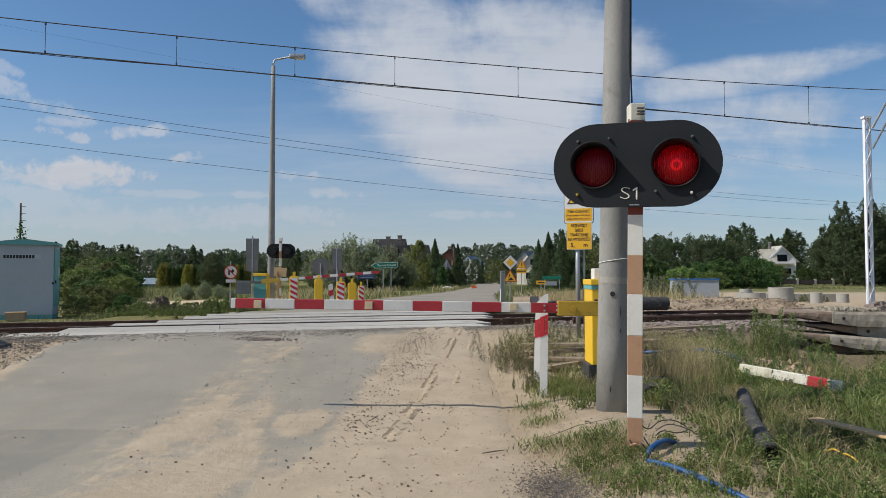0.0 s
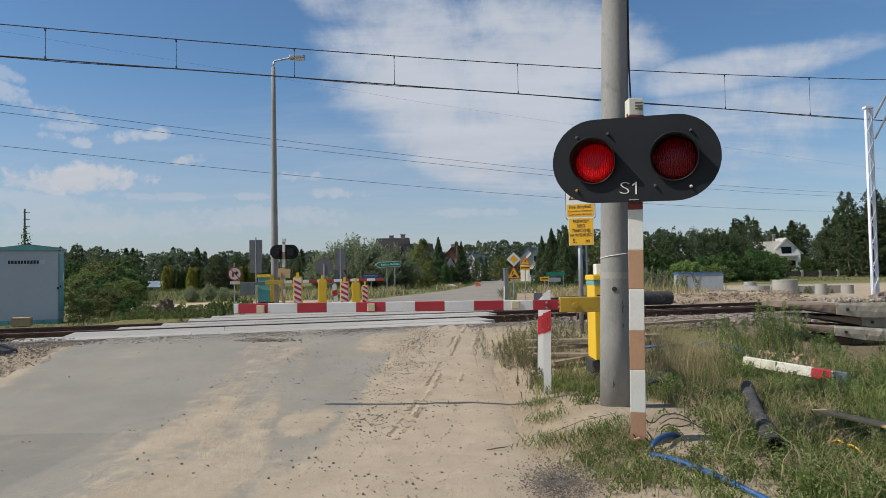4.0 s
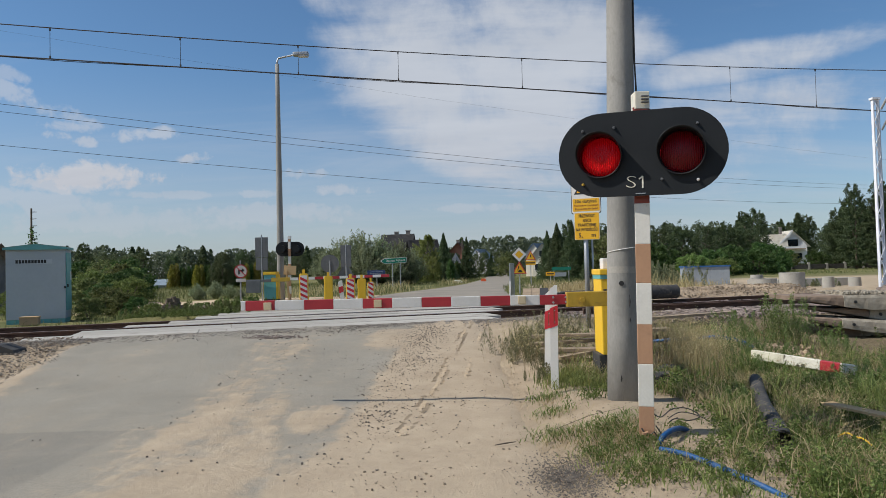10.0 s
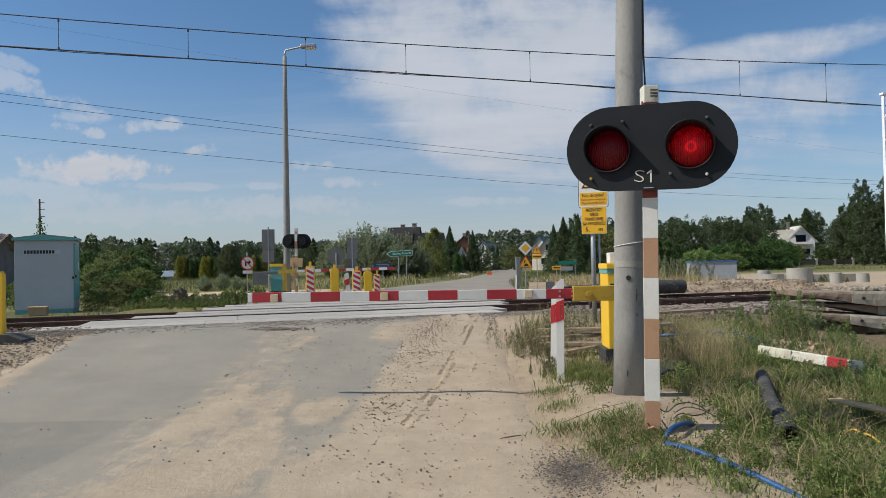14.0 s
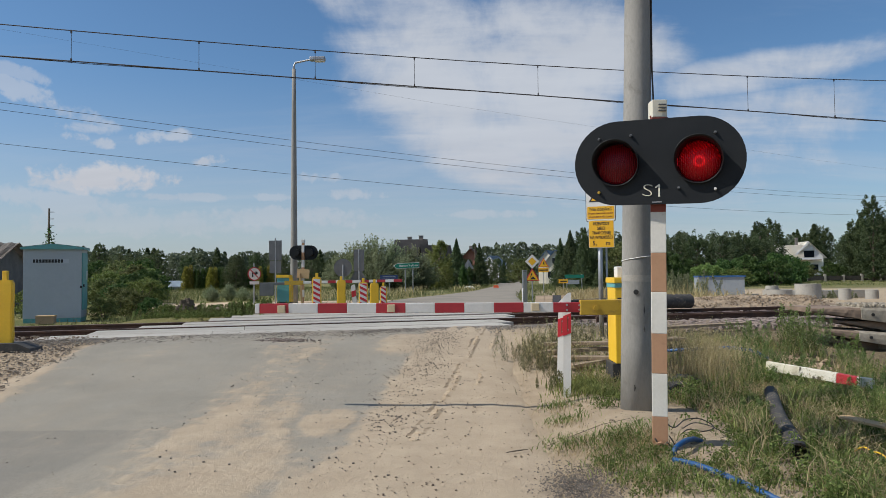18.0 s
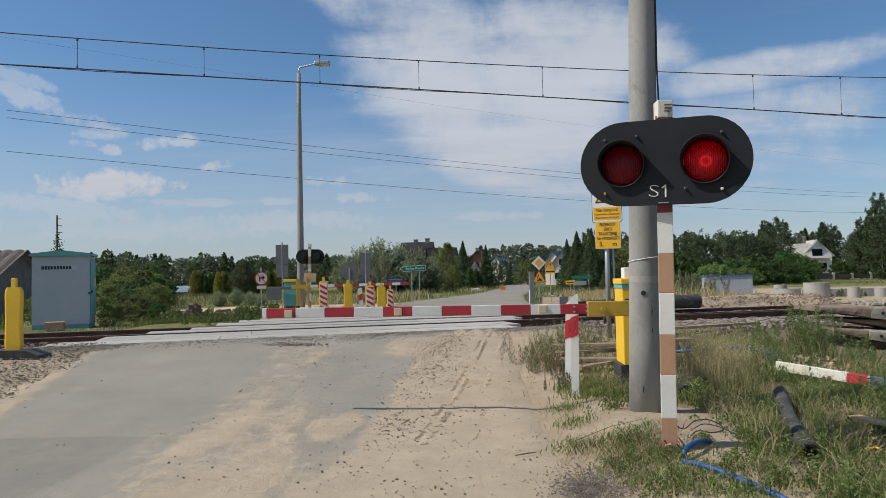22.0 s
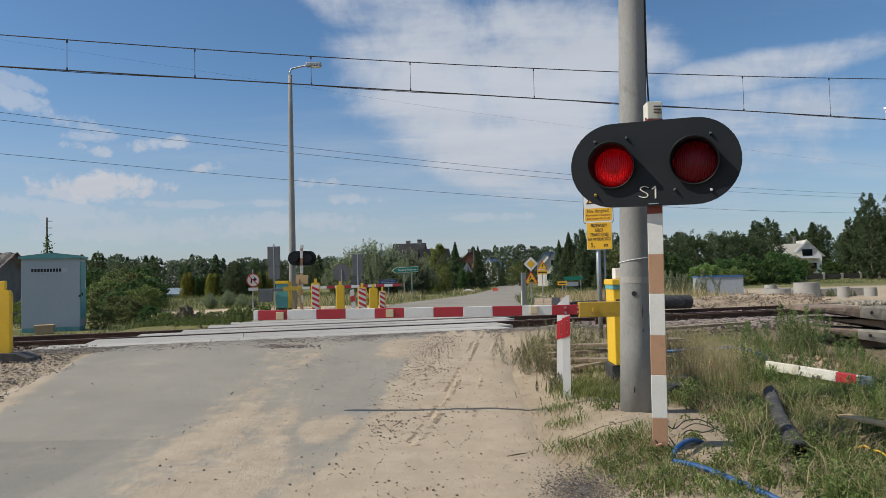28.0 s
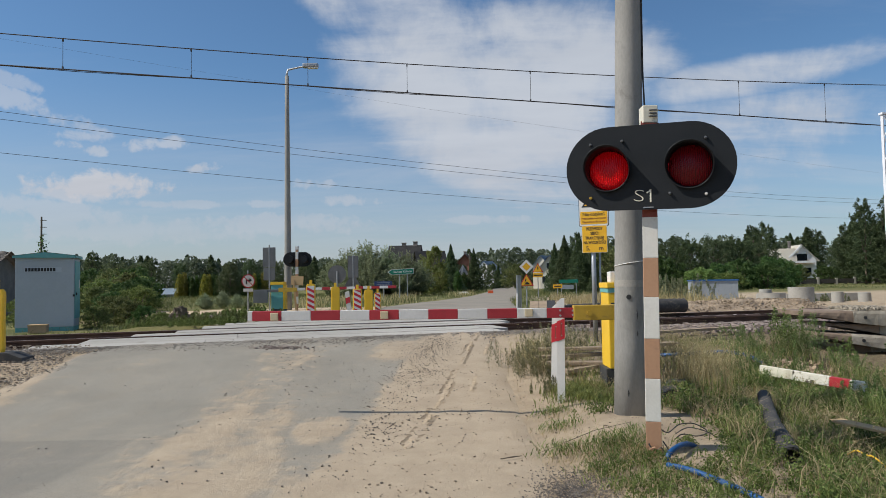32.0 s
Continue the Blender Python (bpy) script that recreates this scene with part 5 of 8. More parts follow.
    part("symbol", box(-0.03, 0.03, -0.063, -0.058, c - 0.02, c + 0.16), M_INK_AND_SHADE, root)
    part("plate", box(-0.32, 0.32, -0.06, -0.045, c - 0.52, c - 0.24, 0.005), M_SIGNYELLOW, root)
    part("text_bar", box(-0.28, 0.28, -0.064, -0.061, c - 0.42, c - 0.35), M_INK_AND_SHADE, root)
    root, z = sign_post(6.4, 46.0, 0.9, "road_sign", "small yellow plate with black bar by the road")
    part("plate", box(-0.3, 0.3, -0.05, -0.03, 0.6, 0.85, 0.005), M_SIGNYELLOW, root)
    part("text_bar", box(-0.22, 0.22, -0.054, -0.051, 0.69, 0.76), M_INK_AND_SHADE, root)
    # give-way backs far down the road
    for x, y in ((-1.2, 78.0), (0.4, 84.0)):
        root, z = sign_post(x, y, 2.9, "road_sign", "pale grey back of triangular sign on a post", r=0.05)
        part("plate", plate([(-0.7, 2.0), (0.7, 2.0), (0, 3.2)], 0.02), M_STEEL, root)
    # green board and small arrow plate beyond the firs
    root, z = sign_post(8.6, 52.0, 1.2, "direction_sign", "green direction board on two posts, seen edge on")
    part("plate", box(-1.25, 0.15, -0.04, 0.0, 0.9, 1.15, 0.006), M_GREENSIGN, root)
    part("post", tube(((-1.1, 0, 0), (-1.1, 0, 1.1)), 0.03, 8), M_STEEL, root)
    part("arrow_plate", box(-1.1, -0.2, -0.08, -0.05, 0.45, 0.75, 0.005), M_GREYBLUE, root)


signs()


# ---- warning plates on a pole by the track ----
def warning_plates():
    x, y = 2.30, 12.0
    z = on_ground(x, y)
    root = thing("warning_sign", pose(x, y, z, 0, 0, -20), "two yellow warning plates in Polish on grey steel posts", "sign")
    part("post", tube(((0.0, 0.03, -0.1), (0.0, 0.03, 2.5 - z)), 0.04, 14), M_STEEL, root, smooth=True)
    part("post", tube(((0.095, 0.1, -0.1), (0.095, 0.1, 2.3 - z)), 0.016, 10), M_STEEL, root, smooth=True)
    a = part("plate", plate(rounded(0.485, 0.72, 0.03), 0.004, pose(0.03, -0.03, 2.655 - z)), M_WHITE, root, "white plate with black bolt triangle")
    part("rim", plate(rounded(0.505, 0.74, 0.035), 0.004, pose(0.03, -0.025, 2.655 - z)), M_INK_AND_SHADE, a)
    part("triangle", plate([(-0.17, 2.62 - z), (0.23, 2.62 - z), (0.03, 2.95 - z)], 0.002, pose(0, -0.033, 0)), M_INK_AND_SHADE, a)
    part("triangle", plate([(-0.125, 2.645 - z), (0.185, 2.645 - z), (0.03, 2.90 - z)], 0.002, pose(0, -0.036, 0)), M_SIGNYELLOW, a)
    part("panel", plate(rounded(0.455, 0.215, 0.015), 0.002, pose(0.03, -0.033, 2.435 - z)), M_SIGNYELLOW, a)
    lettering("lettering", "Nie dotykać", 0.085, M_INK_AND_SHADE, a, pose(0.03, -0.035, 2.495 - z), width=0.37)
    lettering("lettering", "Przewodów trakcyjnych", 0.045, M_DARKRED, a, pose(0.03, -0.035, 2.425 - z), width=0.41)
    lettering("lettering", "Zagrożenie dla życia!", 0.045, M_DARKRED, a, pose(0.03, -0.035, 2.368 - z), width=0.39)
    b = part("plate", plate(rounded(0.425, 0.465, 0.012), 0.004, pose(0.035, -0.03, 2.07 - z)), M_CREAM, root, "yellow plate on wire height")
    part("panel", plate(rounded(0.41, 0.45, 0.01), 0.002, pose(0.035, -0.033, 2.07 - z)), M_SIGNYELLOW, b)
    for k, (text, width) in enumerate((("PRZEWODY", 0.27), ("SIECI", 0.13), ("TRAKCYJNEJ", 0.31), ("NA WYSOKOŚCI", 0.37), ("5,     m", 0.29))):
        lettering("lettering", text, 0.075 if k < 4 else 0.10, M_INK_AND_SHADE, b, pose(0.035, -0.036, 2.245 - 0.078 * k - z - (0.02 if k == 4 else 0)), width=width, bold=0.0006)


warning_plates()


# ---- the equipment hut ----
def equipment_hut():
    x, y = HUT
    z = 0.10
    root = thing("equipment_hut", pose(x, y, z, 0, 0, 20), "pale blue-grey equipment hut with teal roof beside the track", "hut")
    w, d, h = 0.91, 0.62, 2.36
    part("wall", box(-w, w, -d, d, -0.07, h, 0.012), M_PALEBLUE, root)
    part("plinth", box(-w + 0.01, w - 0.01, -d + 0.01, d - 0.01, -0.32, -0.06), M_TEAL, root, "teal plinth")
    # low-pitched roof, its gable to the front
    o, e = 0.07, 0.12
    bm = plate([(-w - o, h), (w + o, h), (w + o, h + 0.08), (0, h + 0.08 + e), (-w - o, h + 0.08)], 2 * (d + o), pose(0, -d - o, 0))
    part("roof", bm, M_ROOFTEAL, root, "weathered grey-green sheet roof")
    part("fascia", plate([(-w - o - 0.006, h - 0.012), (w + o + 0.006, h - 0.012), (w + o + 0.006, h + 0.064), (0, h + 0.064 + e), (-w - o - 0.006, h + 0.064)], 0.012, pose(0, -d - o - 0.014, 0)), M_TEAL, root, "teal gable fascia")
    part("fascia", box(w + o + 0.002, w + o + 0.014, -d - o, d + o, h - 0.012, h + 0.064), M_TEAL, root, "teal fascia board")
    door = part("door", box(w + 0.002, w + 0.03, -d + 0.14, d - 0.12, 0.2, h - 0.12, 0.008), M_TEAL, root, "teal door")
    part("door_handle", box(w + 0.03, w + 0.07, -d + 0.20, -d + 0.27, 1.02, 1.12, 0.005), M_INK_AND_SHADE, door)
    part("notice", box(w + 0.03, w + 0.036, d - 0.36, d - 0.16, 1.28, 1.58), M_WHITE, door, "white paper notice")
    part("corner_strip", box(w - 0.05, w + 0.006, -d - 0.006, -d + 0.05, -0.07, h), M_PALEBLUE, root)
    part("lock", box(w - 0.03, w + 0.04, -d - 0.04, -d, 0.98, 1.06, 0.01), M_INK_AND_SHADE, root)
    plate_ = part("name_panel", box(-0.63, 0.52, -d - 0.006, -d, 1.86, 2.02), M_PANEL, root, "paler strip with dark bar of lettering")
    for k in range(10):
        part("text_bar", box(-0.61 + k * 0.096, -0.61 + k * 0.096 + 0.076, -d - 0.010, -d - 0.006, 1.88, 2.0), M_INK_AND_SHADE, plate_)
    t = thing("cardboard_box", pose(x + 0.55, y - 1.5, on_ground(x, y - 1.5), 0, 0, 20), "brown wooden box lying by the hut", "box")
    part("body", box(-0.27, 0.28, -0.2, 0.2, 0, 0.24, 0.01), M_CARD, t)
    part("lid", box(-0.28, 0.29, -0.21, 0.21, 0.24, 0.28, 0.005), M_NEWWOOD, t)


M_PANEL = surface("pale_lettering_strip", (0.43, 0.47, 0.51), (0.47, 0.51, 0.55), 0.5, 0.8, 20, 0.0003)
HUT = (-14.70, 24.75)
equipment_hut()


def old_shed():
    root = thing("old_shed", pose(-22.9, 31.5, -0.40, 0, 0, 16), "old grey block shed with sagging cement sheet roof", "shed")
    part("wall", box(-7, 1.6, -2.4, 3.5, 0, 2.55), M_BRICK, root)
    bm = bmesh.new()
    for s in (-1, 1):
        n = 60
        for i in range(n):
            x0, x1 = -7.5 + 9.5 * i / n, -7.5 + 9.5 * (i + 1) / n
            z0, z1 = 0.035 * math.sin(i * 2.1), 0.035 * math.sin((i + 1) * 2.1)
            ye, yr = 0.55 + s * 3.4, 0.55
            a = [bm.verts.new(p) for p in ((x0, ye, 2.35 + z0), (x1, ye, 2.35 + z1), (x1, yr, 3.55 + z1), (x0, yr, 3.55 + z0))]
            bm.faces.new(a)
    bmesh.ops.solidify(bm, geom=bm.faces, thickness=0.05)
    part("roof", bm, M_ETERNIT, root, "mossy corrugated cement roof")
    for gx in (-7, 1.55):
        bm = bmesh.new()
        add_plate(bm, [(-2.4, 2.5), (3.5, 2.5), (0.55, 3.5)], 0.1, Matrix.Translation((gx, 0, 0)) @ Matrix.Rotation(radians(90), 4, "Z"))
        part("gable", bm, M_BRICK, root)
    part("window", box(-1.5, -1.15, -2.46, -2.38, 1.1, 1.75), M_WINDOW, root)


old_shed()


# ---- concrete rings, blue-edged tank, slabs, masts on the east side ----
def concrete_ring(x, y, r, h, label, lid=False, z=None):
    root = thing("concrete_ring", pose(x, y, on_ground(x, y) - 0.05 if z is None else z), label, "concrete ring", "concrete rings")
    bm = bmesh.new()
    ring_mesh(bm, r * 0.82, r, h, 0, 40, m=Matrix.Rotation(radians(-90), 4, "X"))
    part("ring", bm, M_CONC, root, smooth=False)
    if lid:
        part("lid", tube(((0, 0, h), (0, 0, h + 0.12)), (r * 0.99, r * 0.97), 36), M_CONC, root)


concrete_ring(13.62, 31.0, 0.57, 0.45, "low wide grey concrete manhole ring", False, 0.18)
concrete_ring(13.62, 31.6, 0.27, 0.56, "grey concrete manhole cone", True, 0.1)
concrete_ring(12.98, 27.0, 0.455, 0.80, "broad grey concrete manhole ring", False, 0.13)
concrete_ring(15.94, 30.0, 0.24, 0.49, "small pale concrete pipe stood on end", True, 0.05)
concrete_ring(17.06, 30.0, 0.25, 0.44, "small pale concrete pipe stood on end", True, 0.05)


def blue_tank():
    root = thing("site_tank", pose(13.72, 38.4, on_ground(13.7, 38.4), 0, 0, -8), "grey-blue rectangular tank with blue rim on the site", "tank")
    bm = bmesh.new()
    for a, b, c, d in ((-1.15, 1.15, -0.7, -0.62), (-1.15, 1.15, 0.62, 0.7), (-1.15, -1.07, -0.62, 0.62), (1.07, 1.15, -0.62, 0.62)):
        add_box(bm, a, b, c, d, 0, 0.95)
    part("wall", bm, M_GREYBLUE, root)
    bm = bmesh.new()
    for a, b, c, d in ((-1.2, 1.2, -0.75, -0.58), (-1.2, 1.2, 0.58, 0.75), (-1.2, -1.03, -0.58, 0.58), (1.03, 1.2, -0.58, 0.58)):
        add_box(bm, a, b, c, d, 0.95, 1.02)
    part("rim", bm, M_BLUEPAINT, root, "blue rim")
    part("floor", box(-1.07, 1.07, -0.62, 0.62, 0.02, 0.1), M_GREYBLUE, root)


blue_tank()


def rough_slab(bm, x0, x1, half, top, under, seed):
    """A slab along x with crumbled edges: top and under give its heights at x."""
    rings, n = [], max(10, int((x1 - x0) / 0.045))
    for i in range(n + 1):
        x = x0 + (x1 - x0) * i / n
        t, b = top(x), under(x)
        ring = []
        for y, z in ((-half, b), (-half - 0.004, b * 0.6 + t * 0.4), (-half + 0.004, b * 0.2 + t * 0.8), (-half + 0.022, t), (0.0, t), (half, t), (half, b), (0, b)):
            k = 0.007 if y < 0.0 else 0.003
            ring.append(bm.verts.new((x + 0.004 * noise.noise((x * 9, y * 7 + seed, z * 9)), y + k * noise.noise((x * 11 + seed, z * 13, 1.0)) + k * 0.7 * noise.noise((x * 34, z * 30, seed)), z + 0.0045 * noise.noise((x * 14, y * 3, seed + z * 5)))))
        rings.append(ring)
    for a, b in zip(rings, rings[1:]):
        for k in range(8):
            j = (k + 1) % 8
            bm.faces.new((a[k], a[j], b[j], b[k]))
    bm.faces.new(rings[0][::-1])
    bm.faces.new(rings[-1])
    bmesh.ops.recalc_face_normals(bm, faces=bm.faces)
    return bm


def slab_stack():
    # left end, depth, height of the top, length, lip, thickness, tilt, turn
    rows = ((5.46, 11.72, 0.825, 1.62, 0.76, 0.235, 0.5, -1.5, 0.50), (5.88, 11.82, 0.625, 2.4, 0.78, 0.195, 2.6, 2.0, 0.52), (5.62, 11.62, 0.505, 2.6, 0.52, 0.190, 4.6, -3.0, 0.50), (6.05, 11.77, 0.300, 2.2, 0.45, 0.250, 4.0, 3.0, 0.48))
    for k, (x, y, z, w, lip, h, tilt, rot, half) in enumerate(rows):
        root = thing("concrete_slab", pose(x, y, z, 0, tilt, rot), "broken grey concrete slab with rusty lip in a stack", "concrete slab", "stacked slabs")
        bm = rough_slab(bmesh.new(), lip, w, half, lambda q: 0.0, lambda q: -h * min(1.0, 0.78 + 0.5 * (q - lip)), k * 3.1)
        part("slab_body", bm, M_RUBBLE, root)
        thin = 0.075 if k != 1 else 0.05
        bm = rough_slab(bmesh.new(), 0.0, lip - 0.003, half - 0.01, lambda q: -0.006, lambda q: -thin - (h * 0.78 - thin) * (q / lip) ** 1.2 + 0.012 * abs(math.sin(q * 17)), k * 5.3)
        part("slab_lip", bm, M_RUST, root, "rusty brown ribbed lip")
        for q in (lip + 0.17, lip + 0.95):
            if q < w:
                # black plug on the face, painted shade of a hole
                part("lifting_hole", tube(((q, -half + 0.03, -h * 0.45), (q, -half - 0.022, -h * 0.45)), 0.024, 10), M_INK_AND_SHADE, root)
    # loose blocks that carry the stack
    for x, y, r in ((6.5, 11.7, 10), (7.5, 11.6, -8)):
        root = thing("concrete_block", pose(x, y, 0.0, 0, 0, r), "rough concrete block under the slab stack", "concrete block", "blocks under the slabs")
        part("block_body", rough_slab(bmesh.new(), -0.3, 0.3, 0.3, lambda q: 0.06, lambda q: -0.15, x), M_RUBBLE, root)


M_RUST = surface("rusty_steel_angle", (0.17, 0.12, 0.085), (0.25, 0.185, 0.135), 0.85, 5, 50, 0.003)
slab_stack()


def lattice_mast(x, y, top, label, tilt=0.0):
    z = on_ground(x, y)
    root = thing("lattice_mast", pose(x, y, z, 0, tilt, 6), label, "mast", "masts of the overhead line")
    w, h = 0.078, top - z
    for sx in (-1, 1):
        part("channel", box(sx * w - 0.017, sx * w + 0.017, -0.05, 0.05, -0.1, h, 0.004), M_WHITESTEEL, root, "white steel channel")
    n = int(h / 0.32)
    for k in range(n):
        s = 1 if k % 2 else -1
        part("brace", tube(((-w * s, -0.052, h * k / n), (w * s, -0.052, h * (k + 1) / n)), 0.011, 5), M_WHITESTEEL, root)
    # added plate: bluish shade of the mast's right side, put into its colour
    part("side_plate", box(w + 0.017, w + 0.025, -0.05, 0.08, 0.0, h), M_GREYBLUE, root)
    for k in range(n):
        s = -1 if k % 2 else 1
        part("brace", tube(((-w * s, 0.046, h * k / n), (w * s, 0.046, h * (k + 1) / n)), 0.009, 5), M_WHITESTEEL, root)
    part("head", box(-w - 0.05, w + 0.05, -0.08, 0.08, h, h + 0.06, 0.004), M_WHITESTEEL, root)
    part("cantilever", tube([(0.1, -0.1, h - 0.3), (0.3, -0.4, h + 0.35), (0.55, -1.0, h + 0.9)], 0.035, 8), M_STEEL, root)
    part("insulator", tube([(0.32 + 0.02 * k, -0.45 - 0.05 * k, h + 0.42 + 0.055 * k) for k in range(7)], [0.03, 0.07, 0.03, 0.07, 0.03, 0.07, 0.03], 10), M_GREYBACK, root)
    part("cantilever", tube([(0.1, -0.1, h - 0.9), (0.5, -1.0, h + 0.8)], 0.03, 8), M_STEEL, root)


lattice_mast(12.38, 20.35, 5.98, "white lattice steel mast beside the track")

# ---- plants ----
RNG = np.random.default_rng(5)


def leaf_quads(centres, size, flat=0.0):
    """One small quad a centre, turned at random; flat leans them level."""
    n = len(centres)
    a = RNG.normal(size=(n, 3))
    a[:, 2] *= 1 - flat
    a /= np.linalg.norm(a, axis=1)[:, None]
    b = np.cross(a, RNG.normal(size=(n, 3)))
    b /= np.linalg.norm(b, axis=1)[:, None]
    s = size * RNG.uniform(0.6, 1.25, n)[:, None]
    a, b = a * s * 0.5, b * s * 0.32
    v = np.stack([centres - a, centres - b * 1.0, centres + a, centres + b], 1).reshape(-1, 3)
    return v, np.arange(4 * n).reshape(-1, 4)


def blob_points(blobs, n):
    """Points mostly near the skin of uneven ellipsoids: rows of x, y, z, rx, ry, rz."""
    blobs = np.array(blobs, float)
    vol = (blobs[:, 3] * blobs[:, 4] * blobs[:, 5]) ** 0.67
    pick = RNG.choice(len(blobs), n, p=vol / vol.sum())
    d = RNG.normal(size=(n, 3))
    d /= np.linalg.norm(d, axis=1)[:, None]
    r = RNG.uniform(0.15, 1.25, n) ** 0.6
    r *= 1 + 0.16 * np.sin(d[:, 0] * 7 + pick) * np.cos(d[:, 2] * 6 + pick * 2)
    return blobs[pick, :3] + d * r[:, None] * blobs[pick, 3:6]


def limb_mesh(h, spread, limbs=7, r=0.16, start=0.25):
    bm = bmesh.new()
    rnd = random.Random(int(h * 100))
    pts = [(0.10 * h * 0.1 * math.sin(k), 0.08 * math.cos(k * 1.7), h * 0.85 * k / 6) for k in range(7)]
    add_tube(bm, pts, [r * (1 - 0.13 * k) for k in range(7)], 8)
    for k in range(limbs):
        z = h * (start + 0.55 * k / limbs)
        a = k * 2.4 + rnd.uniform(-0.4, 0.4)
        out = spread * rnd.uniform(0.55, 0.85)
        p1 = (out * 0.5 * math.cos(a), out * 0.5 * math.sin(a), z + h * 0.08)
        p2 = (out * math.cos(a), out * math.sin(a), z + h * 0.2)
        add_tube(bm, [(0, 0, z), p1, p2], [r * 0.45, r * 0.3, r * 0.1], 6)
    return bm


def broad_crown(h, spread, n, size, base=0.22, clumps=16, seed=0, top=0.42):
    """Leaves in an uneven rounded crown, thick near its skin, with gaps where the noise is low."""
    rng = np.random.default_rng(seed + 40)
    m = int(n * 2.6)
    q, a = rng.uniform(0, 1, m), rng.uniform(0, 2 * np.pi, m)
    prof = np.sqrt(np.clip(1 - (np.abs(q - top) / np.where(q < top, top + 0.06, 1.0 - top + 0.01)) ** 2.1, 0, 1))
    lump = np.array([noise.noise((math.cos(t) * 1.5 + seed, math.sin(t) * 1.5, z * 4.0)) for t, z in zip(a, q)])
    rise = np.array([noise.noise((math.cos(t) * 0.9 + seed * 3, math.sin(t) * 0.9, 5.0)) for t in a])
    r = spread * prof * (1 + 0.45 * lump) * rng.uniform(0.1, 1.0, m) ** 0.45
    z = h * (base + (1 - base) * q * (1 + 0.22 * rise))
    p = np.stack([r * np.cos(a), r * np.sin(a), z], 1)
    k = 2.6 / spread
    gap = np.array([noise.noise((x * k + seed, y * k, w * k)) + 0.5 * noise.noise((x * k * 2.7, y * k * 2.7 + seed, w * k * 2.7)) for x, y, w in p])
    p = p[gap + rng.uniform(-0.25, 0.25, m) > 0.03][:n]
    # the leaves sit in sprays that reach outwards, with dark gaps between
    k = max(60, n // 42)
    heart = p[:k]
    out = heart - np.array((0, 0, h * (base + (1 - base) * 0.35)))
    out = out / np.linalg.norm(out, axis=1)[:, None] * np.array((1, 1, 0.8)) + np.array((0, 0, 0.15))
    near = rng.integers(0, k, n)
    t = rng.uniform(-0.6, 1.0, (n, 1))
    p = heart[near] + out[near] * t * 0.17 * spread + rng.normal(0, 0.062 * spread, (n, 3)) * (1.15 - 0.7 * np.abs(t))
    p[:, 2] = np.maximum(p[:, 2], 0.02 * h)
    return leaf_quads(p, size)


def fir_crown(h, spread, n, size, seed=0, taper=0.9):
    """Drooping sprays in a ragged cone."""
    rng = np.random.default_rng(seed)
    q = 1 - rng.uniform(0, 1, n) ** 0.62
    a = rng.uniform(0, 2 * np.pi, n)
    lump = np.array([noise.noise((math.cos(t) * 2.2 + seed, math.sin(t) * 2.2, z * h * 1.6)) for t, z in zip(a, q)])
    reach = (spread * (1 - q) ** taper + 0.05) * (1 + 0.55 * lump)
    t = rng.uniform(0.05, 1, n) ** 0.55
    z = h * (0.04 + 0.96 * q) - 0.28 * reach * t
    return leaf_quads(np.stack([np.cos(a) * reach * t, np.sin(a) * reach * t, np.maximum(z, 0.05)], 1), size, 0.45)


TREE_KINDS = {}


def tree(kind, x, y, h, label, cat="tree", group="", turn=0.0, wide=1.0, z=None):
    """A tree of one of the kinds, scaled to the height h; the first of a kind is built, the rest share its meshes."""
    z = on_ground(x, y, -0.05) if z is None else z
    name, h0, make = KINDS[kind]
    if kind not in TREE_KINDS:
        root = thing(name, pose(x, y, z, 0, 0, turn), label, cat, group)
        make(root)
        TREE_KINDS[kind] = root
    else:
        root = copy_thing(TREE_KINDS[kind], pose(x, y, z, 0, 0, turn))
        tagged(root, label, cat, group)
    s = h / h0
    root.scale = (s * wide, s * wide, s)
    return root


def make_broad(h, spread, n, size, mat, r=0.16, base=0.22, clumps=16, seed=0):
    def make(root):
        part("trunk", limb_mesh(h, spread, r=r), M_BARK, root)
        v, q = broad_crown(h, spread, n, size, base, clumps, seed)
        scatter_mesh("crown", v, q, mat, kind="", parent=root)
    return make


def make_fir(h, spread, n, size, mat, seed=0, taper=0.9):
    def make(root):
        part("trunk", tube(((0, 0, -0.1), (0, 0, h * 0.9)), (0.13, 0.02), 8), M_BARK, root)
        v, q = fir_crown(h, spread, n, size, seed, taper)
        scatter_mesh("crown", v, q, mat, kind="", parent=root)
    return make


def make_bush(h, spread, n, size, mat, clumps=12, seed=0):
    def make(root):
        bm = bmesh.new()
        rnd = random.Random(seed)
        for k in range(7):
            a = k * 0.9
            add_tube(bm, [(0, 0, -0.05), (0.3 * spread * math.cos(a), 0.3 * spread * math.sin(a), h * 0.45), (0.6 * spread * math.cos(a), 0.6 * spread * math.sin(a), h * rnd.uniform(0.7, 0.9))], [0.035, 0.025, 0.01], 5)
        part("branchwork", bm, M_BARK, root)
        v, q = broad_crown(h, spread, n, size, 0.02, clumps, seed)
        # loose shoots above the outline
        m = n // 8
        a, t = RNG.uniform(0, 6.28, m // 12 + 1), None
        shoots = []
        for ang in a:
            rr = spread * RNG.uniform(0.1, 0.8)
            base = np.array((rr * math.cos(ang), rr * math.sin(ang), h * (0.95 - 0.35 * rr / spread)))
            up = np.array((RNG.uniform(-0.2, 0.2), RNG.uniform(-0.2, 0.2), RNG.uniform(0.1, 0.28))) * h * 0.8
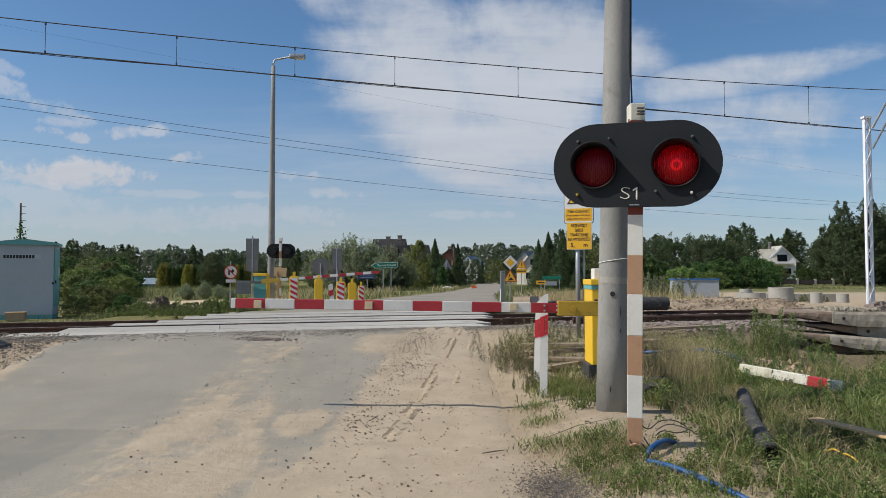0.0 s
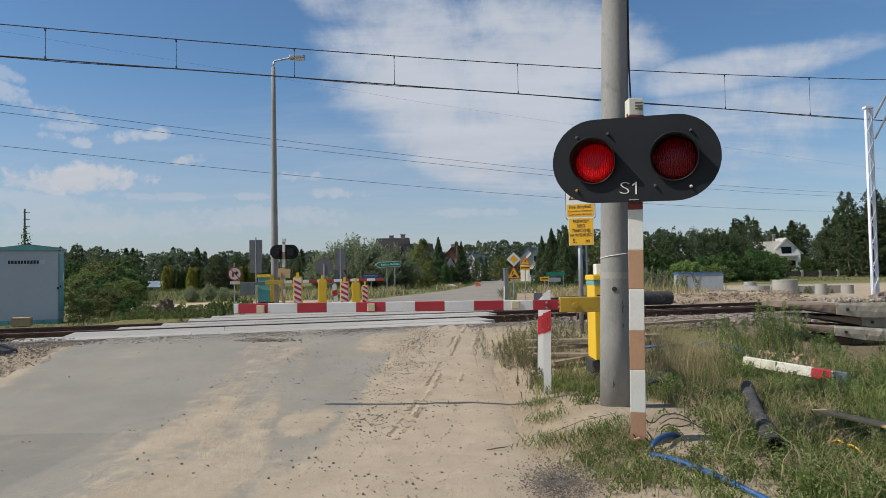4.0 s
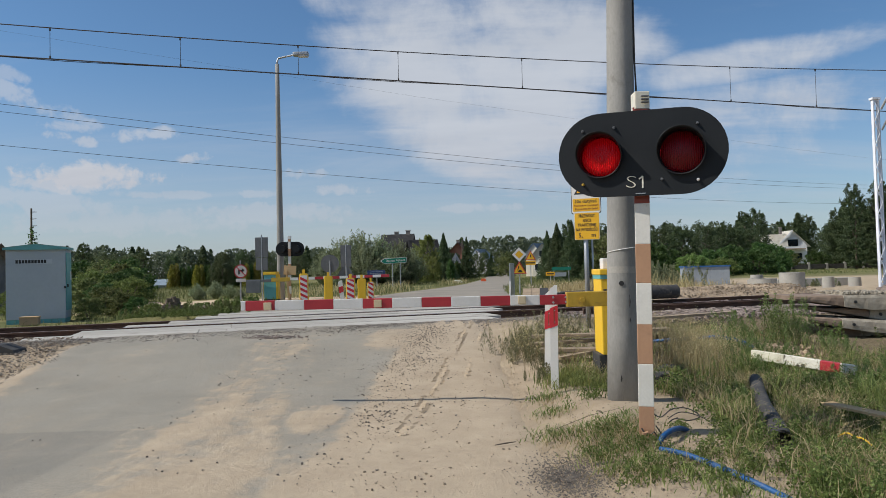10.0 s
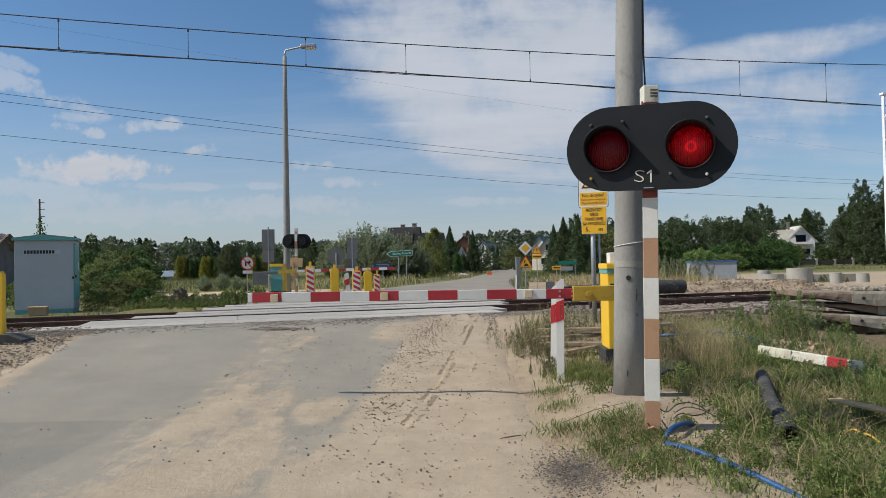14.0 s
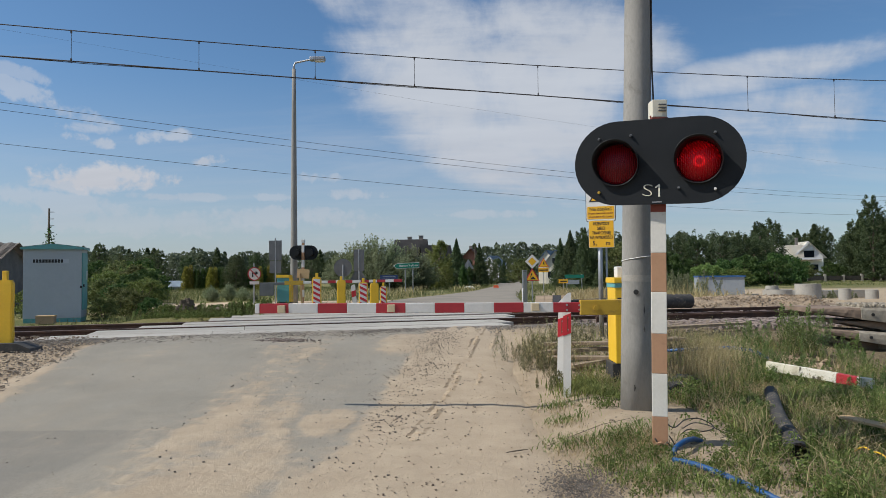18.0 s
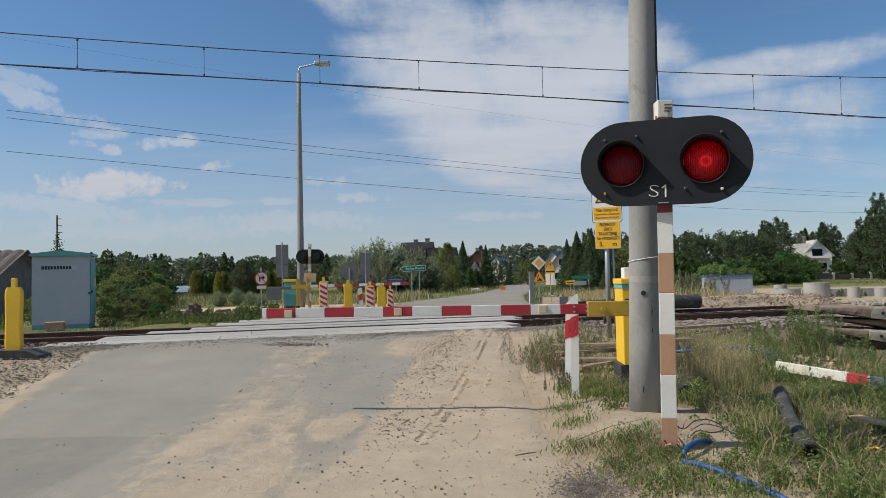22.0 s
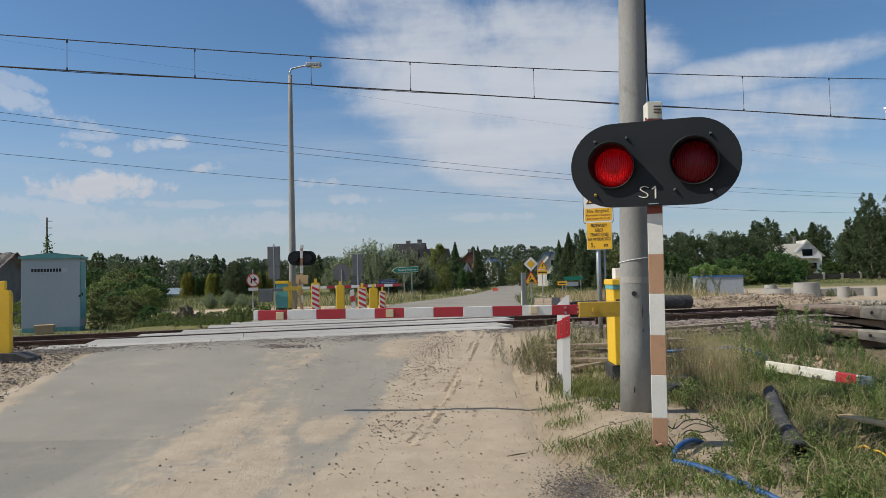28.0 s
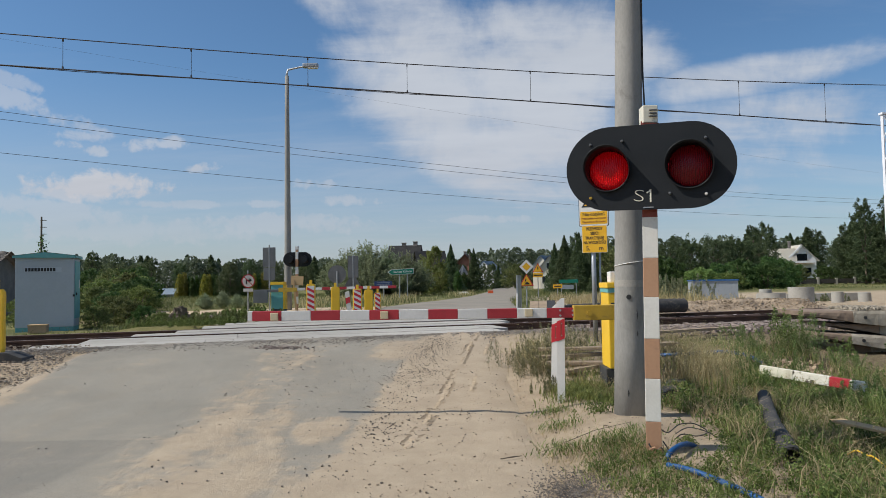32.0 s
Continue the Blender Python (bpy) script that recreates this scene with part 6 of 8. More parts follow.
            shoots.append(base + RNG.uniform(0, 1, (12, 1)) * up + RNG.normal(0, 0.02 * h, (12, 3)))
        v2, q2 = leaf_quads(np.concatenate(shoots), size)
        scatter_mesh("crown", np.concatenate([v, v2]), np.concatenate([q, q2 + len(v)]), mat, kind="", parent=root)
    return make


def make_willow(h, spread, n, size, mat, seed=0):
    """A fountain of long thin shoots set with narrow leaves."""
    def make(root):
        rng = np.random.default_rng(seed + 90)
        bm, leaves, shoots = bmesh.new(), [], 230
        for k in range(shoots):
            a, q = rng.uniform(0, 6.28), rng.uniform(0, 1) ** 0.6
            foot = np.array((rng.normal(0, 0.12 * spread), rng.normal(0, 0.12 * spread), 0))
            rise = h * (1.0 - 0.62 * q ** 2) * rng.uniform(0.72, 1.05)
            tip = np.array((math.cos(a), math.sin(a), 0)) * spread * q * rng.uniform(0.8, 1.1) + np.array((0, 0, rise))
            mid = np.array((tip[0] * 0.38, tip[1] * 0.38, rise * 0.62))
            if k % 4 == 0:
                add_tube(bm, [tuple(foot), tuple(mid), tuple(tip)], [0.03, 0.018, 0.005], 4)
            m = n // shoots
            t = rng.uniform(0.18, 1.0, (m, 1))
            c = foot * (1 - t) ** 2 + 2 * mid * t * (1 - t) + tip * t * t
            leaves.append(c + rng.normal(0, 0.055 * spread, (m, 3)) * (1.1 - 0.75 * t))
        part("branchwork", bm, M_BARK, root)
        v, q = leaf_quads(np.concatenate(leaves), size)
        scatter_mesh("crown", v, q, mat, kind="", parent=root)
    return make


KINDS = {
    "oak": ("broadleaf_tree", 8.0, make_broad(8.0, 2.9, 16000, 0.20, F_OAK, base=0.08, seed=3)),
    "oak2": ("broadleaf_tree", 8.0, make_broad(8.0, 2.4, 16000, 0.20, F_OAK, base=0.06, seed=8)),
    "dark": ("broadleaf_tree", 8.0, make_broad(8.0, 2.7, 15000, 0.17, F_SHADE, base=0.05, seed=21)),
    "dark2": ("pine_tree", 8.0, make_broad(8.0, 2.1, 15000, 0.16, F_PINE, base=0.06, seed=27)),
    "poplar": ("poplar_tree", 10.0, make_broad(10.0, 1.5, 16000, 0.16, F_SHADE, r=0.13, base=0.05, seed=33)),
    "birch": ("birch_tree", 10.0, make_broad(10.0, 1.7, 14000, 0.19, F_OAK, r=0.13, base=0.10, seed=5)),
    "pine": ("pine_tree", 8.0, make_broad(8.0, 1.9, 15000, 0.18, F_PINE, base=0.10, seed=11)),
    "fir": ("fir_tree", 6.5, make_fir(6.5, 2.3, 14000, 0.17, F_PINE, 2, 1.15)),
    "fir2": ("fir_tree", 6.5, make_fir(6.5, 1.8, 13000, 0.17, F_PINE, 6, 1.2)),
    "willow": ("willow_bush", 4.6, make_willow(4.6, 2.5, 15000, 0.15, F_WILLOW, 4)),
    "shrub": ("shrub", 2.2, make_bush(2.2, 1.4, 6000, 0.13, F_MEADOW, 14, 9)),
    "shrub2": ("shrub", 2.0, make_bush(2.0, 1.4, 6000, 0.12, F_WEED, 14, 13)),
    "shrub3": ("shrub", 2.1, make_bush(2.1, 1.3, 6000, 0.13, F_THUJA, 14, 17)),
    "yellow": ("broadleaf_tree", 5.0, make_broad(5.0, 1.5, 12000, 0.14, F_YELLOW, r=0.1, base=0.05, seed=15)),
    "thuja": ("thuja", 2.4, make_fir(2.4, 0.42, 3400, 0.12, F_THUJA, 3, 0.32)),
    "gold": ("golden_thuja", 2.2, make_fir(2.2, 0.62, 3200, 0.12, F_GOLD, 4, 0.45)),
}


def far_woods():
    """Belts of forest along the horizon, too far to count."""
    rng = np.random.default_rng(12)
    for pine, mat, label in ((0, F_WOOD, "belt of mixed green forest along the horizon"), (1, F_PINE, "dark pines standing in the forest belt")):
        vs, qs, n0 = [], [], 0
        for x in np.arange(-240, 250, 5.5 if pine else 1.6):
            d = 182 + rng.uniform(-10, 12) - 0.10 * abs(x)
            h = 7.8 + 0.8 * math.sin(x * 0.05) + rng.uniform(-0.9, 1.1) + (0.7 if pine else 0) + (2.6 if x > 34 else 0.6 if x > 5 else 0)
            n = 520
            q = rng.uniform(0, 1, n)
            a = rng.uniform(0, 6.28, n)
            wide = rng.uniform(1.7, 2.4) if pine else rng.uniform(2.0, 3.0)
            prof = (1 - q) ** 0.7 + 0.03 if pine else np.sqrt(np.clip(1 - (np.abs(q - 0.42) / 0.6) ** 2.4, 0, 1))
            r = wide * prof * rng.uniform(0.2, 1.15, n) ** 0.5
            p = np.stack([x + r * np.cos(a) + rng.uniform(-1, 1), d + r * np.sin(a), h * q - 0.3], 1)
            v, f = leaf_quads(p, 0.8)
            vs.append(v)
            qs.append(f + n0)
            n0 += len(v)
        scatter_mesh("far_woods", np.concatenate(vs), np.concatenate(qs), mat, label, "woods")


far_woods()
SOFT = "leafy green broadleaf tree at the edge of the fields"
for x, y, h, k in ((-37.1, 70, 4.9, "birch"), (-35.4, 71, 3.5, "oak2"), (-39.5, 80, 4.2, "oak"), (-42.5, 81, 4.0, "oak2"), (-46, 80, 4.4, "oak"), (-31.4, 67, 3.4, "oak2"), (-33.6, 72, 3.5, "oak"), (-27.9, 63, 3.9, "birch"), (-29.6, 65, 3.5, "oak2"), (-22.4, 68, 3.5, "oak2"), (-49, 74, 4.0, "oak2"), (-53, 78, 4.4, "pine"), (-57, 82, 4.6, "oak"), (-48, 120, 5.4, "pine"), (-44, 130, 5.5, "fir"), (-39, 130, 6.0, "pine"), (-34, 128, 5.4, "oak"), (-29, 132, 5.4, "oak2"), (-24, 126, 5.2, "pine"), (-19, 118, 5.0, "oak"), (-15, 112, 4.6, "oak2"), (-62, 118, 5.5, "oak"), (-68, 112, 5.6, "oak2"), (-74, 118, 6.4, "pine"), (-12.6, 76, 3.9, "oak2"), (-14.6, 82, 4.0, "oak")):
    tree(k, x, y, h * 0.92, "dark pine at the edge of the fields" if k in ("pine", "fir", "fir2") else SOFT, turn=x * 37, wide=1.25)
# shrubs beyond the track to the west
for x, y, h, k in ((-15.9, 30.5, 1.3, "shrub"), (-14.9, 29.4, 1.15, "shrub3"), (-14.0, 28.2, 1.05, "shrub"), (-13.0, 27.4, 0.9, "shrub"), (-12.2, 26.9, 0.72, "shrub3"), (-13.6, 26.0, 0.75, "shrub"), (-19.1, 40, 1.8, "shrub"), (-17.6, 38.4, 1.55, "shrub3"), (-18.2, 35.5, 1.5, "shrub2"), (-16.6, 34.5, 1.35, "shrub3"), (-22.6, 48, 2.3, "shrub3"), (-24.2, 49, 2.1, "shrub"), (-16.9, 27.2, 1.1, "shrub2"), (-15.1, 32.6, 1.2, "shrub2"), (-10.9, 25.4, 0.55, "shrub2"), (-21.0, 44, 1.9, "shrub2"), (-26, 52, 2.3, "shrub"), (-30, 56, 2.4, "shrub3")):
    tree(k, x, y, h, "dense green shrub in the weeds beyond the track" if y < 50 else "green shrub at the far edge of the meadow", "shrub", turn=x * 53, wide=1.15)
for x, y, h in ((-13.2, 36, 1.2), (-12.3, 36.2, 1.35), (-11.5, 36, 1.1), (-12.8, 35.2, 0.9), (-10.8, 35.4, 0.8)):
    tree("willow", x, y, h * 0.72, "grey-green tall weeds beside the farm track", "bush", turn=x * 71, wide=1.15)
# willows by the road
for x, y, h in ((-7.6, 58, 4.75), (-6.0, 58.6, 4.3), (-9.1, 57.4, 4.2), (-4.6, 59, 3.9), (-10.5, 58, 3.2), (-7.0, 56.2, 3.3), (-5.0, 56.6, 2.9), (-8.8, 55.6, 2.4), (-3.6, 60.5, 3.2)):
    tree("willow", x, y, h, "silvery green willow bush behind the roadside grass", "bush", "willow bushes", turn=x * 71)
for x, y, h in ((-2.4, 66, 4.3), (-3.3, 62.5, 2.4), (-1.7, 63.5, 2.3)):
    tree("yellow", x, y, h, "yellow-green leafy tree beside the willows", turn=x * 71, wide=1.0)
# hedge
for k in range(21):
    x = -28.2 + k * 0.42
    gold = k in (0, 1, 6, 7, 18, 20)
    tree("gold" if gold else "thuja", x, 70 + 0.2 * (k % 3), (2.55 if gold else 2.3) + 0.12 * math.sin(k * 1.7), "golden clipped thuja in a garden hedge" if gold else "dark green thuja in a garden hedge", "hedge", "hedge thujas", turn=k * 60, wide=0.72)
# firs and gardens along the village road
for x, y, h, k in ((-0.9, 76, 5.3, "fir"), (1.7, 82, 5.1, "fir2"), (0.5, 79, 2.3, "thuja"), (-0.2, 72, 2.4, "thuja"), (-1.7, 74, 2.6, "thuja"), (0.3, 88, 3.2, "oak2"), (3.0, 92, 3.2, "oak"), (4.8, 104, 3.6, "oak2"), (6.2, 112, 4.0, "fir2"), (8.4, 122, 4.2, "oak"), (-4.4, 92, 3.6, "oak2"), (-8.5, 100, 5.2, "oak"), (8.6, 108, 3.4, "shrub"), (17.4, 108, 4.6, "oak2"),
                   (8.7, 64, 4.6, "fir2"), (9.0, 60, 5.0, "fir"), (9.9, 58, 5.1, "fir"), (11.9, 62, 5.0, "fir"), (11.0, 66, 5.2, "pine"), (13.6, 66, 4.6, "oak2"), (10.8, 56, 3.0, "fir2"), (14.8, 70, 4.4, "fir"), (12.8, 58, 3.4, "shrub"),
                   (19.2, 74, 4.2, "pine"), (20.7, 74, 4.7, "fir"), (22.8, 76, 5.1, "dark"), (24.3, 74, 5.0, "dark2"), (26.6, 74, 5.0, "dark"), (28.6, 76, 4.8, "pine"), (31.3, 80, 5.5, "pine"), (33.4, 82, 5.0, "dark2"), (35.6, 84, 5.2, "dark"), (17.2, 72, 3.8, "dark2"),
                   (39.2, 95, 7.6, "poplar"), (41.8, 98, 8.1, "pine"), (36.8, 90, 5.6, "dark2"), (37.2, 92, 6.2, "fir"), (59.0, 126, 8.9, "fir"), (61.4, 125, 9.8, "fir"), (63.5, 128, 9.2, "pine"), (57.0, 128, 7.8, "fir2"), (53.2, 98, 6.4, "dark"), (53.0, 95, 8.0, "pine"), (55.2, 96, 7.8, "dark2"), (54.4, 92, 8.0, "dark"), (53.0, 93, 7.8, "pine"), (55.0, 95, 8.2, "dark"), (48.1, 84, 9.6, "poplar"), (49.8, 82, 9.6, "poplar"), (51.4, 84, 9.2, "poplar"), (53.5, 86, 8.8, "dark"), (56.5, 88, 9.0, "pine"), (60, 90, 9.2, "dark"), (64, 92, 9.0, "pine"), (47.6, 92, 2.2, "shrub3"), (45.2, 95, 2.2, "shrub"), (53.8, 80, 6.0, "pine"), (57.5, 82, 8.6, "dark2"), (62, 86, 8.4, "dark"),
                   (21.0, 62, 1.9, "shrub2"), (23.0, 60, 1.5, "shrub2"), (23.6, 64, 2.2, "shrub3"), (26.0, 66, 2.5, "shrub3"), (28.6, 66, 2.2, "shrub3"), (31.0, 70, 2.8, "shrub3"), (33.6, 74, 2.6, "shrub3"), (37, 80, 2.3, "shrub"), (18.2, 64, 2.8, "shrub3")):
    lab = {"fir": "dark green spruce", "fir2": "slender dark green spruce", "pine": "dark green pine", "poplar": "tall leafy poplar with narrow crown", "dark2": "dark green pine", "shrub": "green shrub", "shrub2": "pale green shrub", "shrub3": "dark ivy-green shrub", "thuja": "clipped green thuja"}.get(k, "leafy broadleaf tree")
    tree(k, x, y, h, lab + (" by the village road" if x < 15 else " behind the building site"), "shrub" if k.startswith("shrub") else "tree", turn=x * 47, wide=1.2 if x > 15 else 1.0)


# ---- grass and weeds ----
def blades(name, xs, ys, h, width, lean, mat, label, z_off=0.0, droop=0.5):
    """Grass blades: two bent lengths each, narrowing to a tip."""
    n = len(xs)
    base = np.stack([xs, ys, land(xs, ys) + z_off], 1)
    a = RNG.uniform(0, 2 * np.pi, n)
    side = np.stack([np.cos(a), np.sin(a), np.zeros(n)], 1)
    b = RNG.uniform(0, 2 * np.pi, n)
    tip = np.stack([np.cos(b), np.sin(b), np.zeros(n)], 1) * (lean * RNG.uniform(0.2, 1.0, n) * h)[:, None]
    up = np.array((0, 0, 1.0))
    w = (width * RNG.uniform(0.7, 1.3, n))[:, None]
    p1 = base + up * (h * 0.55)[:, None] + tip * 0.3
    p2 = base + up * (h * (1.0 - 0.35 * lean * droop))[:, None] + tip
    v = np.stack([base - side * w, base + side * w, p1 + side * w * 0.8, p1 - side * w * 0.8, p2 + side * w * 0.15, p2 - side * w * 0.15], 1).reshape(-1, 3)
    k = np.arange(n)[:, None] * 6
    q = np.concatenate([k + np.array((0, 1, 2, 3)), k + np.array((3, 2, 4, 5))], 1).reshape(-1, 4)
    return scatter_mesh(name, v, q, mat, label, "grass")


def scatter(n, x0, x1, y0, y1, keep, clump=1.5, seed=1.0, cut=0.0):
    """Points where the patchy density allows."""
    xs, ys = RNG.uniform(x0, x1, n), RNG.uniform(y0, y1, n)
    d = height_noise(xs, ys, clump, seed)
    ok = (d + RNG.uniform(-0.25, 0.25, n) > cut) & keep(xs, ys)
    return xs[ok], ys[ok]


def verge(x, y):
    """East verge: weeds start behind the sandy strip and keep off the spoil by the signal."""
    edge = 2.02 - 1.12 * step(-y, -5.35, -4.95) - 0.62 * step(y, 7.0, 7.6) - 0.35 * step(y, 9.0, 10.0)
    bare = ((x - 1.66) / 0.50) ** 2 + ((y - 5.98) / 0.62) ** 2 < 1
    # the pipe lies in a bare furrow
    furrow = (np.abs(x - (2.27 + 0.333 * (y - 4.96))) < 0.13) & (y > 4.45) & (y < 6.6)
    # bare soil heap behind the fallen arm, and the shade under the slabs
    heap = ((x - 4.05) / 0.42) ** 2 + ((y - 8.75) / 0.45) ** 2 < 1
    under = (x > 5.3) & (y > 10.3)
    # the hose lies open, and the weeds before it are thin
    hose = (np.abs(x - 1.42 - 0.45 * (4.85 - y)) < 0.08) & (y < 5.0) & (y > 4.3)
    loop = (x > 1.40) & (x < 1.95) & (y > 4.75) & (y < 5.5)
    sparse = (x < 2.1) & (y < 5.3) & (np.sin(x * 91.7 + y * 57.3) > -0.35 - 0.35 * step(-x, -1.6, -1.2))
    return (x > edge + 0.1 * np.sin(y * 5)) & ~hose & ~loop & ~sparse & ~bare & ~furrow & ~heap & ~under & (across(x, y) < -4.6)


def far_verge(x, y):
    return verge(x, y) & ~((x > 4.7) & (y > 9.2)) & (across(x, y) < -5.2)


def ripe_heads(name, xs, ys, h, label):
    """Thin stems with a loose feathery head each."""
    n = len(xs)
    blades(name, xs, ys, h, 0.0020, 0.45, F_DRY, label, droop=0.6)
    z = land(xs, ys)
    k = RNG.integers(0, n, n * 14)
    t = RNG.uniform(0.62, 1.0, n * 14)
    lean = RNG.normal(0, 0.05, (n, 2))
    p = np.column_stack([xs[k] + lean[k, 0] * t + RNG.normal(0, 0.011, len(k)), ys[k] + lean[k, 1] * t + RNG.normal(0, 0.011, len(k)), z[k] + h[k] * t])
    v, q = leaf_quads(p, 0.013, 0.0)
    scatter_mesh("grass_heads", v, q, F_DRY, "pale feathery seed heads of ripe grass", "grass")


def near_grass():
    xs, ys = scatter(82000, 0.8, 6.4, 3.0, 8.4, verge, 1.6, 1.0, -0.10)
    blades("grass", xs, ys, RNG.uniform(0.05, 0.20, len(xs)) * (0.72 + 0.45 * step(xs, 2.2, 3.4)) * (0.75 + 2.2 * np.clip(height_noise(xs, ys, 2.6, 4.0), -0.15, 0.5)) * (1 - 0.45 * step(-xs, -2.4, -1.8) * step(-ys, -5.5, -5.0)), 0.0036, 1.2, F_GRASS, "green grass and weeds on the sandy verge")
    # broad-bladed tussocks
    spots = RNG.uniform((1.0, 3.6), (5.6, 7.9), (240, 2))
    spots = spots[verge(spots[:, 0], spots[:, 1])]
    k = RNG.integers(0, len(spots), 9000)
    xs, ys = spots[k, 0] + RNG.normal(0, 0.055, 9000), spots[k, 1] + RNG.normal(0, 0.055, 9000)
    tall = RNG.uniform(0.6, 1.5, len(spots))[k] * (1 - 0.5 * step(-xs, -2.4, -1.8))
    blades("grass_tussocks", xs, ys, RNG.uniform(0.08, 0.20, 9000) * tall, 0.0052, 1.2, F_WEED, "fresh green grass tussocks on the verge")
    xs, ys = scatter(26000, 0.9, 6.4, 3.0, 8.8, verge, 1.2, 5.0, 0.10)
    blades("dry_grass", xs, ys, RNG.uniform(0.08, 0.30, len(xs)), 0.0026, 1.4, F_DRY, "dry straw-coloured grass among the weeds")
    xs, ys = scatter(12000, 0.4, 8.0, 8.2, 12.0, far_verge, 0.9, 2.0, 0.0)
    blades("grass", xs, ys, RNG.uniform(0.05, 0.20, len(xs)), 0.0042, 0.9, F_GRASS, "green grass by the track")
    xs, ys = scatter(4500, 0.4, 5.0, 8.2, 12.0, far_verge, 0.8, 9.0, 0.05)
    blades("dry_grass", xs, ys, RNG.uniform(0.10, 0.30, len(xs)), 0.003, 0.8, F_DRY, "dry grass by the track")
    # feathery stand of ripe grass on the mound beyond the pole
    xs, ys = RNG.normal(2.95, 0.20, 460), RNG.normal(8.5, 0.35, 460)
    ripe_heads("ripe_grass", xs, ys, RNG.uniform(0.32, 0.62, 460), "tall feathery ripe grass on the mound")
    xs, ys = RNG.normal(2.55, 0.22, 130), RNG.normal(8.7, 0.4, 130)
    ripe_heads("ripe_grass", xs, ys, RNG.uniform(0.40, 0.80, 130), "thin tall ripe grass stems beyond the pole")
    stand = np.random.default_rng(71)
    xs, ys = stand.normal(2.62, 0.15, 150), stand.normal(7.6, 0.30, 150)
    ripe_heads("ripe_grass", xs, ys, stand.uniform(0.34, 0.66, 150), "tall straw-coloured grass stand behind the pole")
    xs, ys = RNG.uniform(2.4, 5.6, 260), RNG.uniform(4.6, 7.8, 260)
    ripe_heads("ripe_grass", xs, ys, RNG.uniform(0.18, 0.42, 260), "scattered ripe grass stems on the verge")
    # the verge goes on behind the camera
    xs, ys = scatter(26000, 1.6, 7.0, -4.0, 3.1, verge, 1.4, 3.0, -0.05)
    blades("grass", xs, ys, RNG.uniform(0.05, 0.18, len(xs)), 0.004, 1.1, F_GRASS, "green grass and weeds along the verge")
    # sparse tufts on the sand
    tx, ty = np.array((1.34, 1.22, 1.12, 0.78, 0.9, 1.0, 1.3, 1.12, 0.95, 1.4, 1.05, 1.28)), np.array((5.62, 5.45, 5.36, 5.62, 6.45, 5.03, 5.02, 4.6, 7.25, 4.7, 5.55, 5.3))
    k = RNG.integers(0, len(tx), 1900)
    xs, ys = tx[k] + RNG.normal(0, 0.11, 1900), ty[k] + RNG.normal(0, 0.09, 1900)
    blades("grass_tufts", xs, ys, RNG.uniform(0.03, 0.10, 1900), 0.0034, 1.6, F_WEED, "low grass tufts on bare sand")
    k = RNG.integers(0, len(tx), 1300)
    xs, ys = tx[k] + RNG.normal(0, 0.14, 1300), ty[k] - 0.15 + RNG.normal(0, 0.14, 1300)
    blades("grass_tufts", xs, ys, RNG.uniform(0.03, 0.11, 1300), 0.0026, 1.9, F_DRY, "withered grass tufts on bare sand")
    xs, ys = RNG.normal(1.40, 0.20, 2000), RNG.normal(7.95, 0.28, 2000)
    blades("grass_tufts", xs, ys, RNG.uniform(0.04, 0.17, 2000), 0.0036, 0.9, F_GRASS, "grass round the foot of the marker post")


near_grass()


def feathery(name, spots, label, mat):
    """Fine-leaved upright weeds, soft as a brush: rows of x, y, spread, height, stems."""
    pts = []
    for x, y, spread, h, count in spots:
        for _ in range(count):
            px, py = x + RNG.normal(0, spread), y + RNG.normal(0, spread)
            hh = h * RNG.uniform(0.5, 1.1)
            lean = RNG.normal(0, 0.22, 2) * hh
            m = int(60 + hh * 170)
            t = RNG.uniform(0.05, 1, m)
            r = (0.015 + 0.13 * hh) * (1.05 - t) ** 0.6 * RNG.uniform(0.0, 1, m) ** 0.7
            a = RNG.uniform(0, 6.28, m)
            pts.append(np.stack([px + lean[0] * t + r * np.cos(a), py + lean[1] * t + r * np.sin(a), float(land(px, py)) - 0.02 + hh * t + r * 0.5], 1))
    p = np.concatenate(pts)
    n = len(p)
    d = RNG.normal(size=(n, 3)) * 0.5 + np.array((0, 0, 1.0))
    d /= np.linalg.norm(d, axis=1)[:, None]
    b = np.cross(d, RNG.normal(size=(n, 3)))
    b /= np.linalg.norm(b, axis=1)[:, None]
    a, b = d * 0.022, b * 0.0030
    v = np.stack([p - a, p - b, p + a, p + b], 1).reshape(-1, 3)
    return scatter_mesh(name, v, np.arange(4 * n).reshape(-1, 4), mat, label, "weeds")


def weeds(name, spots, label, mat, leaf=0.023):
    """Leafy stalks, many to a spot: rows of x, y, spread, height, stalks."""
    pts, stalk_v, stalk_q, n0 = [], [], [], 0
    for x, y, spread, h, count in spots:
        for _ in range(count):
            px, py = x + RNG.normal(0, spread), y + RNG.normal(0, spread)
            hh = h * RNG.uniform(0.55, 1.1)
            lean = RNG.normal(0, 0.16, 2) * hh
            z = float(land(px, py)) - 0.02
            m = int(40 + hh * 120)
            t = RNG.uniform(0.12, 1, m)
            r = (0.05 + 0.07 * hh) * (1.15 - t)
            a = RNG.uniform(0, 6.28, m)
            pts.append(np.stack([px + lean[0] * t + r * np.cos(a), py + lean[1] * t + r * np.sin(a), z + hh * t], 1))
            w = 0.004
            stalk_v += [(px - w, py, z), (px + w, py, z), (px + lean[0] + w * 0.4, py + lean[1], z + hh), (px + lean[0] - w * 0.4, py + lean[1], z + hh)]
            stalk_q.append((n0, n0 + 1, n0 + 2, n0 + 3))
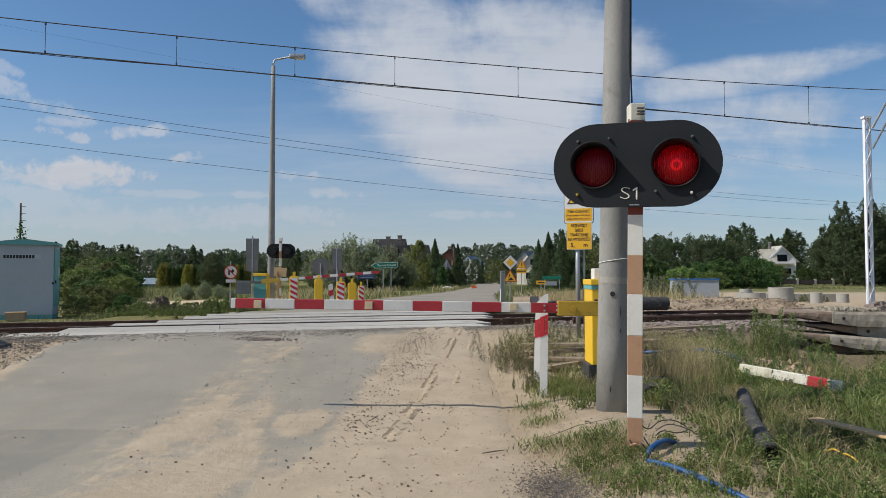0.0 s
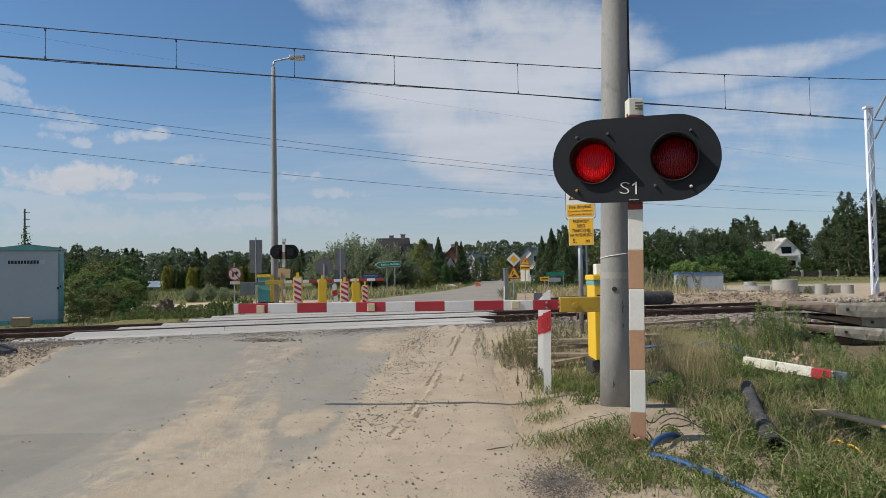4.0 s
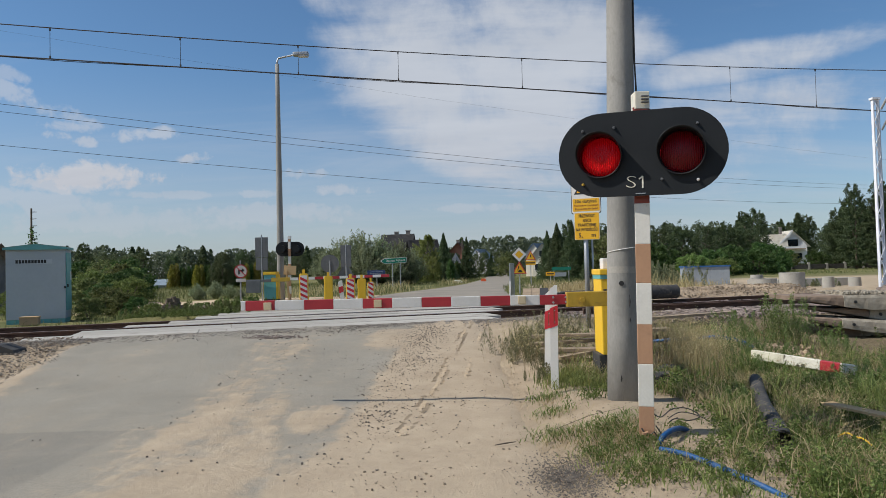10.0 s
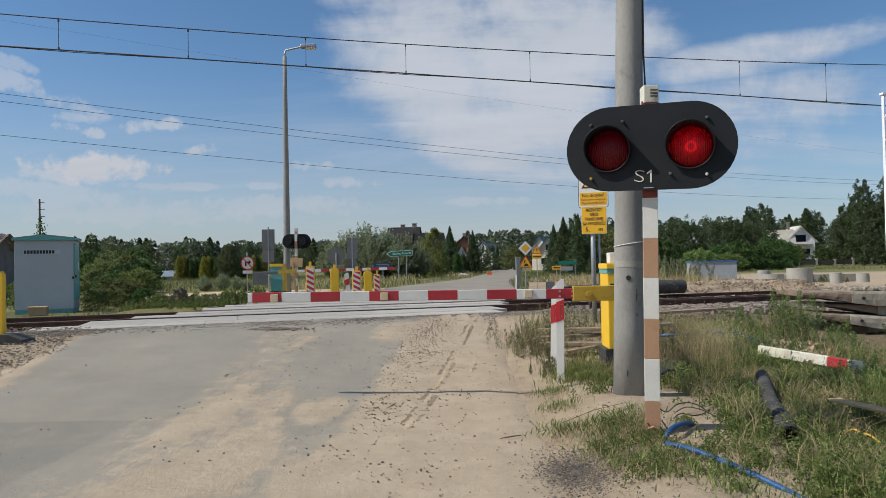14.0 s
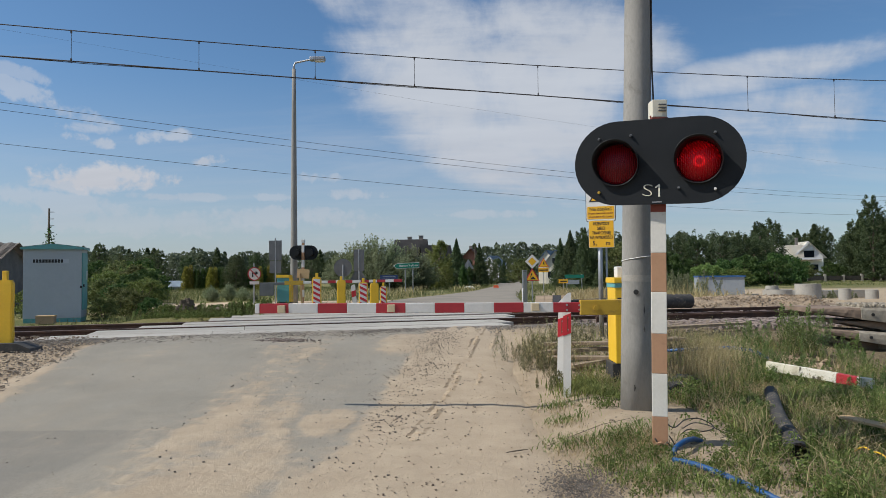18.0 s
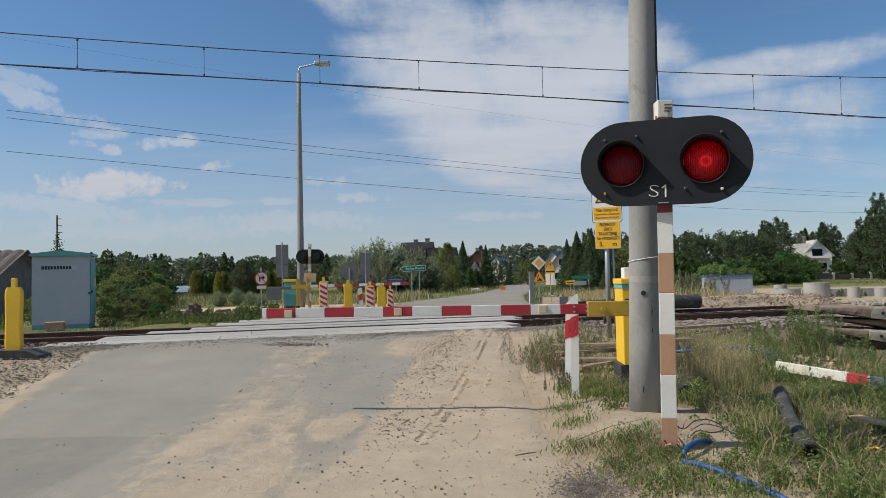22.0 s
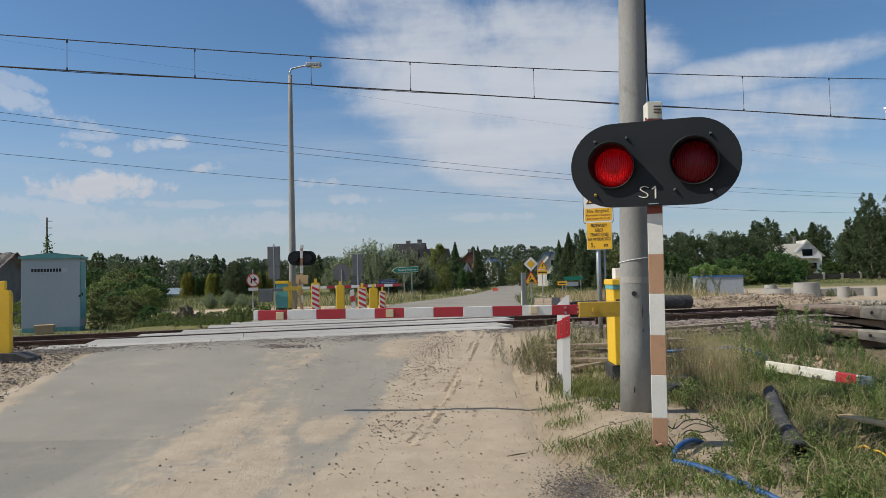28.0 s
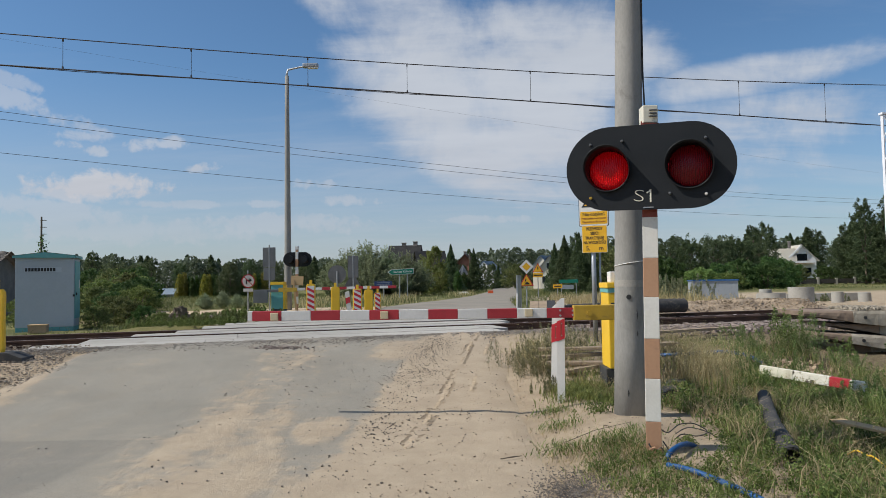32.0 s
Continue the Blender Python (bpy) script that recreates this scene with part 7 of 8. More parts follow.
            n0 += 4
    v, q = leaf_quads(np.concatenate(pts), leaf, 0.3)
    v, q = np.concatenate([v, np.array(stalk_v)]), np.concatenate([q, np.array(stalk_q) + len(v)])
    return scatter_mesh(name, v, q, mat, label, "weeds")


feathery("feathery_weeds", [(3.45, 8.35, 0.16, 0.46, 46), (3.75, 8.1, 0.12, 0.34, 24), (3.2, 7.7, 0.14, 0.30, 24), (3.95, 9.75, 0.13, 0.42, 22), (4.62, 9.55, 0.10, 0.58, 26), (4.8, 8.9, 0.12, 0.30, 16), (2.55, 6.2, 0.06, 0.24, 12), (3.9, 6.75, 0.14, 0.24, 24), (4.6, 7.4, 0.16, 0.30, 24)], "soft bright green feathery weeds on the spoil heap", F_FEATHER)
weeds("weeds", [(4.45, 9.55, 0.10, 0.62, 16), (3.3, 8.6, 0.18, 0.30, 16), (4.9, 8.2, 0.25, 0.22, 26), (5.3, 7.6, 0.3, 0.26, 34), (2.3, 7.1, 0.16, 0.24, 18), (4.2, 6.6, 0.35, 0.26, 40), (3.3, 5.4, 0.4, 0.20, 40), (2.3, 4.4, 0.35, 0.16, 40), (3.2, 4.4, 0.4, 0.20, 44), (5.35, 9.9, 0.10, 0.36, 10), (5.55, 8.3, 0.25, 0.24, 22), (5.9, 8.9, 0.22, 0.22, 16), (5.7, 8.0, 0.3, 0.26, 22)], "leafy green weeds on the spoil heap", F_WEED)
weeds("weeds", [(4.35, 9.35, 0.10, 0.60, 14), (5.75, 9.3, 0.08, 0.40, 5), (6.1, 9.4, 0.2, 0.24, 12)], "dark reddish-green weed stalks on the spoil heap", F_MEADOW)
feathery("feathery_weeds", [(1.02, 9.6, 0.14, 0.34, 26), (0.92, 10.3, 0.16, 0.40, 26), (1.35, 10.0, 0.18, 0.40, 26), (1.6, 10.6, 0.25, 0.45, 24), (1.2, 9.0, 0.10, 0.22, 14), (1.9, 10.9, 0.3, 0.42, 20), (1.08, 8.4, 0.10, 0.16, 12)], "grey-green bushy weeds growing by the barrier", F_GREYWEED)
BY_ARM = RNG.normal((1.25, 9.9), (0.28, 0.55), (300, 2))
ripe_heads("ripe_grass", BY_ARM[:, 0], BY_ARM[:, 1], RNG.uniform(0.22, 0.5, 300), "dry brown grass stems by the barrier")
weeds("weeds", [(1.3, 5.05, 0.07, 0.08, 12), (1.02, 4.98, 0.08, 0.07, 12), (1.75, 4.75, 0.12, 0.10, 16), (1.2, 4.3, 0.10, 0.08, 12), (1.9, 4.3, 0.16, 0.12, 22), (2.2, 5.1, 0.16, 0.16, 20), (1.35, 6.9, 0.08, 0.12, 14)], "low leafy weeds round the signal foot", F_WEED, 0.018)


weeds("weeds", [(1.98, 5.15, 0.10, 0.10, 14), (2.1, 5.45, 0.10, 0.13, 14), (1.78, 4.92, 0.08, 0.08, 12), (1.62, 4.72, 0.08, 0.07, 12), (2.02, 4.75, 0.14, 0.12, 18), (1.72, 5.42, 0.05, 0.06, 8), (1.3, 4.55, 0.10, 0.08, 14), (1.45, 4.35, 0.10, 0.09, 14)], "low weeds round the blue hose", F_WEED, 0.017)
weeds("weeds", [(3.42, 7.55, 0.10, 0.26, 12), (3.62, 7.25, 0.10, 0.20, 12), (3.8, 7.0, 0.10, 0.24, 12), (3.98, 6.95, 0.08, 0.22, 10), (4.1, 7.15, 0.08, 0.30, 8), (3.3, 7.8, 0.08, 0.30, 10)], "green weeds grown round the old barrier arm", F_WEED, 0.02)
SPOTS = random.Random(31)
weeds("weeds", [(SPOTS.uniform(2.0, 5.4), SPOTS.uniform(3.4, 7.6), 0.13, SPOTS.uniform(0.08, 0.24), 12) for _ in range(44)], "mixed low leafy weeds among the verge grass", F_WEED, 0.022)
FLAT_X, FLAT_Y = np.array((3.05, 3.35, 2.75, 3.9, 2.55, 4.4, 3.1, 3.3, 3.25)), np.array((6.95, 6.35, 5.6, 5.5, 4.5, 6.9, 7.4, 7.7, 8.0))
PICK = RNG.integers(0, 9, 2600)
blades("straw", FLAT_X[PICK] + RNG.normal(0, 0.16, 2600), FLAT_Y[PICK] + RNG.normal(0, 0.14, 2600), RNG.uniform(0.08, 0.26, 2600), 0.0022, 2.2, F_DRY, "flattened dry straw lying in the weeds", droop=0.9)


def far_grass():
    def off(x, y):
        return (road_mask(x, y) < 0.02) & (across(x, y) > 3.3)
    xs, ys = scatter(26000, -20, 4.5, 14.5, 36, off, 0.5, 3.0, -0.1)
    ok = ~((np.abs(xs + 14.6) < 1.5) & (np.abs(ys - 24.6) < 1.4)) & ~((xs < -5.5) & (xs > -13) & (np.abs(ys - 31.6) < 2.9))
    ok &= (xs > -12.6) | (ys > 26)
    xs, ys = xs[ok], ys[ok]
    blades("meadow_grass", xs, ys, RNG.uniform(0.05, 0.16, len(xs)) * (1 + 0.8 * step(ys, 26, 30)), 0.008, 0.9, F_MEADOW, "rough green grass beyond the track")
    xs, ys = scatter(26000, -34, 12, 36, 78, off, 0.25, 4.0, -0.3)
    blades("meadow_grass", xs, ys, RNG.uniform(0.12, 0.38, len(xs)), 0.012, 0.9, F_MEADOW, "tall meadow grass along the road")
    xs, ys = scatter(5000, -9, 3.0, 34, 60, off, 0.3, 8.0, 0.16)
    blades("dry_grass", xs, ys, RNG.uniform(0.25, 0.6, len(xs)), 0.014, 0.6, F_DRY, "pale dry grass along the road")
    xs, ys = scatter(7000, 5.0, 11.0, 27, 40, off, 0.4, 6.0, -0.1)
    blades("dry_grass", xs, ys, RNG.uniform(0.2, 0.6, len(xs)), 0.012, 0.5, F_DRY, "dry grass by the building site")
    xs, ys = scatter(9000, 24, 60, 56, 92, off, 0.2, 2.0, 0.05)
    blades("meadow_grass", xs, ys, RNG.uniform(0.08, 0.22, len(xs)), 0.02, 0.9, F_MEADOW, "low grass on the building site")


far_grass()


def hut_grass():
    def strip(x, y):
        return (across(x, y) > 2.7) & (across(x, y) < 5.2) & ~((np.abs(x + 14.7) < 1.3) & (np.abs(y - 24.6) < 1.2))
    xs, ys = scatter(16000, -22, -8.5, 15, 27, strip, 0.8, 6.0, -0.12)
    blades("meadow_grass", xs, ys, RNG.uniform(0.06, 0.22, len(xs)), 0.007, 0.9, F_MEADOW, "rough grass between hut and track")


hut_grass()
weeds("weeds", [(7.6 + 0.4 * k, 31 + 0.7 * (k % 3), 0.4, 1.25, 16) for k in range(7)] + [(14.0 + k * 0.75, 31.5, 0.2, 0.35, 6) for k in range(5)], "tall silvery weeds by the building site", F_WILLOW, 0.07)
SITE = RNG.uniform((6.3, 29.0), (10.2, 32.5), (420, 2))
blades("dry_grass", SITE[:, 0], SITE[:, 1], RNG.uniform(0.5, 1.1, 420), 0.010, 0.4, F_DRY, "tall pale reeds by the building site")


def beside_track(x, w):
    return x, TRACK_O[1] + (w - TRACK_N[0] * x) / TRACK_N[1]


EDGE = random.Random(8)


def edge_spots(n, w0, w1, spread, h0, h1, stems):
    """Spots beside the track between the hut and the road, none before the hut."""
    out = []
    while len(out) < n:
        x, y = beside_track(EDGE.uniform(-13.6, -5.9), EDGE.uniform(w0, w1))
        if x > -0.47 * y:
            out.append((x, y, spread, EDGE.uniform(h0, h1), stems))
    return out


weeds("weeds", edge_spots(16, 2.9, 4.0, 0.20, 0.10, 0.24, 10), "low rank weeds along the far edge of the ballast", F_WEED, 0.04)
weeds("weeds", edge_spots(16, 4.2, 6.5, 0.24, 0.18, 0.36, 10), "tall leafy weeds between hut and road", F_MEADOW, 0.05)
weeds("weeds", edge_spots(8, 5.5, 8.5, 0.28, 0.22, 0.45, 10), "green nettles and weeds beside the hut", F_WEED, 0.055)
weeds("weeds", [(-11.5 + 0.55 * k, 25.6 + 0.8 * (k % 3), 0.4, 0.4, 16) for k in range(8)] + [(-16.6, 24.2, 0.2, 0.6, 10)], "leafy weeds beyond the track", F_WEED, 0.07)

# ---- houses of the village ----
def gable_house(name, x, y, z, w, d, eave, ridge, turn, wall, roof, label, over=0.4, chimneys=(), windows=(), gable_windows=()):
    """Ridge along local x. Windows: x, z, width, height on the front; gable windows: y, z, width, height on the west end."""
    root = thing(name, pose(x, y, z, 0, 0, turn), label, "house")
    bm = box(-w / 2, w / 2, -d / 2, d / 2, -0.3, eave)
    for s in (-1, 1):
        add_plate(bm, [(-d / 2, eave), (d / 2, eave), (0, ridge - 0.12)], 0.3, Matrix.Translation((s * (w / 2 - 0.15) + 0.15, 0, 0)) @ Matrix.Rotation(radians(90), 4, "Z"))
    part("wall", bm, wall, root)
    k = (ridge - eave) / (d / 2)
    for s in (-1, 1):
        bm = bmesh.new()
        e = d / 2 + over
        vs = [bm.verts.new(p) for p in ((-w / 2 - over, s * e, eave - k * over), (w / 2 + over, s * e, eave - k * over), (w / 2 + over, 0, ridge), (-w / 2 - over, 0, ridge))]
        bm.faces.new(vs if s < 0 else vs[::-1])
        bmesh.ops.solidify(bm, geom=bm.faces, thickness=-0.14)
        part("roof_slope", bm, roof, root)
    for cx, cy, top in chimneys:
        c = part("chimney", box(cx - 0.24, cx + 0.24, cy - 0.22, cy + 0.22, eave, top, 0.02), M_BRICK, root)
        part("chimney_cap", box(cx - 0.29, cx + 0.29, cy - 0.27, cy + 0.27, top, top + 0.09), M_CONC, c)
    for wx, wz, ww, wh in windows:
        f = part("window", box(wx - ww / 2 - 0.08, wx + ww / 2 + 0.08, -d / 2 - 0.05, -d / 2 + 0.02, wz - 0.08, wz + wh + 0.08), M_WHITE, root)
        part("pane", box(wx - ww / 2, wx - 0.04, -d / 2 - 0.065, -d / 2 - 0.051, wz, wz + wh), M_WINDOW, f)
        part("pane", box(wx + 0.04, wx + ww / 2, -d / 2 - 0.065, -d / 2 - 0.051, wz, wz + wh), M_WINDOW, f)
    for wy, wz, ww, wh in gable_windows:
        f = part("window", box(-w / 2 - 0.05, -w / 2 + 0.02, wy - ww / 2 - 0.08, wy + ww / 2 + 0.08, wz - 0.08, wz + wh + 0.08), M_WHITE, root)
        part("pane", box(-w / 2 - 0.065, -w / 2 - 0.051, wy - ww / 2, wy + ww / 2, wz, wz + wh), M_WINDOW, f)
    return root


def village():
    # white house with a cross gable behind the site, and its dark outbuilding
    h = gable_house("house", 53.2, 112, 0.5, 5.6, 5.6, 3.45, 6.2, 84, M_WHITEPLASTER, M_PALEROOF, "white house with steep pale roofs among trees", 0.55, ((-0.6, 1.4, 6.9),), (), ((0.0, 3.1, 2.2, 1.3), (-1.2, 0.5, 1.2, 1.2), (1.2, 0.5, 1.0, 1.2)))
    part("balcony", box(-3.8, -2.85, -2.2, 2.2, 2.5, 2.65), M_WOOD, h)
    part("railing", box(-3.8, -3.74, -2.2, 2.2, 2.65, 3.0), M_WHITEPLASTER, h)
    part("barge_board", plate([(-3.5, 2.85), (0, 6.3), (0, 5.85), (-3.5, 2.4)], 0.12, Matrix.Translation((-3.42, 0, 0)) @ Matrix.Rotation(radians(-90), 4, "Z")), M_WHITEPLASTER, h)
    h.scale = (0.78, 0.78, 0.80)
    h.location.z = 1.1
    bm = box(-2.6, 3.4, 1.2, 5.4, -0.6, 3.2)
    part("side_wing", bm, M_WHITEPLASTER, h)
    bm = bmesh.new()
    vs = [bm.verts.new(p) for p in ((-2.9, 6.2, 5.5), (-2.9, 1.0, 5.5), (-3.6, 1.0, 3.0), (-3.6, 6.2, 3.0), (0.4, 6.2, 5.55), (0.4, 1.0, 5.55))]
    for q in ((0, 1, 2, 3), (0, 4, 5, 1)):
        bm.faces.new([vs[i] for i in q])
    bmesh.ops.solidify(bm, geom=bm.faces, thickness=0.12)
    part("wing_roof", bm, M_PALEROOF, h, "cream sheet roof of the side wing")
    gable_house("house", 48.9, 112, 0.4, 2.6, 3.0, 2.9, 3.4, 4, M_GREYBACK, M_PALESHED, "low dark outbuilding beside the white house", 0.25)
    # black roofed house behind the willows
    gable_house("house", -6.6, 86, 0, 2.9, 5.6, 3.0, 5.85, -6, M_PLASTER, M_DARKROOF, "house with black tiled roof behind the willows", 0.6, ((-0.2, 0.2, 6.1), (1.25, 0.1, 6.22)), ((-1, 1.0, 1.2, 1.3), (1, 1.0, 1.2, 1.3)))
    gable_house("house", -3.4, 81, 0, 2.6, 4.0, 2.9, 4.9, 14, M_WOOD, M_DARKROOF, "low wing with dark roof and brown gable", 0.5)
    gable_house("house", 1.2, 110, 0, 3.0, 2.0, 4.45, 5.5, 78, M_BRICKRED, M_REDROOF, "brick house with brown-red roof by the village road", 0.45, ((0.3, 0.3, 5.9),), ((-0.8, 1.6, 0.8, 1.0), (0.8, 1.6, 0.8, 1.0)))
    gable_house("house", 5.7, 140, 0, 3.6, 4, 3.4, 5.2, 60, M_WHITEPLASTER, M_BLUEROOF, "small white house far down the road", 0.3)
    gable_house("house", 13.2, 101, 0, 3.4, 2.7, 3.2, 4.8, 74, M_PLASTER, M_BLUEROOF, "cream gabled house with blue-grey roof by the road", 0.35, (), (), ((-0.7, 0.9, 0.7, 0.9), (0.7, 0.9, 0.7, 0.9), (0, 2.9, 0.8, 0.8)))
    gable_house("house", 12.6, 104, 0, 2.6, 2.6, 3.4, 4.9, 60, M_PLASTER, M_BLUEROOF, "second blue-roofed house behind the cream one", 0.3)
    gable_house("house", 21.6, 82, 0, 2.2, 3.0, 3.2, 4.2, 0, M_BRICKRED, M_REDROOF, "low brick-red house among the trees", 0.3)
    gable_house("house", -32.4, 78, 0, 2.2, 2.2, 0.55, 1.1, 10, M_GREYBLUE, M_PALESHED, "small shed with pale blue roof beyond the meadow", 0.2)


M_BRICKRED = surface("red_brick", (0.20, 0.085, 0.06), (0.28, 0.125, 0.09), 0.9, 1.0, 14, 0.01)
M_PALESHED = surface("pale_blue_sheet", (0.36, 0.45, 0.52), (0.44, 0.53, 0.60), 0.5, 1.0, 14, 0.002)
village()


def village_bits():
    # plain poles along the road and by the site
    for x, y, h, lab in ((1.3, 88, 5.0, "grey wooden power pole by the village road"), (10.0, 60, 4.7, "thin white pole with stay wires by the firs"), (38.3, 92, 6.0, "dark wooden pole by the site fence"), (-36.3, 60, 7.6, "old pole overgrown with creeper"), (1.75, 90, 3.6, "grey concrete power pole by the road")):
        z = on_ground(x, y)
        root = thing("utility_pole", pose(x, y, z), lab, "pole")
        part("shaft", tube(((0, 0, -0.2), (0, 0, h - z)), (0.11, 0.07), 8), M_STEEL if "white" in lab else M_POLE if "concrete" in lab else M_BARK, root)
        if "white" in lab:
            for k in range(6):
                a = k * 1.047
                part("stay", tube(((0, 0, 1.1), (0.85 * math.cos(a), 0.85 * math.sin(a), 0.0)), 0.035, 5), M_WHITE, root, "white stay")
        elif "creeper" in lab:
            for k in range(5):
                part("rung", tube(((-0.1, 0, h - 0.5 - 0.6 * k), (0.45, 0, h - 0.5 - 0.6 * k)), 0.03, 5), M_BARK, root)
            v, q = leaf_quads(blob_points([(0, 0, 2.9, 1.0, 1.0, 0.8), (0.2, 0, 3.6, 0.8, 0.8, 0.9), (0.1, 0, 4.8, 0.4, 0.4, 1.0), (-0.4, 0, 2.2, 1.3, 1.2, 1.0)], 900), 0.28)
            scatter_mesh("creeper", v, q, F_THUJA, "green creeper", kind="", parent=root)
        else:
            part("insulator", tube(((0, -0.12, h - z - 0.25), (0, 0.12, h - z - 0.25)), 0.05, 8), M_BARK, root)
    # fence by the trees
    root = thing("garden_fence", pose(0, 0, 0), "low dark fence with pale posts under the trees", "fence")
    for k in range(9):
        x, y = 38.0 + k * 2.4, 89 + 0.2 * k
        z = on_ground(x, y)
        part("fence_post", box(x - 0.14, x + 0.14, y - 0.13, y + 0.13, z, z + (0.95 if k % 2 else 0.82), 0.02), M_CONC, root)
        if k < 8:
            part("fence_panel", box(x + 0.23, x + 2.37, y + 0.1, y + 0.2, z + 0.15, z + 0.72), M_PIPE, root)
    root = thing("field_wall", pose(13.5, 32.2, on_ground(14, 32), 0, 0, 0), "low grey concrete kerb pieces lying on the site", "concrete kerb")
    for k in range(4):
        part("kerb", box(k * 1.25, k * 1.25 + 1.1, -0.15, 0.15, 0.0, 0.35, 0.02), M_CONC, root)
    # site barrier panel, boards and cones by the far road
    z = on_ground(2.15, 26)
    root = thing("barrier_panel", pose(2.2, 26.0, z, 0, 0, 78), "upright grey mesh barrier panel by the road works", "barrier panel")
    for a, b, c, d in ((-0.6, -0.56, 0, 1.34), (0.56, 0.6, 0, 1.34), (-0.56, 0.56, 1.29, 1.34), (-0.56, 0.56, 0.1, 0.15)):
        part("rail", box(a, b, -0.02, 0.02, c, d), M_STEEL, root)
    part("sheet", box(-0.55, 0.55, -0.008, 0.008, 0.16, 1.28), M_STEEL, root)
    part("prop", box(-0.75, -0.70, -0.02, 0.02, 0.0, 0.9, 0, pose(0, 0, 0, 0, 14, 0)), M_WHITE, root)
    for k, (x, mat) in enumerate(((2.35, M_WOOD), (2.62, M_WOOD), (2.9, M_DARKROOF), (3.2, M_WOOD))):
        r2 = thing("loose_board", pose(x, 22.4, on_ground(x, 22.4) + 0.02, 24, 0, -8), "flat board leaning on the heap by the track", "board", "boards by the road works")
        part("board_body", box(-0.14, 0.14, 0, 0.75, 0, 0.03, 0.004), mat, r2)
    for x, y, lab in ((2.9, 66, "small orange plastic road barrier"), (12.5, 58, "small orange plastic road barrier")):
        r2 = thing("plastic_barrier", pose(x, y, on_ground(x, y)), lab, "barrier")
        part("body", plate([(-0.26, 0), (0.26, 0), (0.2, 0.26), (-0.2, 0.26)], 0.24), M_ORANGE, r2)
    r2 = thing("plastic_barrier", pose(0.4, 62, on_ground(0.4, 62)), "white plastic sacks lying on the grass", "sack")
    part("body", tube(((-0.5, 0, 0.08), (-0.2, 0, 0.14), (0.2, 0, 0.12), (0.45, 0, 0.06)), (0.05, 0.13, 0.12, 0.05), 10), M_WHITE, r2)
    r2 = thing("site_barrier", pose(10.6, 118, on_ground(10.6, 118)), "striped white and black road barrier board across the road", "barrier")
    for k in range(7):
        part("plank", box(-1.0 + 0.3 * k, -0.7 + 0.3 * k, -0.03, 0.03, 0.85, 1.25), M_WHITE if k % 2 else M_INK_AND_SHADE, r2)
    for s in (-0.9, 1.0):
        part("leg", box(s - 0.04, s + 0.04, -0.03, 0.03, 0, 0.86), M_STEEL, r2)


village_bits()


def farm_track():
    xs, ys = np.linspace(-16, -3.5, 26), np.linspace(-1.0, 1.0, 7)
    V = []
    for x in xs:
        for q in ys:
            y = 31.6 + 0.10 * (x + 8) + q * (2.6 + 0.3 * math.sin(x * 2.1))
            V.append((x, y, float(land(x, y)) + (0.03 if abs(q) < 0.9 else -0.03)))
    idx = np.arange(len(V)).reshape(len(xs), len(ys))
    q = np.stack([idx[:-1, :-1], idx[1:, :-1], idx[1:, 1:], idx[:-1, 1:]], -1).reshape(-1, 4)
    scatter_mesh("farm_track", np.array(V), q, M_SANDHEAP, "pale sandy farm track joining the road", "road", "structure")


M_SOIL = surface("dark_dug_soil", (0.085, 0.066, 0.048), (0.17, 0.135, 0.10), 0.95, 2.5, 18, 0.05)
M_SANDHEAP = surface("yellow_building_sand", (0.40, 0.30, 0.20), (0.52, 0.40, 0.27), 0.95, 2.5, 18, 0.03)
farm_track()


def excavator():
    x, y = 18.0, 28.5
    root = thing("excavator", pose(x, y, on_ground(x, y), 0, 0, -8), "dusty yellow excavator working on the building site", "excavator")
    for s in (-1, 1):
        t = part("track", plate([(1.7 * math.cos(a) * (1 if abs(math.cos(a)) < 0.8 else 1.05), 0.42 + 0.40 * math.sin(a)) for a in np.linspace(0, 6.28, 24)[:-1]], 0.5, pose(2.6, s * 1.0 - 0.25, 0)), M_RUBBER, root, "black crawler track")
    part("body", box(1.2, 4.3, -1.2, 1.2, 0.95, 1.9, 0.12), M_EXCAV, root)
    cab = part("cab", box(1.5, 2.7, 0.1, 1.15, 1.9, 2.9, 0.1), M_EXCAV, root)
    part("window", box(1.47, 1.5, 0.2, 1.05, 2.1, 2.8), M_WINDOW, cab)
    part("boom", tube([(1.6, -0.2, 1.7), (1.0, -0.2, 2.4), (0.35, -0.2, 2.3)], [0.22, 0.24, 0.16], 8), M_EXCAV, root, "bent yellow boom")
    part("stick", tube([(0.42, -0.2, 2.38), (0.62, -0.2, 1.7), (0.7, -0.2, 1.05)], [0.16, 0.15, 0.11], 8), M_EXCAV, root)
    part("ram", tube([(1.0, -0.2, 2.1), (0.68, -0.2, 1.25)], 0.05, 8), M_STEEL, root)
    b = bmesh.new()
    add_plate(b, [(0.45, 1.15), (0.95, 1.1), (1.0, 0.5), (0.75, 0.3), (0.5, 0.45), (0.62, 0.8)], 0.9, pose(0, -0.65, 0))
    part("bucket", b, M_PIPE, root, "dark steel bucket")


excavator()


# ---- clutter on the verge ----
def beam_between(name, p0, p1, w, h, mats, label, cat):
    """A long box from p0 to p1, cut in lengths of its own colour: rows of start, end, material."""
    a, b = Vector(p0), Vector(p1)
    L = (b - a).length
    root = thing(name, Matrix.Translation(a) @ (b - a).to_track_quat("X", "Z").to_matrix().to_4x4(), label, cat)
    for k, (s, e, mat) in enumerate(mats):
        part("length", box(s * L, e * L, -w / 2, w / 2, -h / 2, h / 2, 0.006), mat, root)
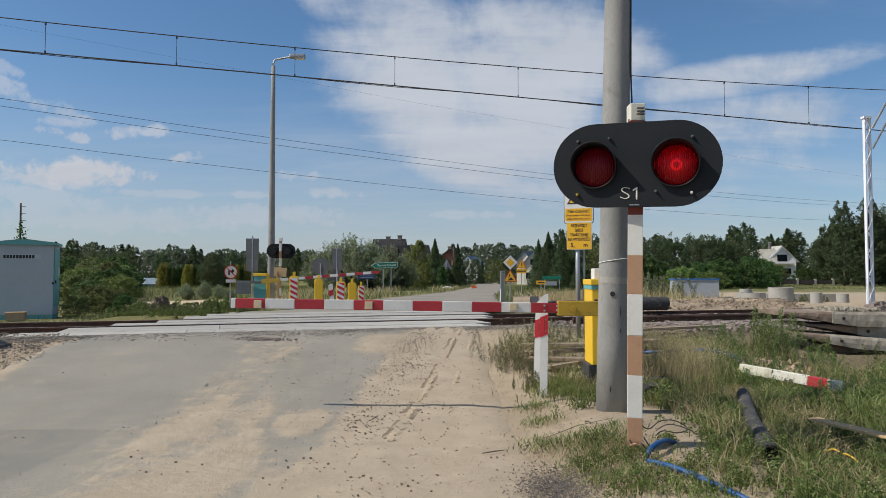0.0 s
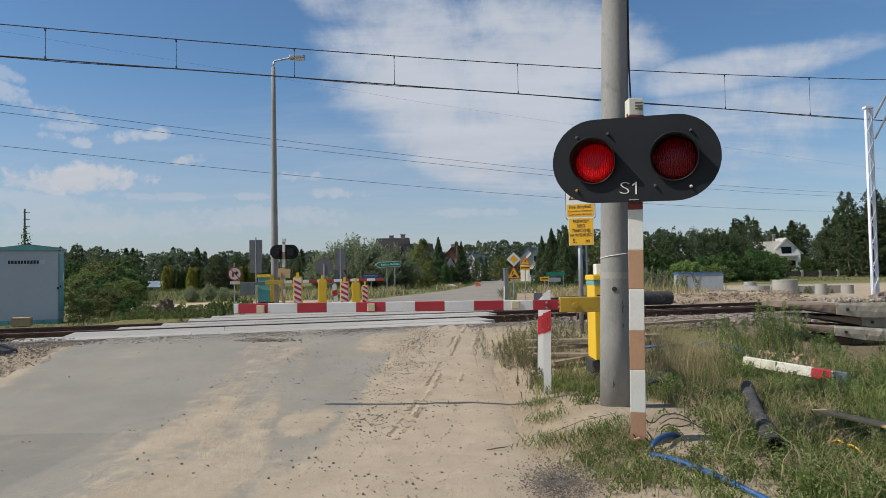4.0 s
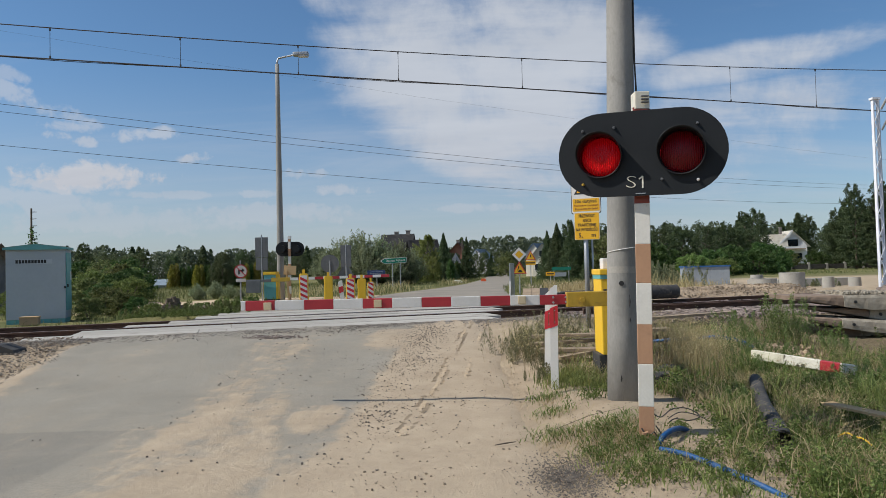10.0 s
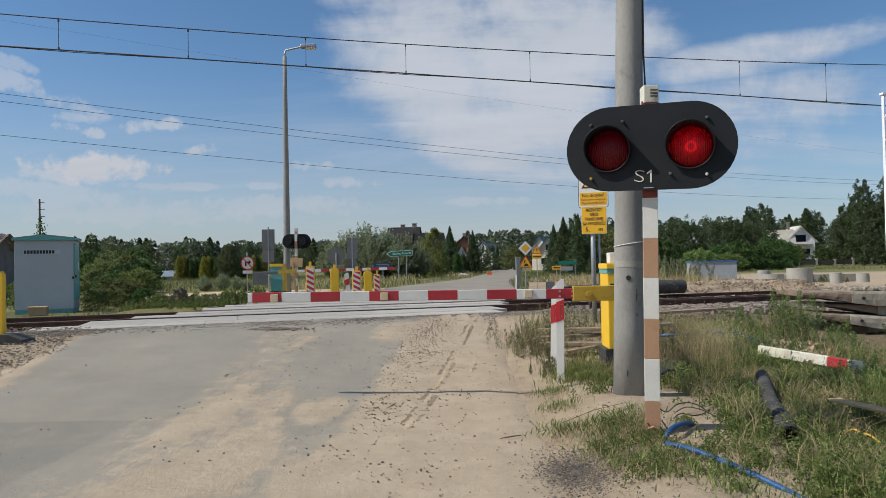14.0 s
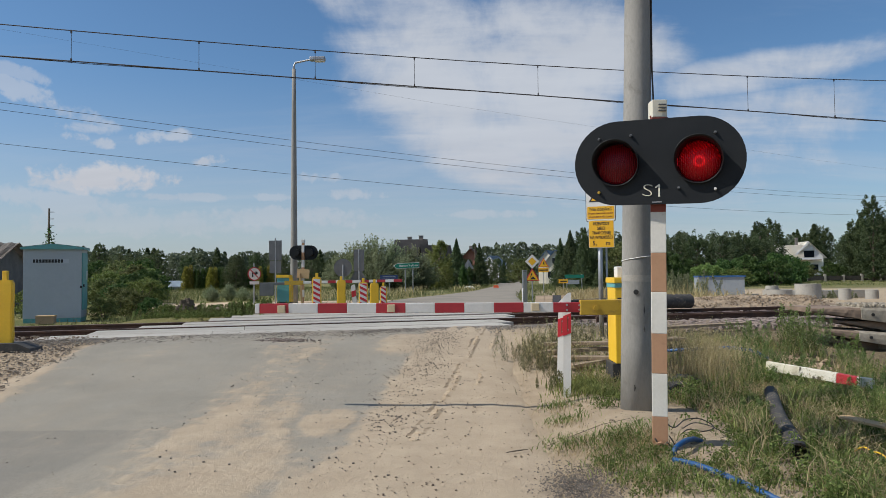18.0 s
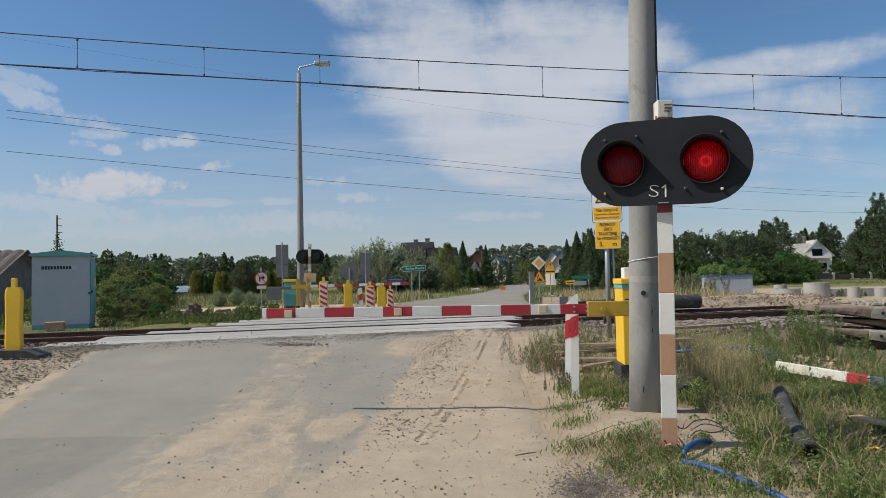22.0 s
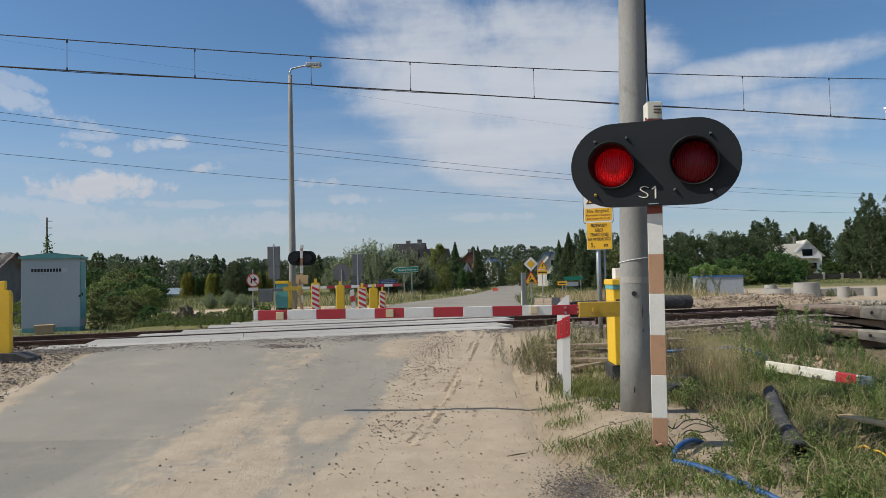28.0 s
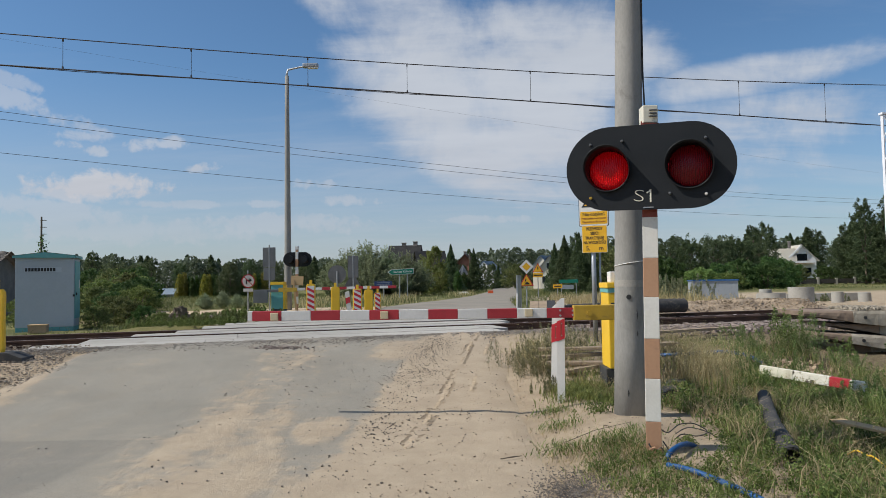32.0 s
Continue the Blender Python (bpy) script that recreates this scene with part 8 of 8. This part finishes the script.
    return root


def verge_clutter():
    beam_between("old_barrier_arm", (3.38, 8.0, 0.345), (4.03, 7.1, 0.275), 0.06, 0.10, ((0, 0.34, M_CREAM), (0.34, 0.69, M_PEEL), (0.69, 0.87, M_RED), (0.87, 1.0, M_CREAM)), "broken white and red barrier arm lying in weeds", "barrier arm")
    # black pipe
    root = thing("black_pipe", pose(0, 0, 0), "dull black plastic pipe lying in the grass", "pipe")
    bm = bmesh.new()
    p = [(2.98, 7.0, 0.22), (2.74, 6.35, 0.19), (2.55, 5.8, 0.17), (2.30, 4.96, 0.14)]
    add_tube(bm, p, 0.062, 18, False)
    add_tube(bm, p, 0.052, 18, False)
    part("pipe_wall", bm, M_PIPE, root, smooth=True)
    part("sleeve", tube([(2.52, 5.70, 0.167), (2.302, 4.97, 0.14)], 0.069, 18, False), M_PIPE, root, smooth=True)
    # solid black filling in place of the shade within the pipe
    part("core", tube([(2.74, 6.35, 0.19), (2.33, 5.07, 0.145)], 0.045, 12), M_INK_AND_SHADE, root)
    # blue hoses
    def smooth_line(pts, n=8):
        out = []
        for i in range(len(pts) - 1):
            p0, p1, p2, p3 = (Vector(pts[max(0, min(len(pts) - 1, i + j))]) for j in (-1, 0, 1, 2))
            for k in range(n):
                t = k / n
                out.append(0.5 * ((2 * p1) + (p2 - p0) * t + (2 * p0 - 5 * p1 + 4 * p2 - p3) * t * t + (3 * p1 - p0 - 3 * p2 + p3) * t ** 3))
        return out + [Vector(pts[-1])]
    root = thing("blue_hose", pose(0, 0, 0), "bright blue plastic hose looped at the signal foot", "hose")
    part("hose_loop", tube(smooth_line([(1.86, 5.45, 0.06), (1.72, 5.30, 0.15), (1.62, 5.16, 0.19), (1.52, 5.05, 0.19), (1.45, 4.985, 0.155), (1.455, 4.98, 0.09), (1.46, 4.96, 0.04)]), 0.019, 12), M_BLUEHOSE, root, smooth=True)
    part("hose_sleeve", tube([(1.45, 4.982, 0.125), (1.457, 4.975, 0.06)], 0.031, 12), M_PIPE, root, "grey sleeve")
    part("hose_run", tube(smooth_line([(1.40, 4.83, 0.13), (1.50, 4.66, 0.14), (1.59, 4.50, 0.13), (1.67, 4.27, 0.125), (1.80, 3.99, 0.09), (1.92, 3.7, 0.05)]), 0.0185, 12), M_BLUEHOSE, root, smooth=True)
    root = thing("blue_hose", pose(0, 0, 0), "blue plastic hose running over the mound", "hose")
    part("hose_run", tube(smooth_line([(2.1, 10.3, 0.22), (2.8, 10.0, 0.30), (3.2, 9.6, 0.37), (3.5, 9.4, 0.40), (3.75, 9.25, 0.36), (3.9, 9.1, 0.25)]), 0.024, 10), M_BLUEHOSE, root, smooth=True)
    root = thing("black_cable", pose(0, 0, 0), "loops of thin black cable lying in the weeds", "cable")
    part("cable_run", tube(smooth_line([(1.48, 5.30, 0.28), (1.58, 5.42, 0.22), (1.74, 5.66, 0.23), (1.88, 5.72, 0.22), (1.96, 5.66, 0.17), (1.86, 5.60, 0.15), (1.74, 5.58, 0.17), (1.68, 5.55, 0.15)]), 0.0045, 6), M_RUBBER, root, smooth=True)
    part("cable_run", tube(smooth_line([(1.70, 5.64, 0.16), (1.82, 5.68, 0.20), (1.96, 5.60, 0.17), (2.05, 5.5, 0.09)]), 0.004, 6), M_RUBBER, root, smooth=True)
    root = thing("dry_twig", pose(0, 0, 0), "thin dark twig lying on the sand", "twig")
    part("stem", tube([(0.62, 5.62, float(land(0.62, 5.62)) + 0.01), (0.82, 5.70, float(land(0.82, 5.70)) + 0.03), (1.1, 5.78, float(land(1.1, 5.78)) + 0.035), (1.4, 5.84, float(land(1.4, 5.84)) + 0.03)], [0.002, 0.003, 0.003, 0.0015], 5), M_BARK, root)
    root = thing("dry_twig", pose(0, 0, 0), "short dark twig lying on the sand", "twig")
    part("stem", tube([(0.30, 5.45, float(land(0.30, 5.45)) + 0.022), (0.40, 5.47, float(land(0.4, 5.47)) + 0.03), (0.47, 5.52, float(land(0.47, 5.52)) + 0.022)], [0.004, 0.006, 0.003], 5), M_BARK, root)
    # yellow hose bits
    root = thing("yellow_hose", pose(0, 0, 0), "short length of yellow hose in the grass", "hose")
    part("hose_run", tube(smooth_line([(2.86, 5.34, 0.05), (2.91, 5.28, 0.10), (2.93, 5.2, 0.09), (2.95, 5.12, 0.09), (3.0, 5.05, 0.03)]), 0.006, 10), M_YELLOW, root, smooth=True)
    # planks
    for p0, p1, w, lab in (((3.12, 5.95, 0.19), (3.38, 5.05, 0.20), 0.12, "yellowish timber batten lying in weeds"), ((1.05, 9.7, 0.33), (2.2, 9.9, 0.36), 0.16, "weathered plank on a heap by the barrier"), ((1.15, 9.45, 0.28), (2.35, 9.35, 0.28), 0.2, "weathered plank on a heap by the barrier"), ((1.1, 9.9, 0.42), (2.1, 9.75, 0.44), 0.14, "weathered plank on a heap by the barrier"), ((1.35, 9.2, 0.20), (2.3, 9.6, 0.30), 0.2, "weathered plank on a heap by the barrier"), ((2.6, 12.2, 0.42), (5.2, 13.1, 0.46), 0.16, "long timber edging below the ballast"), ((2.2, 10.9, 0.36), (3.4, 11.2, 0.36), 0.3, "grey plank lying in grass")):
        beam_between("plank", p0, p1, w, 0.022 if "yellowish" in lab else 0.045, ((0, 1, M_NEWWOOD if "yellowish" in lab else M_WOOD),), lab, "plank")
    # spare rubber feet
    for x, y, z, r, lab in ((2.30, 7.5, 0.09, 10, "black rubber delineator foot lying by the pole"), (2.46, 8.0, 0.09, -15, "black rubber delineator foot lying by the pole")):
        r2 = thing("rubber_foot", pose(x, y, z, 0, 0, r), lab, "rubber foot", "spare rubber feet")
        bm = plate([(-0.17, 0), (0.17, 0), (0.15, 0.09), (0.08, 0.13), (-0.08, 0.13), (-0.15, 0.09)], 0.26)
        part("foot_body", bm, M_RUBBER, r2)
    # grey relay box behind the post
    r2 = thing("relay_box", pose(2.33, 9.5, 0.18, 0, 0, 4), "dark grey steel relay box in the grass", "box")
    part("body", box(-0.07, 0.16, -0.12, 0.12, 0, 1.0, 0.01), M_GREYBACK, r2)
    part("lid", box(-0.09, 0.18, -0.14, 0.14, 1.0, 1.04, 0.005), M_GREYBACK, r2)
    # dark sleepers heaped beyond the track
    for k in range(5):
        beam_between("old_sleeper", (3.0 + 0.15 * k, 21.3 + 0.35 * k, 0.40 + 0.10 * (k % 2)), (5.4 + 0.1 * k, 22.0 + 0.3 * k, 0.42 + 0.12 * (k % 2)), 0.22, 0.18, ((0, 1, M_PIPE),), "dark old sleeper heaped beyond the track", "sleeper")
    # spoil heap by the meadow
    for x, y, r, h, lab in ((-9.65, 24.0, 0.62, 0.74, "heap of dark soil beside the far barrier"), (-8.6, 24.4, 0.9, 0.22, "low heap of dug soil")):
        bm = bmesh.new()
        rings = []
        for q in np.linspace(0, 1, 17):
            rings.append([bm.verts.new((x + r * q * math.cos(a) * (1 + 0.2 * math.sin(3 * a)), y + r * q * math.sin(a), on_ground(x, y, -0.08) + h * (0.5 + 0.5 * math.cos(math.pi * q)) + (0.08 * noise.noise((math.cos(a) * 3 * q + x, math.sin(a) * 3 * q, q * 3)) + 0.05 * noise.noise((math.cos(a) * 9 * q + x, math.sin(a) * 9 * q, 3))) * min(1.0, 1.6 * (1 - q) + 0.15))) for a in (2 * math.pi * k / 44 for k in range(44))])
        for a, b in zip(rings, rings[1:]):
            for k in range(44):
                bm.faces.new((a[k], b[k], b[(k + 1) % 44], a[(k + 1) % 44]))
        ob = part("earth_mound", bm, M_SOIL if "dark" in lab or "dug" in lab else M_SANDHEAP, None, smooth=True)
        tagged(ob, lab, "mound", "earth mounds")


verge_clutter()


def soil_bank():
    """Uneven bank of dug sand and soil along the far side of the track."""
    xs, q = np.linspace(5.2, 12.0, 150), np.linspace(-1, 1, 34)
    V = []
    for x in xs:
        mid = 22.3 + 0.3 * (x - 8.0)
        end = step(x, 5.2, 7.0) * step(-x, -12.0, -10.6)
        for t in q:
            y = mid + 1.6 * t
            crest = max(0.0, 1 - t * t) ** 0.8
            lump = noise.noise((x * 1.1, y * 1.3, 3.0)) + 0.7 * noise.noise((x * 3.4, y * 3.4, 5.0)) + 0.45 * noise.noise((x * 9, y * 9, 1.0))
            V.append((x, y, float(land(x, y)) - 0.06 + end * crest * (0.20 + 0.10 * lump) + 0.02 * end))
    idx = np.arange(len(V)).reshape(len(xs), len(q))
    f = np.stack([idx[:-1, :-1], idx[1:, :-1], idx[1:, 1:], idx[:-1, 1:]], -1).reshape(-1, 4)
    scatter_mesh("earth_mound", np.array(V), f, M_DUG, "uneven bank of dug sand and brown soil along the track", "mound", "")
    m = 900
    x, t = RNG.uniform(6.2, 11.3, m), RNG.uniform(-1, 0.6, m)
    y = 22.3 + 0.3 * (x - 8.0) + 1.6 * t
    stones("clods", np.column_stack([x, y, land(x, y) + 0.02 + 0.16 * np.clip(1 - t * t, 0, 1)]), 0.042, M_DUG, "clods of brown soil strewn on the bank")
    m = 260
    a, t = RNG.uniform(0, 6.28, m), RNG.uniform(0, 1, m) ** 0.6
    x, y = -9.65 + 0.6 * t * np.cos(a), 24.0 + 0.6 * t * np.sin(a)
    stones("clods", np.column_stack([x, y, land(x, y) - 0.06 + 0.74 * (0.5 + 0.5 * np.cos(np.pi * t))]), 0.11, M_SOIL, "clods on the heap of dark soil")
    # large black drainage pipe on the far side of the track
    root = thing("drain_pipe", pose(0, 0, 0), "large dark grey plastic drain pipe lying by the track", "pipe")
    a, b = Vector((4.6, 19.3, 0.62)), Vector((6.3, 19.9, 0.60))
    part("pipe_wall", tube([a.lerp(b, k / 24) for k in range(25)], [0.185 if k % 2 else 0.20 for k in range(25)], 22, False), M_PIPE, root, smooth=True)
    # black disc near the open end, shade of the bore as colour
    part("bore_shade", tube([b + Vector((-0.05, -0.02, 0)), b + Vector((-0.03, -0.012, 0))], 0.18, 22), M_INK_AND_SHADE, root)
    root = thing("stored_rail", track_pose(0, 0), "rusty spare rail lying on the ballast beside the track", "rail")
    prof = rail_profile()
    for s0, s1, rest in ((2.4, 34.0, 0.27), (-34.0, -9.4, 0.185)):
        bm = bmesh.new()
        rings = [[bm.verts.new((s, -2.1 + p[0], rest + p[1])) for p in prof] for s in np.linspace(s0, s1, 20)]
        for r0, r1 in zip(rings, rings[1:]):
            for k in range(len(prof)):
                j = (k + 1) % len(prof)
                bm.faces.new((r0[k], r0[j], r1[j], r1[k]))
        bm.faces.new(rings[0])
        bm.faces.new(rings[-1][::-1])
        bmesh.ops.recalc_face_normals(bm, faces=bm.faces)
        part("rail_length", bm, M_RAIL, root)
    # bare lumps of pale soil behind the fallen arm
    m = 900
    x, y = RNG.normal(4.05, 0.22, m), RNG.normal(8.75, 0.24, m)
    stones("clods", np.column_stack([x, y, land(x, y) + 0.005]), 0.035, M_SANDHEAP, "pale lumps of soil behind the fallen arm")


M_CLOD = surface("dry_brown_clods", (0.17, 0.132, 0.095), (0.30, 0.24, 0.175), 0.95, 5, 40, 0.004)
M_DUG = surface("dug_sandy_soil", (0.15, 0.11, 0.075), (0.40, 0.31, 0.21), 0.95, 1.4, 14, 0.03, grain=0.5)

# ---- sleepers, ballast and gravel ----
def build_sleepers():
    bm = box(-0.13, 0.13, -1.30, 1.30, 0.0, 0.2, 0.015)
    me = bpy.data.meshes.new("sleeper")
    bm.to_mesh(me)
    bm.free()
    me.materials.append(M_CONC)
    root = thing("sleepers", track_pose(0, 0, 0.016), "concrete sleepers bedded in pinkish ballast", "sleeper", kind="structure")
    for k in range(-34, 40):
        s = k * 0.6
        if -8.8 < s < 2.0:
            continue
        piece("sleeper", me, root, pose(s, 0, 0))


build_sleepers()


def stones(name, centres, size, mat, label, kind="stuff", squash=0.7):
    """Small uneven eight-cornered stones."""
    n = len(centres)
    corners = np.array([(x, y, z) for x in (-1, 1) for y in (-1, 1) for z in (-1, 1)], float)
    v = corners[None] * RNG.uniform(0.45, 1.0, (n, 8, 3)) * (size * np.clip(RNG.gamma(3.0, 0.33, n), 0.35, 2.2))[:, None, None] * 0.5
    v[..., 2] *= squash
    a = RNG.uniform(0, 6.28, n)
    c, s = np.cos(a)[:, None], np.sin(a)[:, None]
    x, y = v[..., 0] * c - v[..., 1] * s, v[..., 0] * s + v[..., 1] * c
    v[..., 0], v[..., 1] = x, y
    v += centres[:, None, :]
    f = np.array(((0, 1, 3, 2), (4, 6, 7, 5), (0, 4, 5, 1), (2, 3, 7, 6), (0, 2, 6, 4), (1, 5, 7, 3)))
    q = (np.arange(n)[:, None, None] * 8 + f[None]).reshape(-1, 4)
    return scatter_mesh(name, v.reshape(-1, 3), q, mat, label, "stones", kind)


def ballast_bed():
    S = np.linspace(-90, 90, 181)
    Wd = np.array((-3.6, -3.1, -2.2, -1.6, -0.8, 0, 0.8, 1.6, 2.2, 3.1, 3.6))
    H = np.array((0.26, 0.27, 0.29, 0.30, 0.27, 0.265, 0.27, 0.30, 0.27, 0.16, 0.06))
    LOW = np.array((0.15, 0.17, 0.20, 0.22, 0.24, 0.245, 0.24, 0.23, 0.21, 0.14, 0.05))
    V = []
    for s in S:
        keep = 1.0 if (s < -9.0 or s > 1.6) else 0.0
        for w, h in zip(Wd, LOW if s < -9.0 else H):
            p = TRACK_O + TRACK_U * s + TRACK_N * w
            V.append((p[0], p[1], (h if keep else min(h, 0.18)) - 0.02))
    n = len(Wd)
    idx = np.arange(len(V)).reshape(len(S), n)
    q = np.stack([idx[:-1, :-1], idx[1:, :-1], idx[1:, 1:], idx[:-1, 1:]], -1).reshape(-1, 4)
    ob = scatter_mesh("ballast", np.array(V), q, M_STONE, "bed of pinkish grey ballast under the track", "ballast", "structure")
    m = 26000
    s = np.where(RNG.random(m) < 0.42, -9.3 - RNG.gamma(1.4, 6.0, m), 1.9 + RNG.gamma(1.5, 7.0, m))
    w = RNG.uniform(-3.7, 2.8, m)
    ok = (np.abs(s) < 60) & (np.abs(np.abs(w) - GAUGE) > 0.09)
    s, w = s[ok], w[ok]
    p = TRACK_O[None] + s[:, None] * TRACK_U[None] + w[:, None] * TRACK_N[None]
    z = np.where(s < -9.0, np.interp(w, Wd, LOW), np.interp(w, Wd, H))
    # slope of spilt ballast towards the verge
    m = 9000
    s2, w2 = 1.5 + RNG.gamma(2.0, 3.2, m), -3.4 - np.abs(RNG.normal(0, 0.75, m))
    p2 = TRACK_O[None] + s2[:, None] * TRACK_U[None] + w2[:, None] * TRACK_N[None]
    z = np.concatenate([z, land(p2[:, 0], p2[:, 1]) - 0.0])
    p = np.concatenate([p, p2])
    stones("ballast_stones", np.column_stack([p, z]), 0.062, M_STONE, "loose pinkish ballast stones along the track")


ballast_bed()


def loose_gravel():
    # gravel band before the slabs
    m = 15000
    s, w = RNG.uniform(-10.5, 1.6, m), -3.12 - np.abs(RNG.normal(0, 0.42, m))
    p = TRACK_O[None] + s[:, None] * TRACK_U[None] + w[:, None] * TRACK_N[None]
    pts = [np.column_stack([p, land(p[:, 0], p[:, 1]) + 0.016])]
    # west shoulder
    m = 8000
    y = RNG.uniform(6.5, 14.5, m)
    x = -2.95 - 0.28 * y - np.abs(RNG.normal(0, 1.1, m)) + 0.15 * np.sin(y * 4)
    ok = (across(x, y) < -3.5) & (across(x, y) > -6.2 - 1.6 * RNG.random(m))
    x, y = x[ok], y[ok]
    stones("gravel", np.column_stack([x, y, land(x, y) + 0.004]), 0.011, M_GRAVEL, "fine grey gravel on the sandy shoulder")
    stones("gravel", np.concatenate(pts) - np.array((0, 0, 0.006)), 0.016, M_GRAVEL, "loose grey gravel along the edge of the slabs")
    # grit strewn over the road in wheel-track streaks
    m = 6800
    lane = RNG.choice(4, m, p=(0.56, 0.20, 0.08, 0.16))
    y = 4.4 + 8.8 * RNG.random(m) ** 0.55
    x0 = np.array((-0.75, -2.1, -3.4, 0.1))[lane] + np.array((0.06, 0.10, 0.10, 0.0))[lane] * (y - 8)
    x = x0 + RNG.normal(0, 1, m) * np.array((0.24, 0.55, 0.9, 0.5))[lane]
    d = height_noise(x, y, 0.9, 21.0)
    ok = (d + RNG.uniform(-0.4, 0.4, m) > 0.0) & (x < 0.7)
    x, y = x[ok], y[ok]
    stones("grit", np.column_stack([x, y, land(x, y) + 0.018]), 0.0090, M_GRIT, "dark grit strewn over the sandy road")
    m = 1500
    x, y = RNG.uniform(-0.7, 2.3, m), 3.6 + 6.5 * RNG.random(m) ** 1.4
    stones("grit", np.column_stack([x, y, land(x, y) + np.where(x < 0.65, 0.015, -0.006)]), 0.009, M_CLOD, "small stones on the sandy verge")
    m = 420
    x, y = RNG.normal(-3.05, 0.22, m), RNG.normal(11.6, 0.10, m)
    stones("grit", np.column_stack([x, y, land(x, y) + 0.015]), 0.022, M_STONE, "patch of brown gravel on the asphalt")
    # crumbled concrete on the stacked slabs, ballast heaped behind them
    m = 1300
    x, y = RNG.uniform(6.28, 7.05, m), RNG.uniform(11.28, 12.15, m)
    stones("rubble", np.column_stack([x, y, np.full(m, 0.825) + 0.03 * RNG.random(m)]), 0.032, M_RUBBLE, "crumbled concrete lying on the slabs")
    m = 1800
    x, y = RNG.normal(7.45, 0.42, m), RNG.normal(12.1, 0.30, m)
    z = 0.30 + 0.62 * np.exp(-((x - 7.5) / 0.45) ** 2 - ((y - 12.1) / 0.4) ** 2)
    stones("ballast_stones", np.column_stack([x, y, z]), 0.06, M_STONE, "pinkish ballast heaped behind the slab stack")
    mm = bmesh.new()
    rings = [[mm.verts.new((7.5 + q * 1.1 * math.cos(a), 12.1 + q * 0.9 * math.sin(a), 0.22 + 0.66 * math.exp(-(q * 1.9) ** 2))) for a in (2 * math.pi * k / 28 for k in range(28))] for q in np.linspace(0.02, 1, 10)]
    for a, b in zip(rings, rings[1:]):
        for k in range(28):
            mm.faces.new((a[k], b[k], b[(k + 1) % 28], a[(k + 1) % 28]))
    tagged(part("earth_mound", mm, M_STONE, None, smooth=True), "heap of pinkish ballast behind the slab stack", "mound", "earth mounds")
    # clods on the west shoulder
    m = 2600
    x, y = RNG.uniform(-9.5, -5.3, m), RNG.uniform(7.4, 12.4, m)
    ok = x < -3.05 - 0.28 * y
    x, y = x[ok], y[ok]
    stones("clods", np.column_stack([x, y, land(x, y) + 0.004]), 0.028, M_CLOD, "clods of dry brown soil on the shoulder", squash=0.45)
    m = 4200
    x, y = RNG.normal(0.74, 0.13, m), RNG.normal(4.62, 0.24, m)
    stones("clods", np.column_stack([x, y, land(x, y) + 0.004 + 0.012 * RNG.random(m)]), 0.0062, M_ASH, "dark ash and clinker heaped on the verge", squash=0.6)


loose_gravel()
soil_bank()


def tyre_ridges():
    """Pressed lugs of a tyre track along the verge sand, two rows set slantwise."""
    bm_v, bm_q, n0 = [], [], 0
    for off, slant in ((-0.055, 0.5), (0.0, -0.5), (0.055, 0.5), (0.30, -0.4), (0.34, 0.4)):
        for y in np.arange(5.9, 13.6, 0.062):
            if noise.noise((off * 31, y * 1.3, 0)) < -0.05 or (off > 0.2 and noise.noise((off * 9, y * 0.6, 4.0)) < 0.12):
                continue
            x = -0.40 + 0.104 * (y - 6.5) + off + RNG.normal(0, 0.006)
            z = float(land(x, y)) + 0.010
            a = slant + RNG.normal(0, 0.15)
            L, w, h = 0.026 * RNG.uniform(0.7, 1.2), 0.010, 0.011 * RNG.uniform(0.4, 1.3)
            c, q = math.cos(a), math.sin(a)
            for u, t, k in ((-L, -w, 0), (L, -w, 0), (L, w, 0), (-L, w, 0), (-L * 0.8, 0, h), (L * 0.8, 0, h)):
                bm_v.append((x + u * c - t * q, y + u * q + t * c, z + k))
            bm_q += [(n0, n0 + 1, n0 + 5, n0 + 4), (n0 + 2, n0 + 3, n0 + 4, n0 + 5)]
            n0 += 6
    scatter_mesh("tyre_track", np.array(bm_v), np.array(bm_q), M_TREAD, "pressed tyre tread marks in the verge sand", "tyre marks")


# shade of the tyre prints is put into this slightly darker sand
M_TREAD = surface("shaded_pressed_sand", (0.33, 0.26, 0.18), (0.42, 0.335, 0.235), 0.95, 3, 40, 0.004)
tyre_ridges()


# ---- the flashing lamps ----
def motions():
    """The arms come to rest in the first half second. The two lamps light in turn: each lit disc slides before its lens, and behind the board when out."""
    for arm, pivot, lift in ARMS:
        walk(arm, [(t, pose(*pivot, 0, a, 0)) for t, a in lift])
    period = 1.047
    for lamp, x in LAMPS:
        on, off = (0.555, 0.945) if x < 0 else (0.960, 1.507)
        back = 0.030 if x > 0 else 0.042
        rows, lit, out = [], pose(x, back, -0.008), pose(0, back, -0.008)
        k = -2
        while on + k * period < 33:
            a, b = on + k * period, off + k * period
            rows += [(a - 1 / FPS, out), (a, lit), (b, lit), (b + 1 / FPS, out)]
            k += 1
        first = [r for r in rows if r[0] <= 0][-1]
        inside = [(t, m) for t, m in rows if 0 < t < 32]
        last = [r for r in rows if r[0] >= 32][0]
        walk(lamp, [(0, first[1])] + inside + [(32.0, last[1])])


motions()
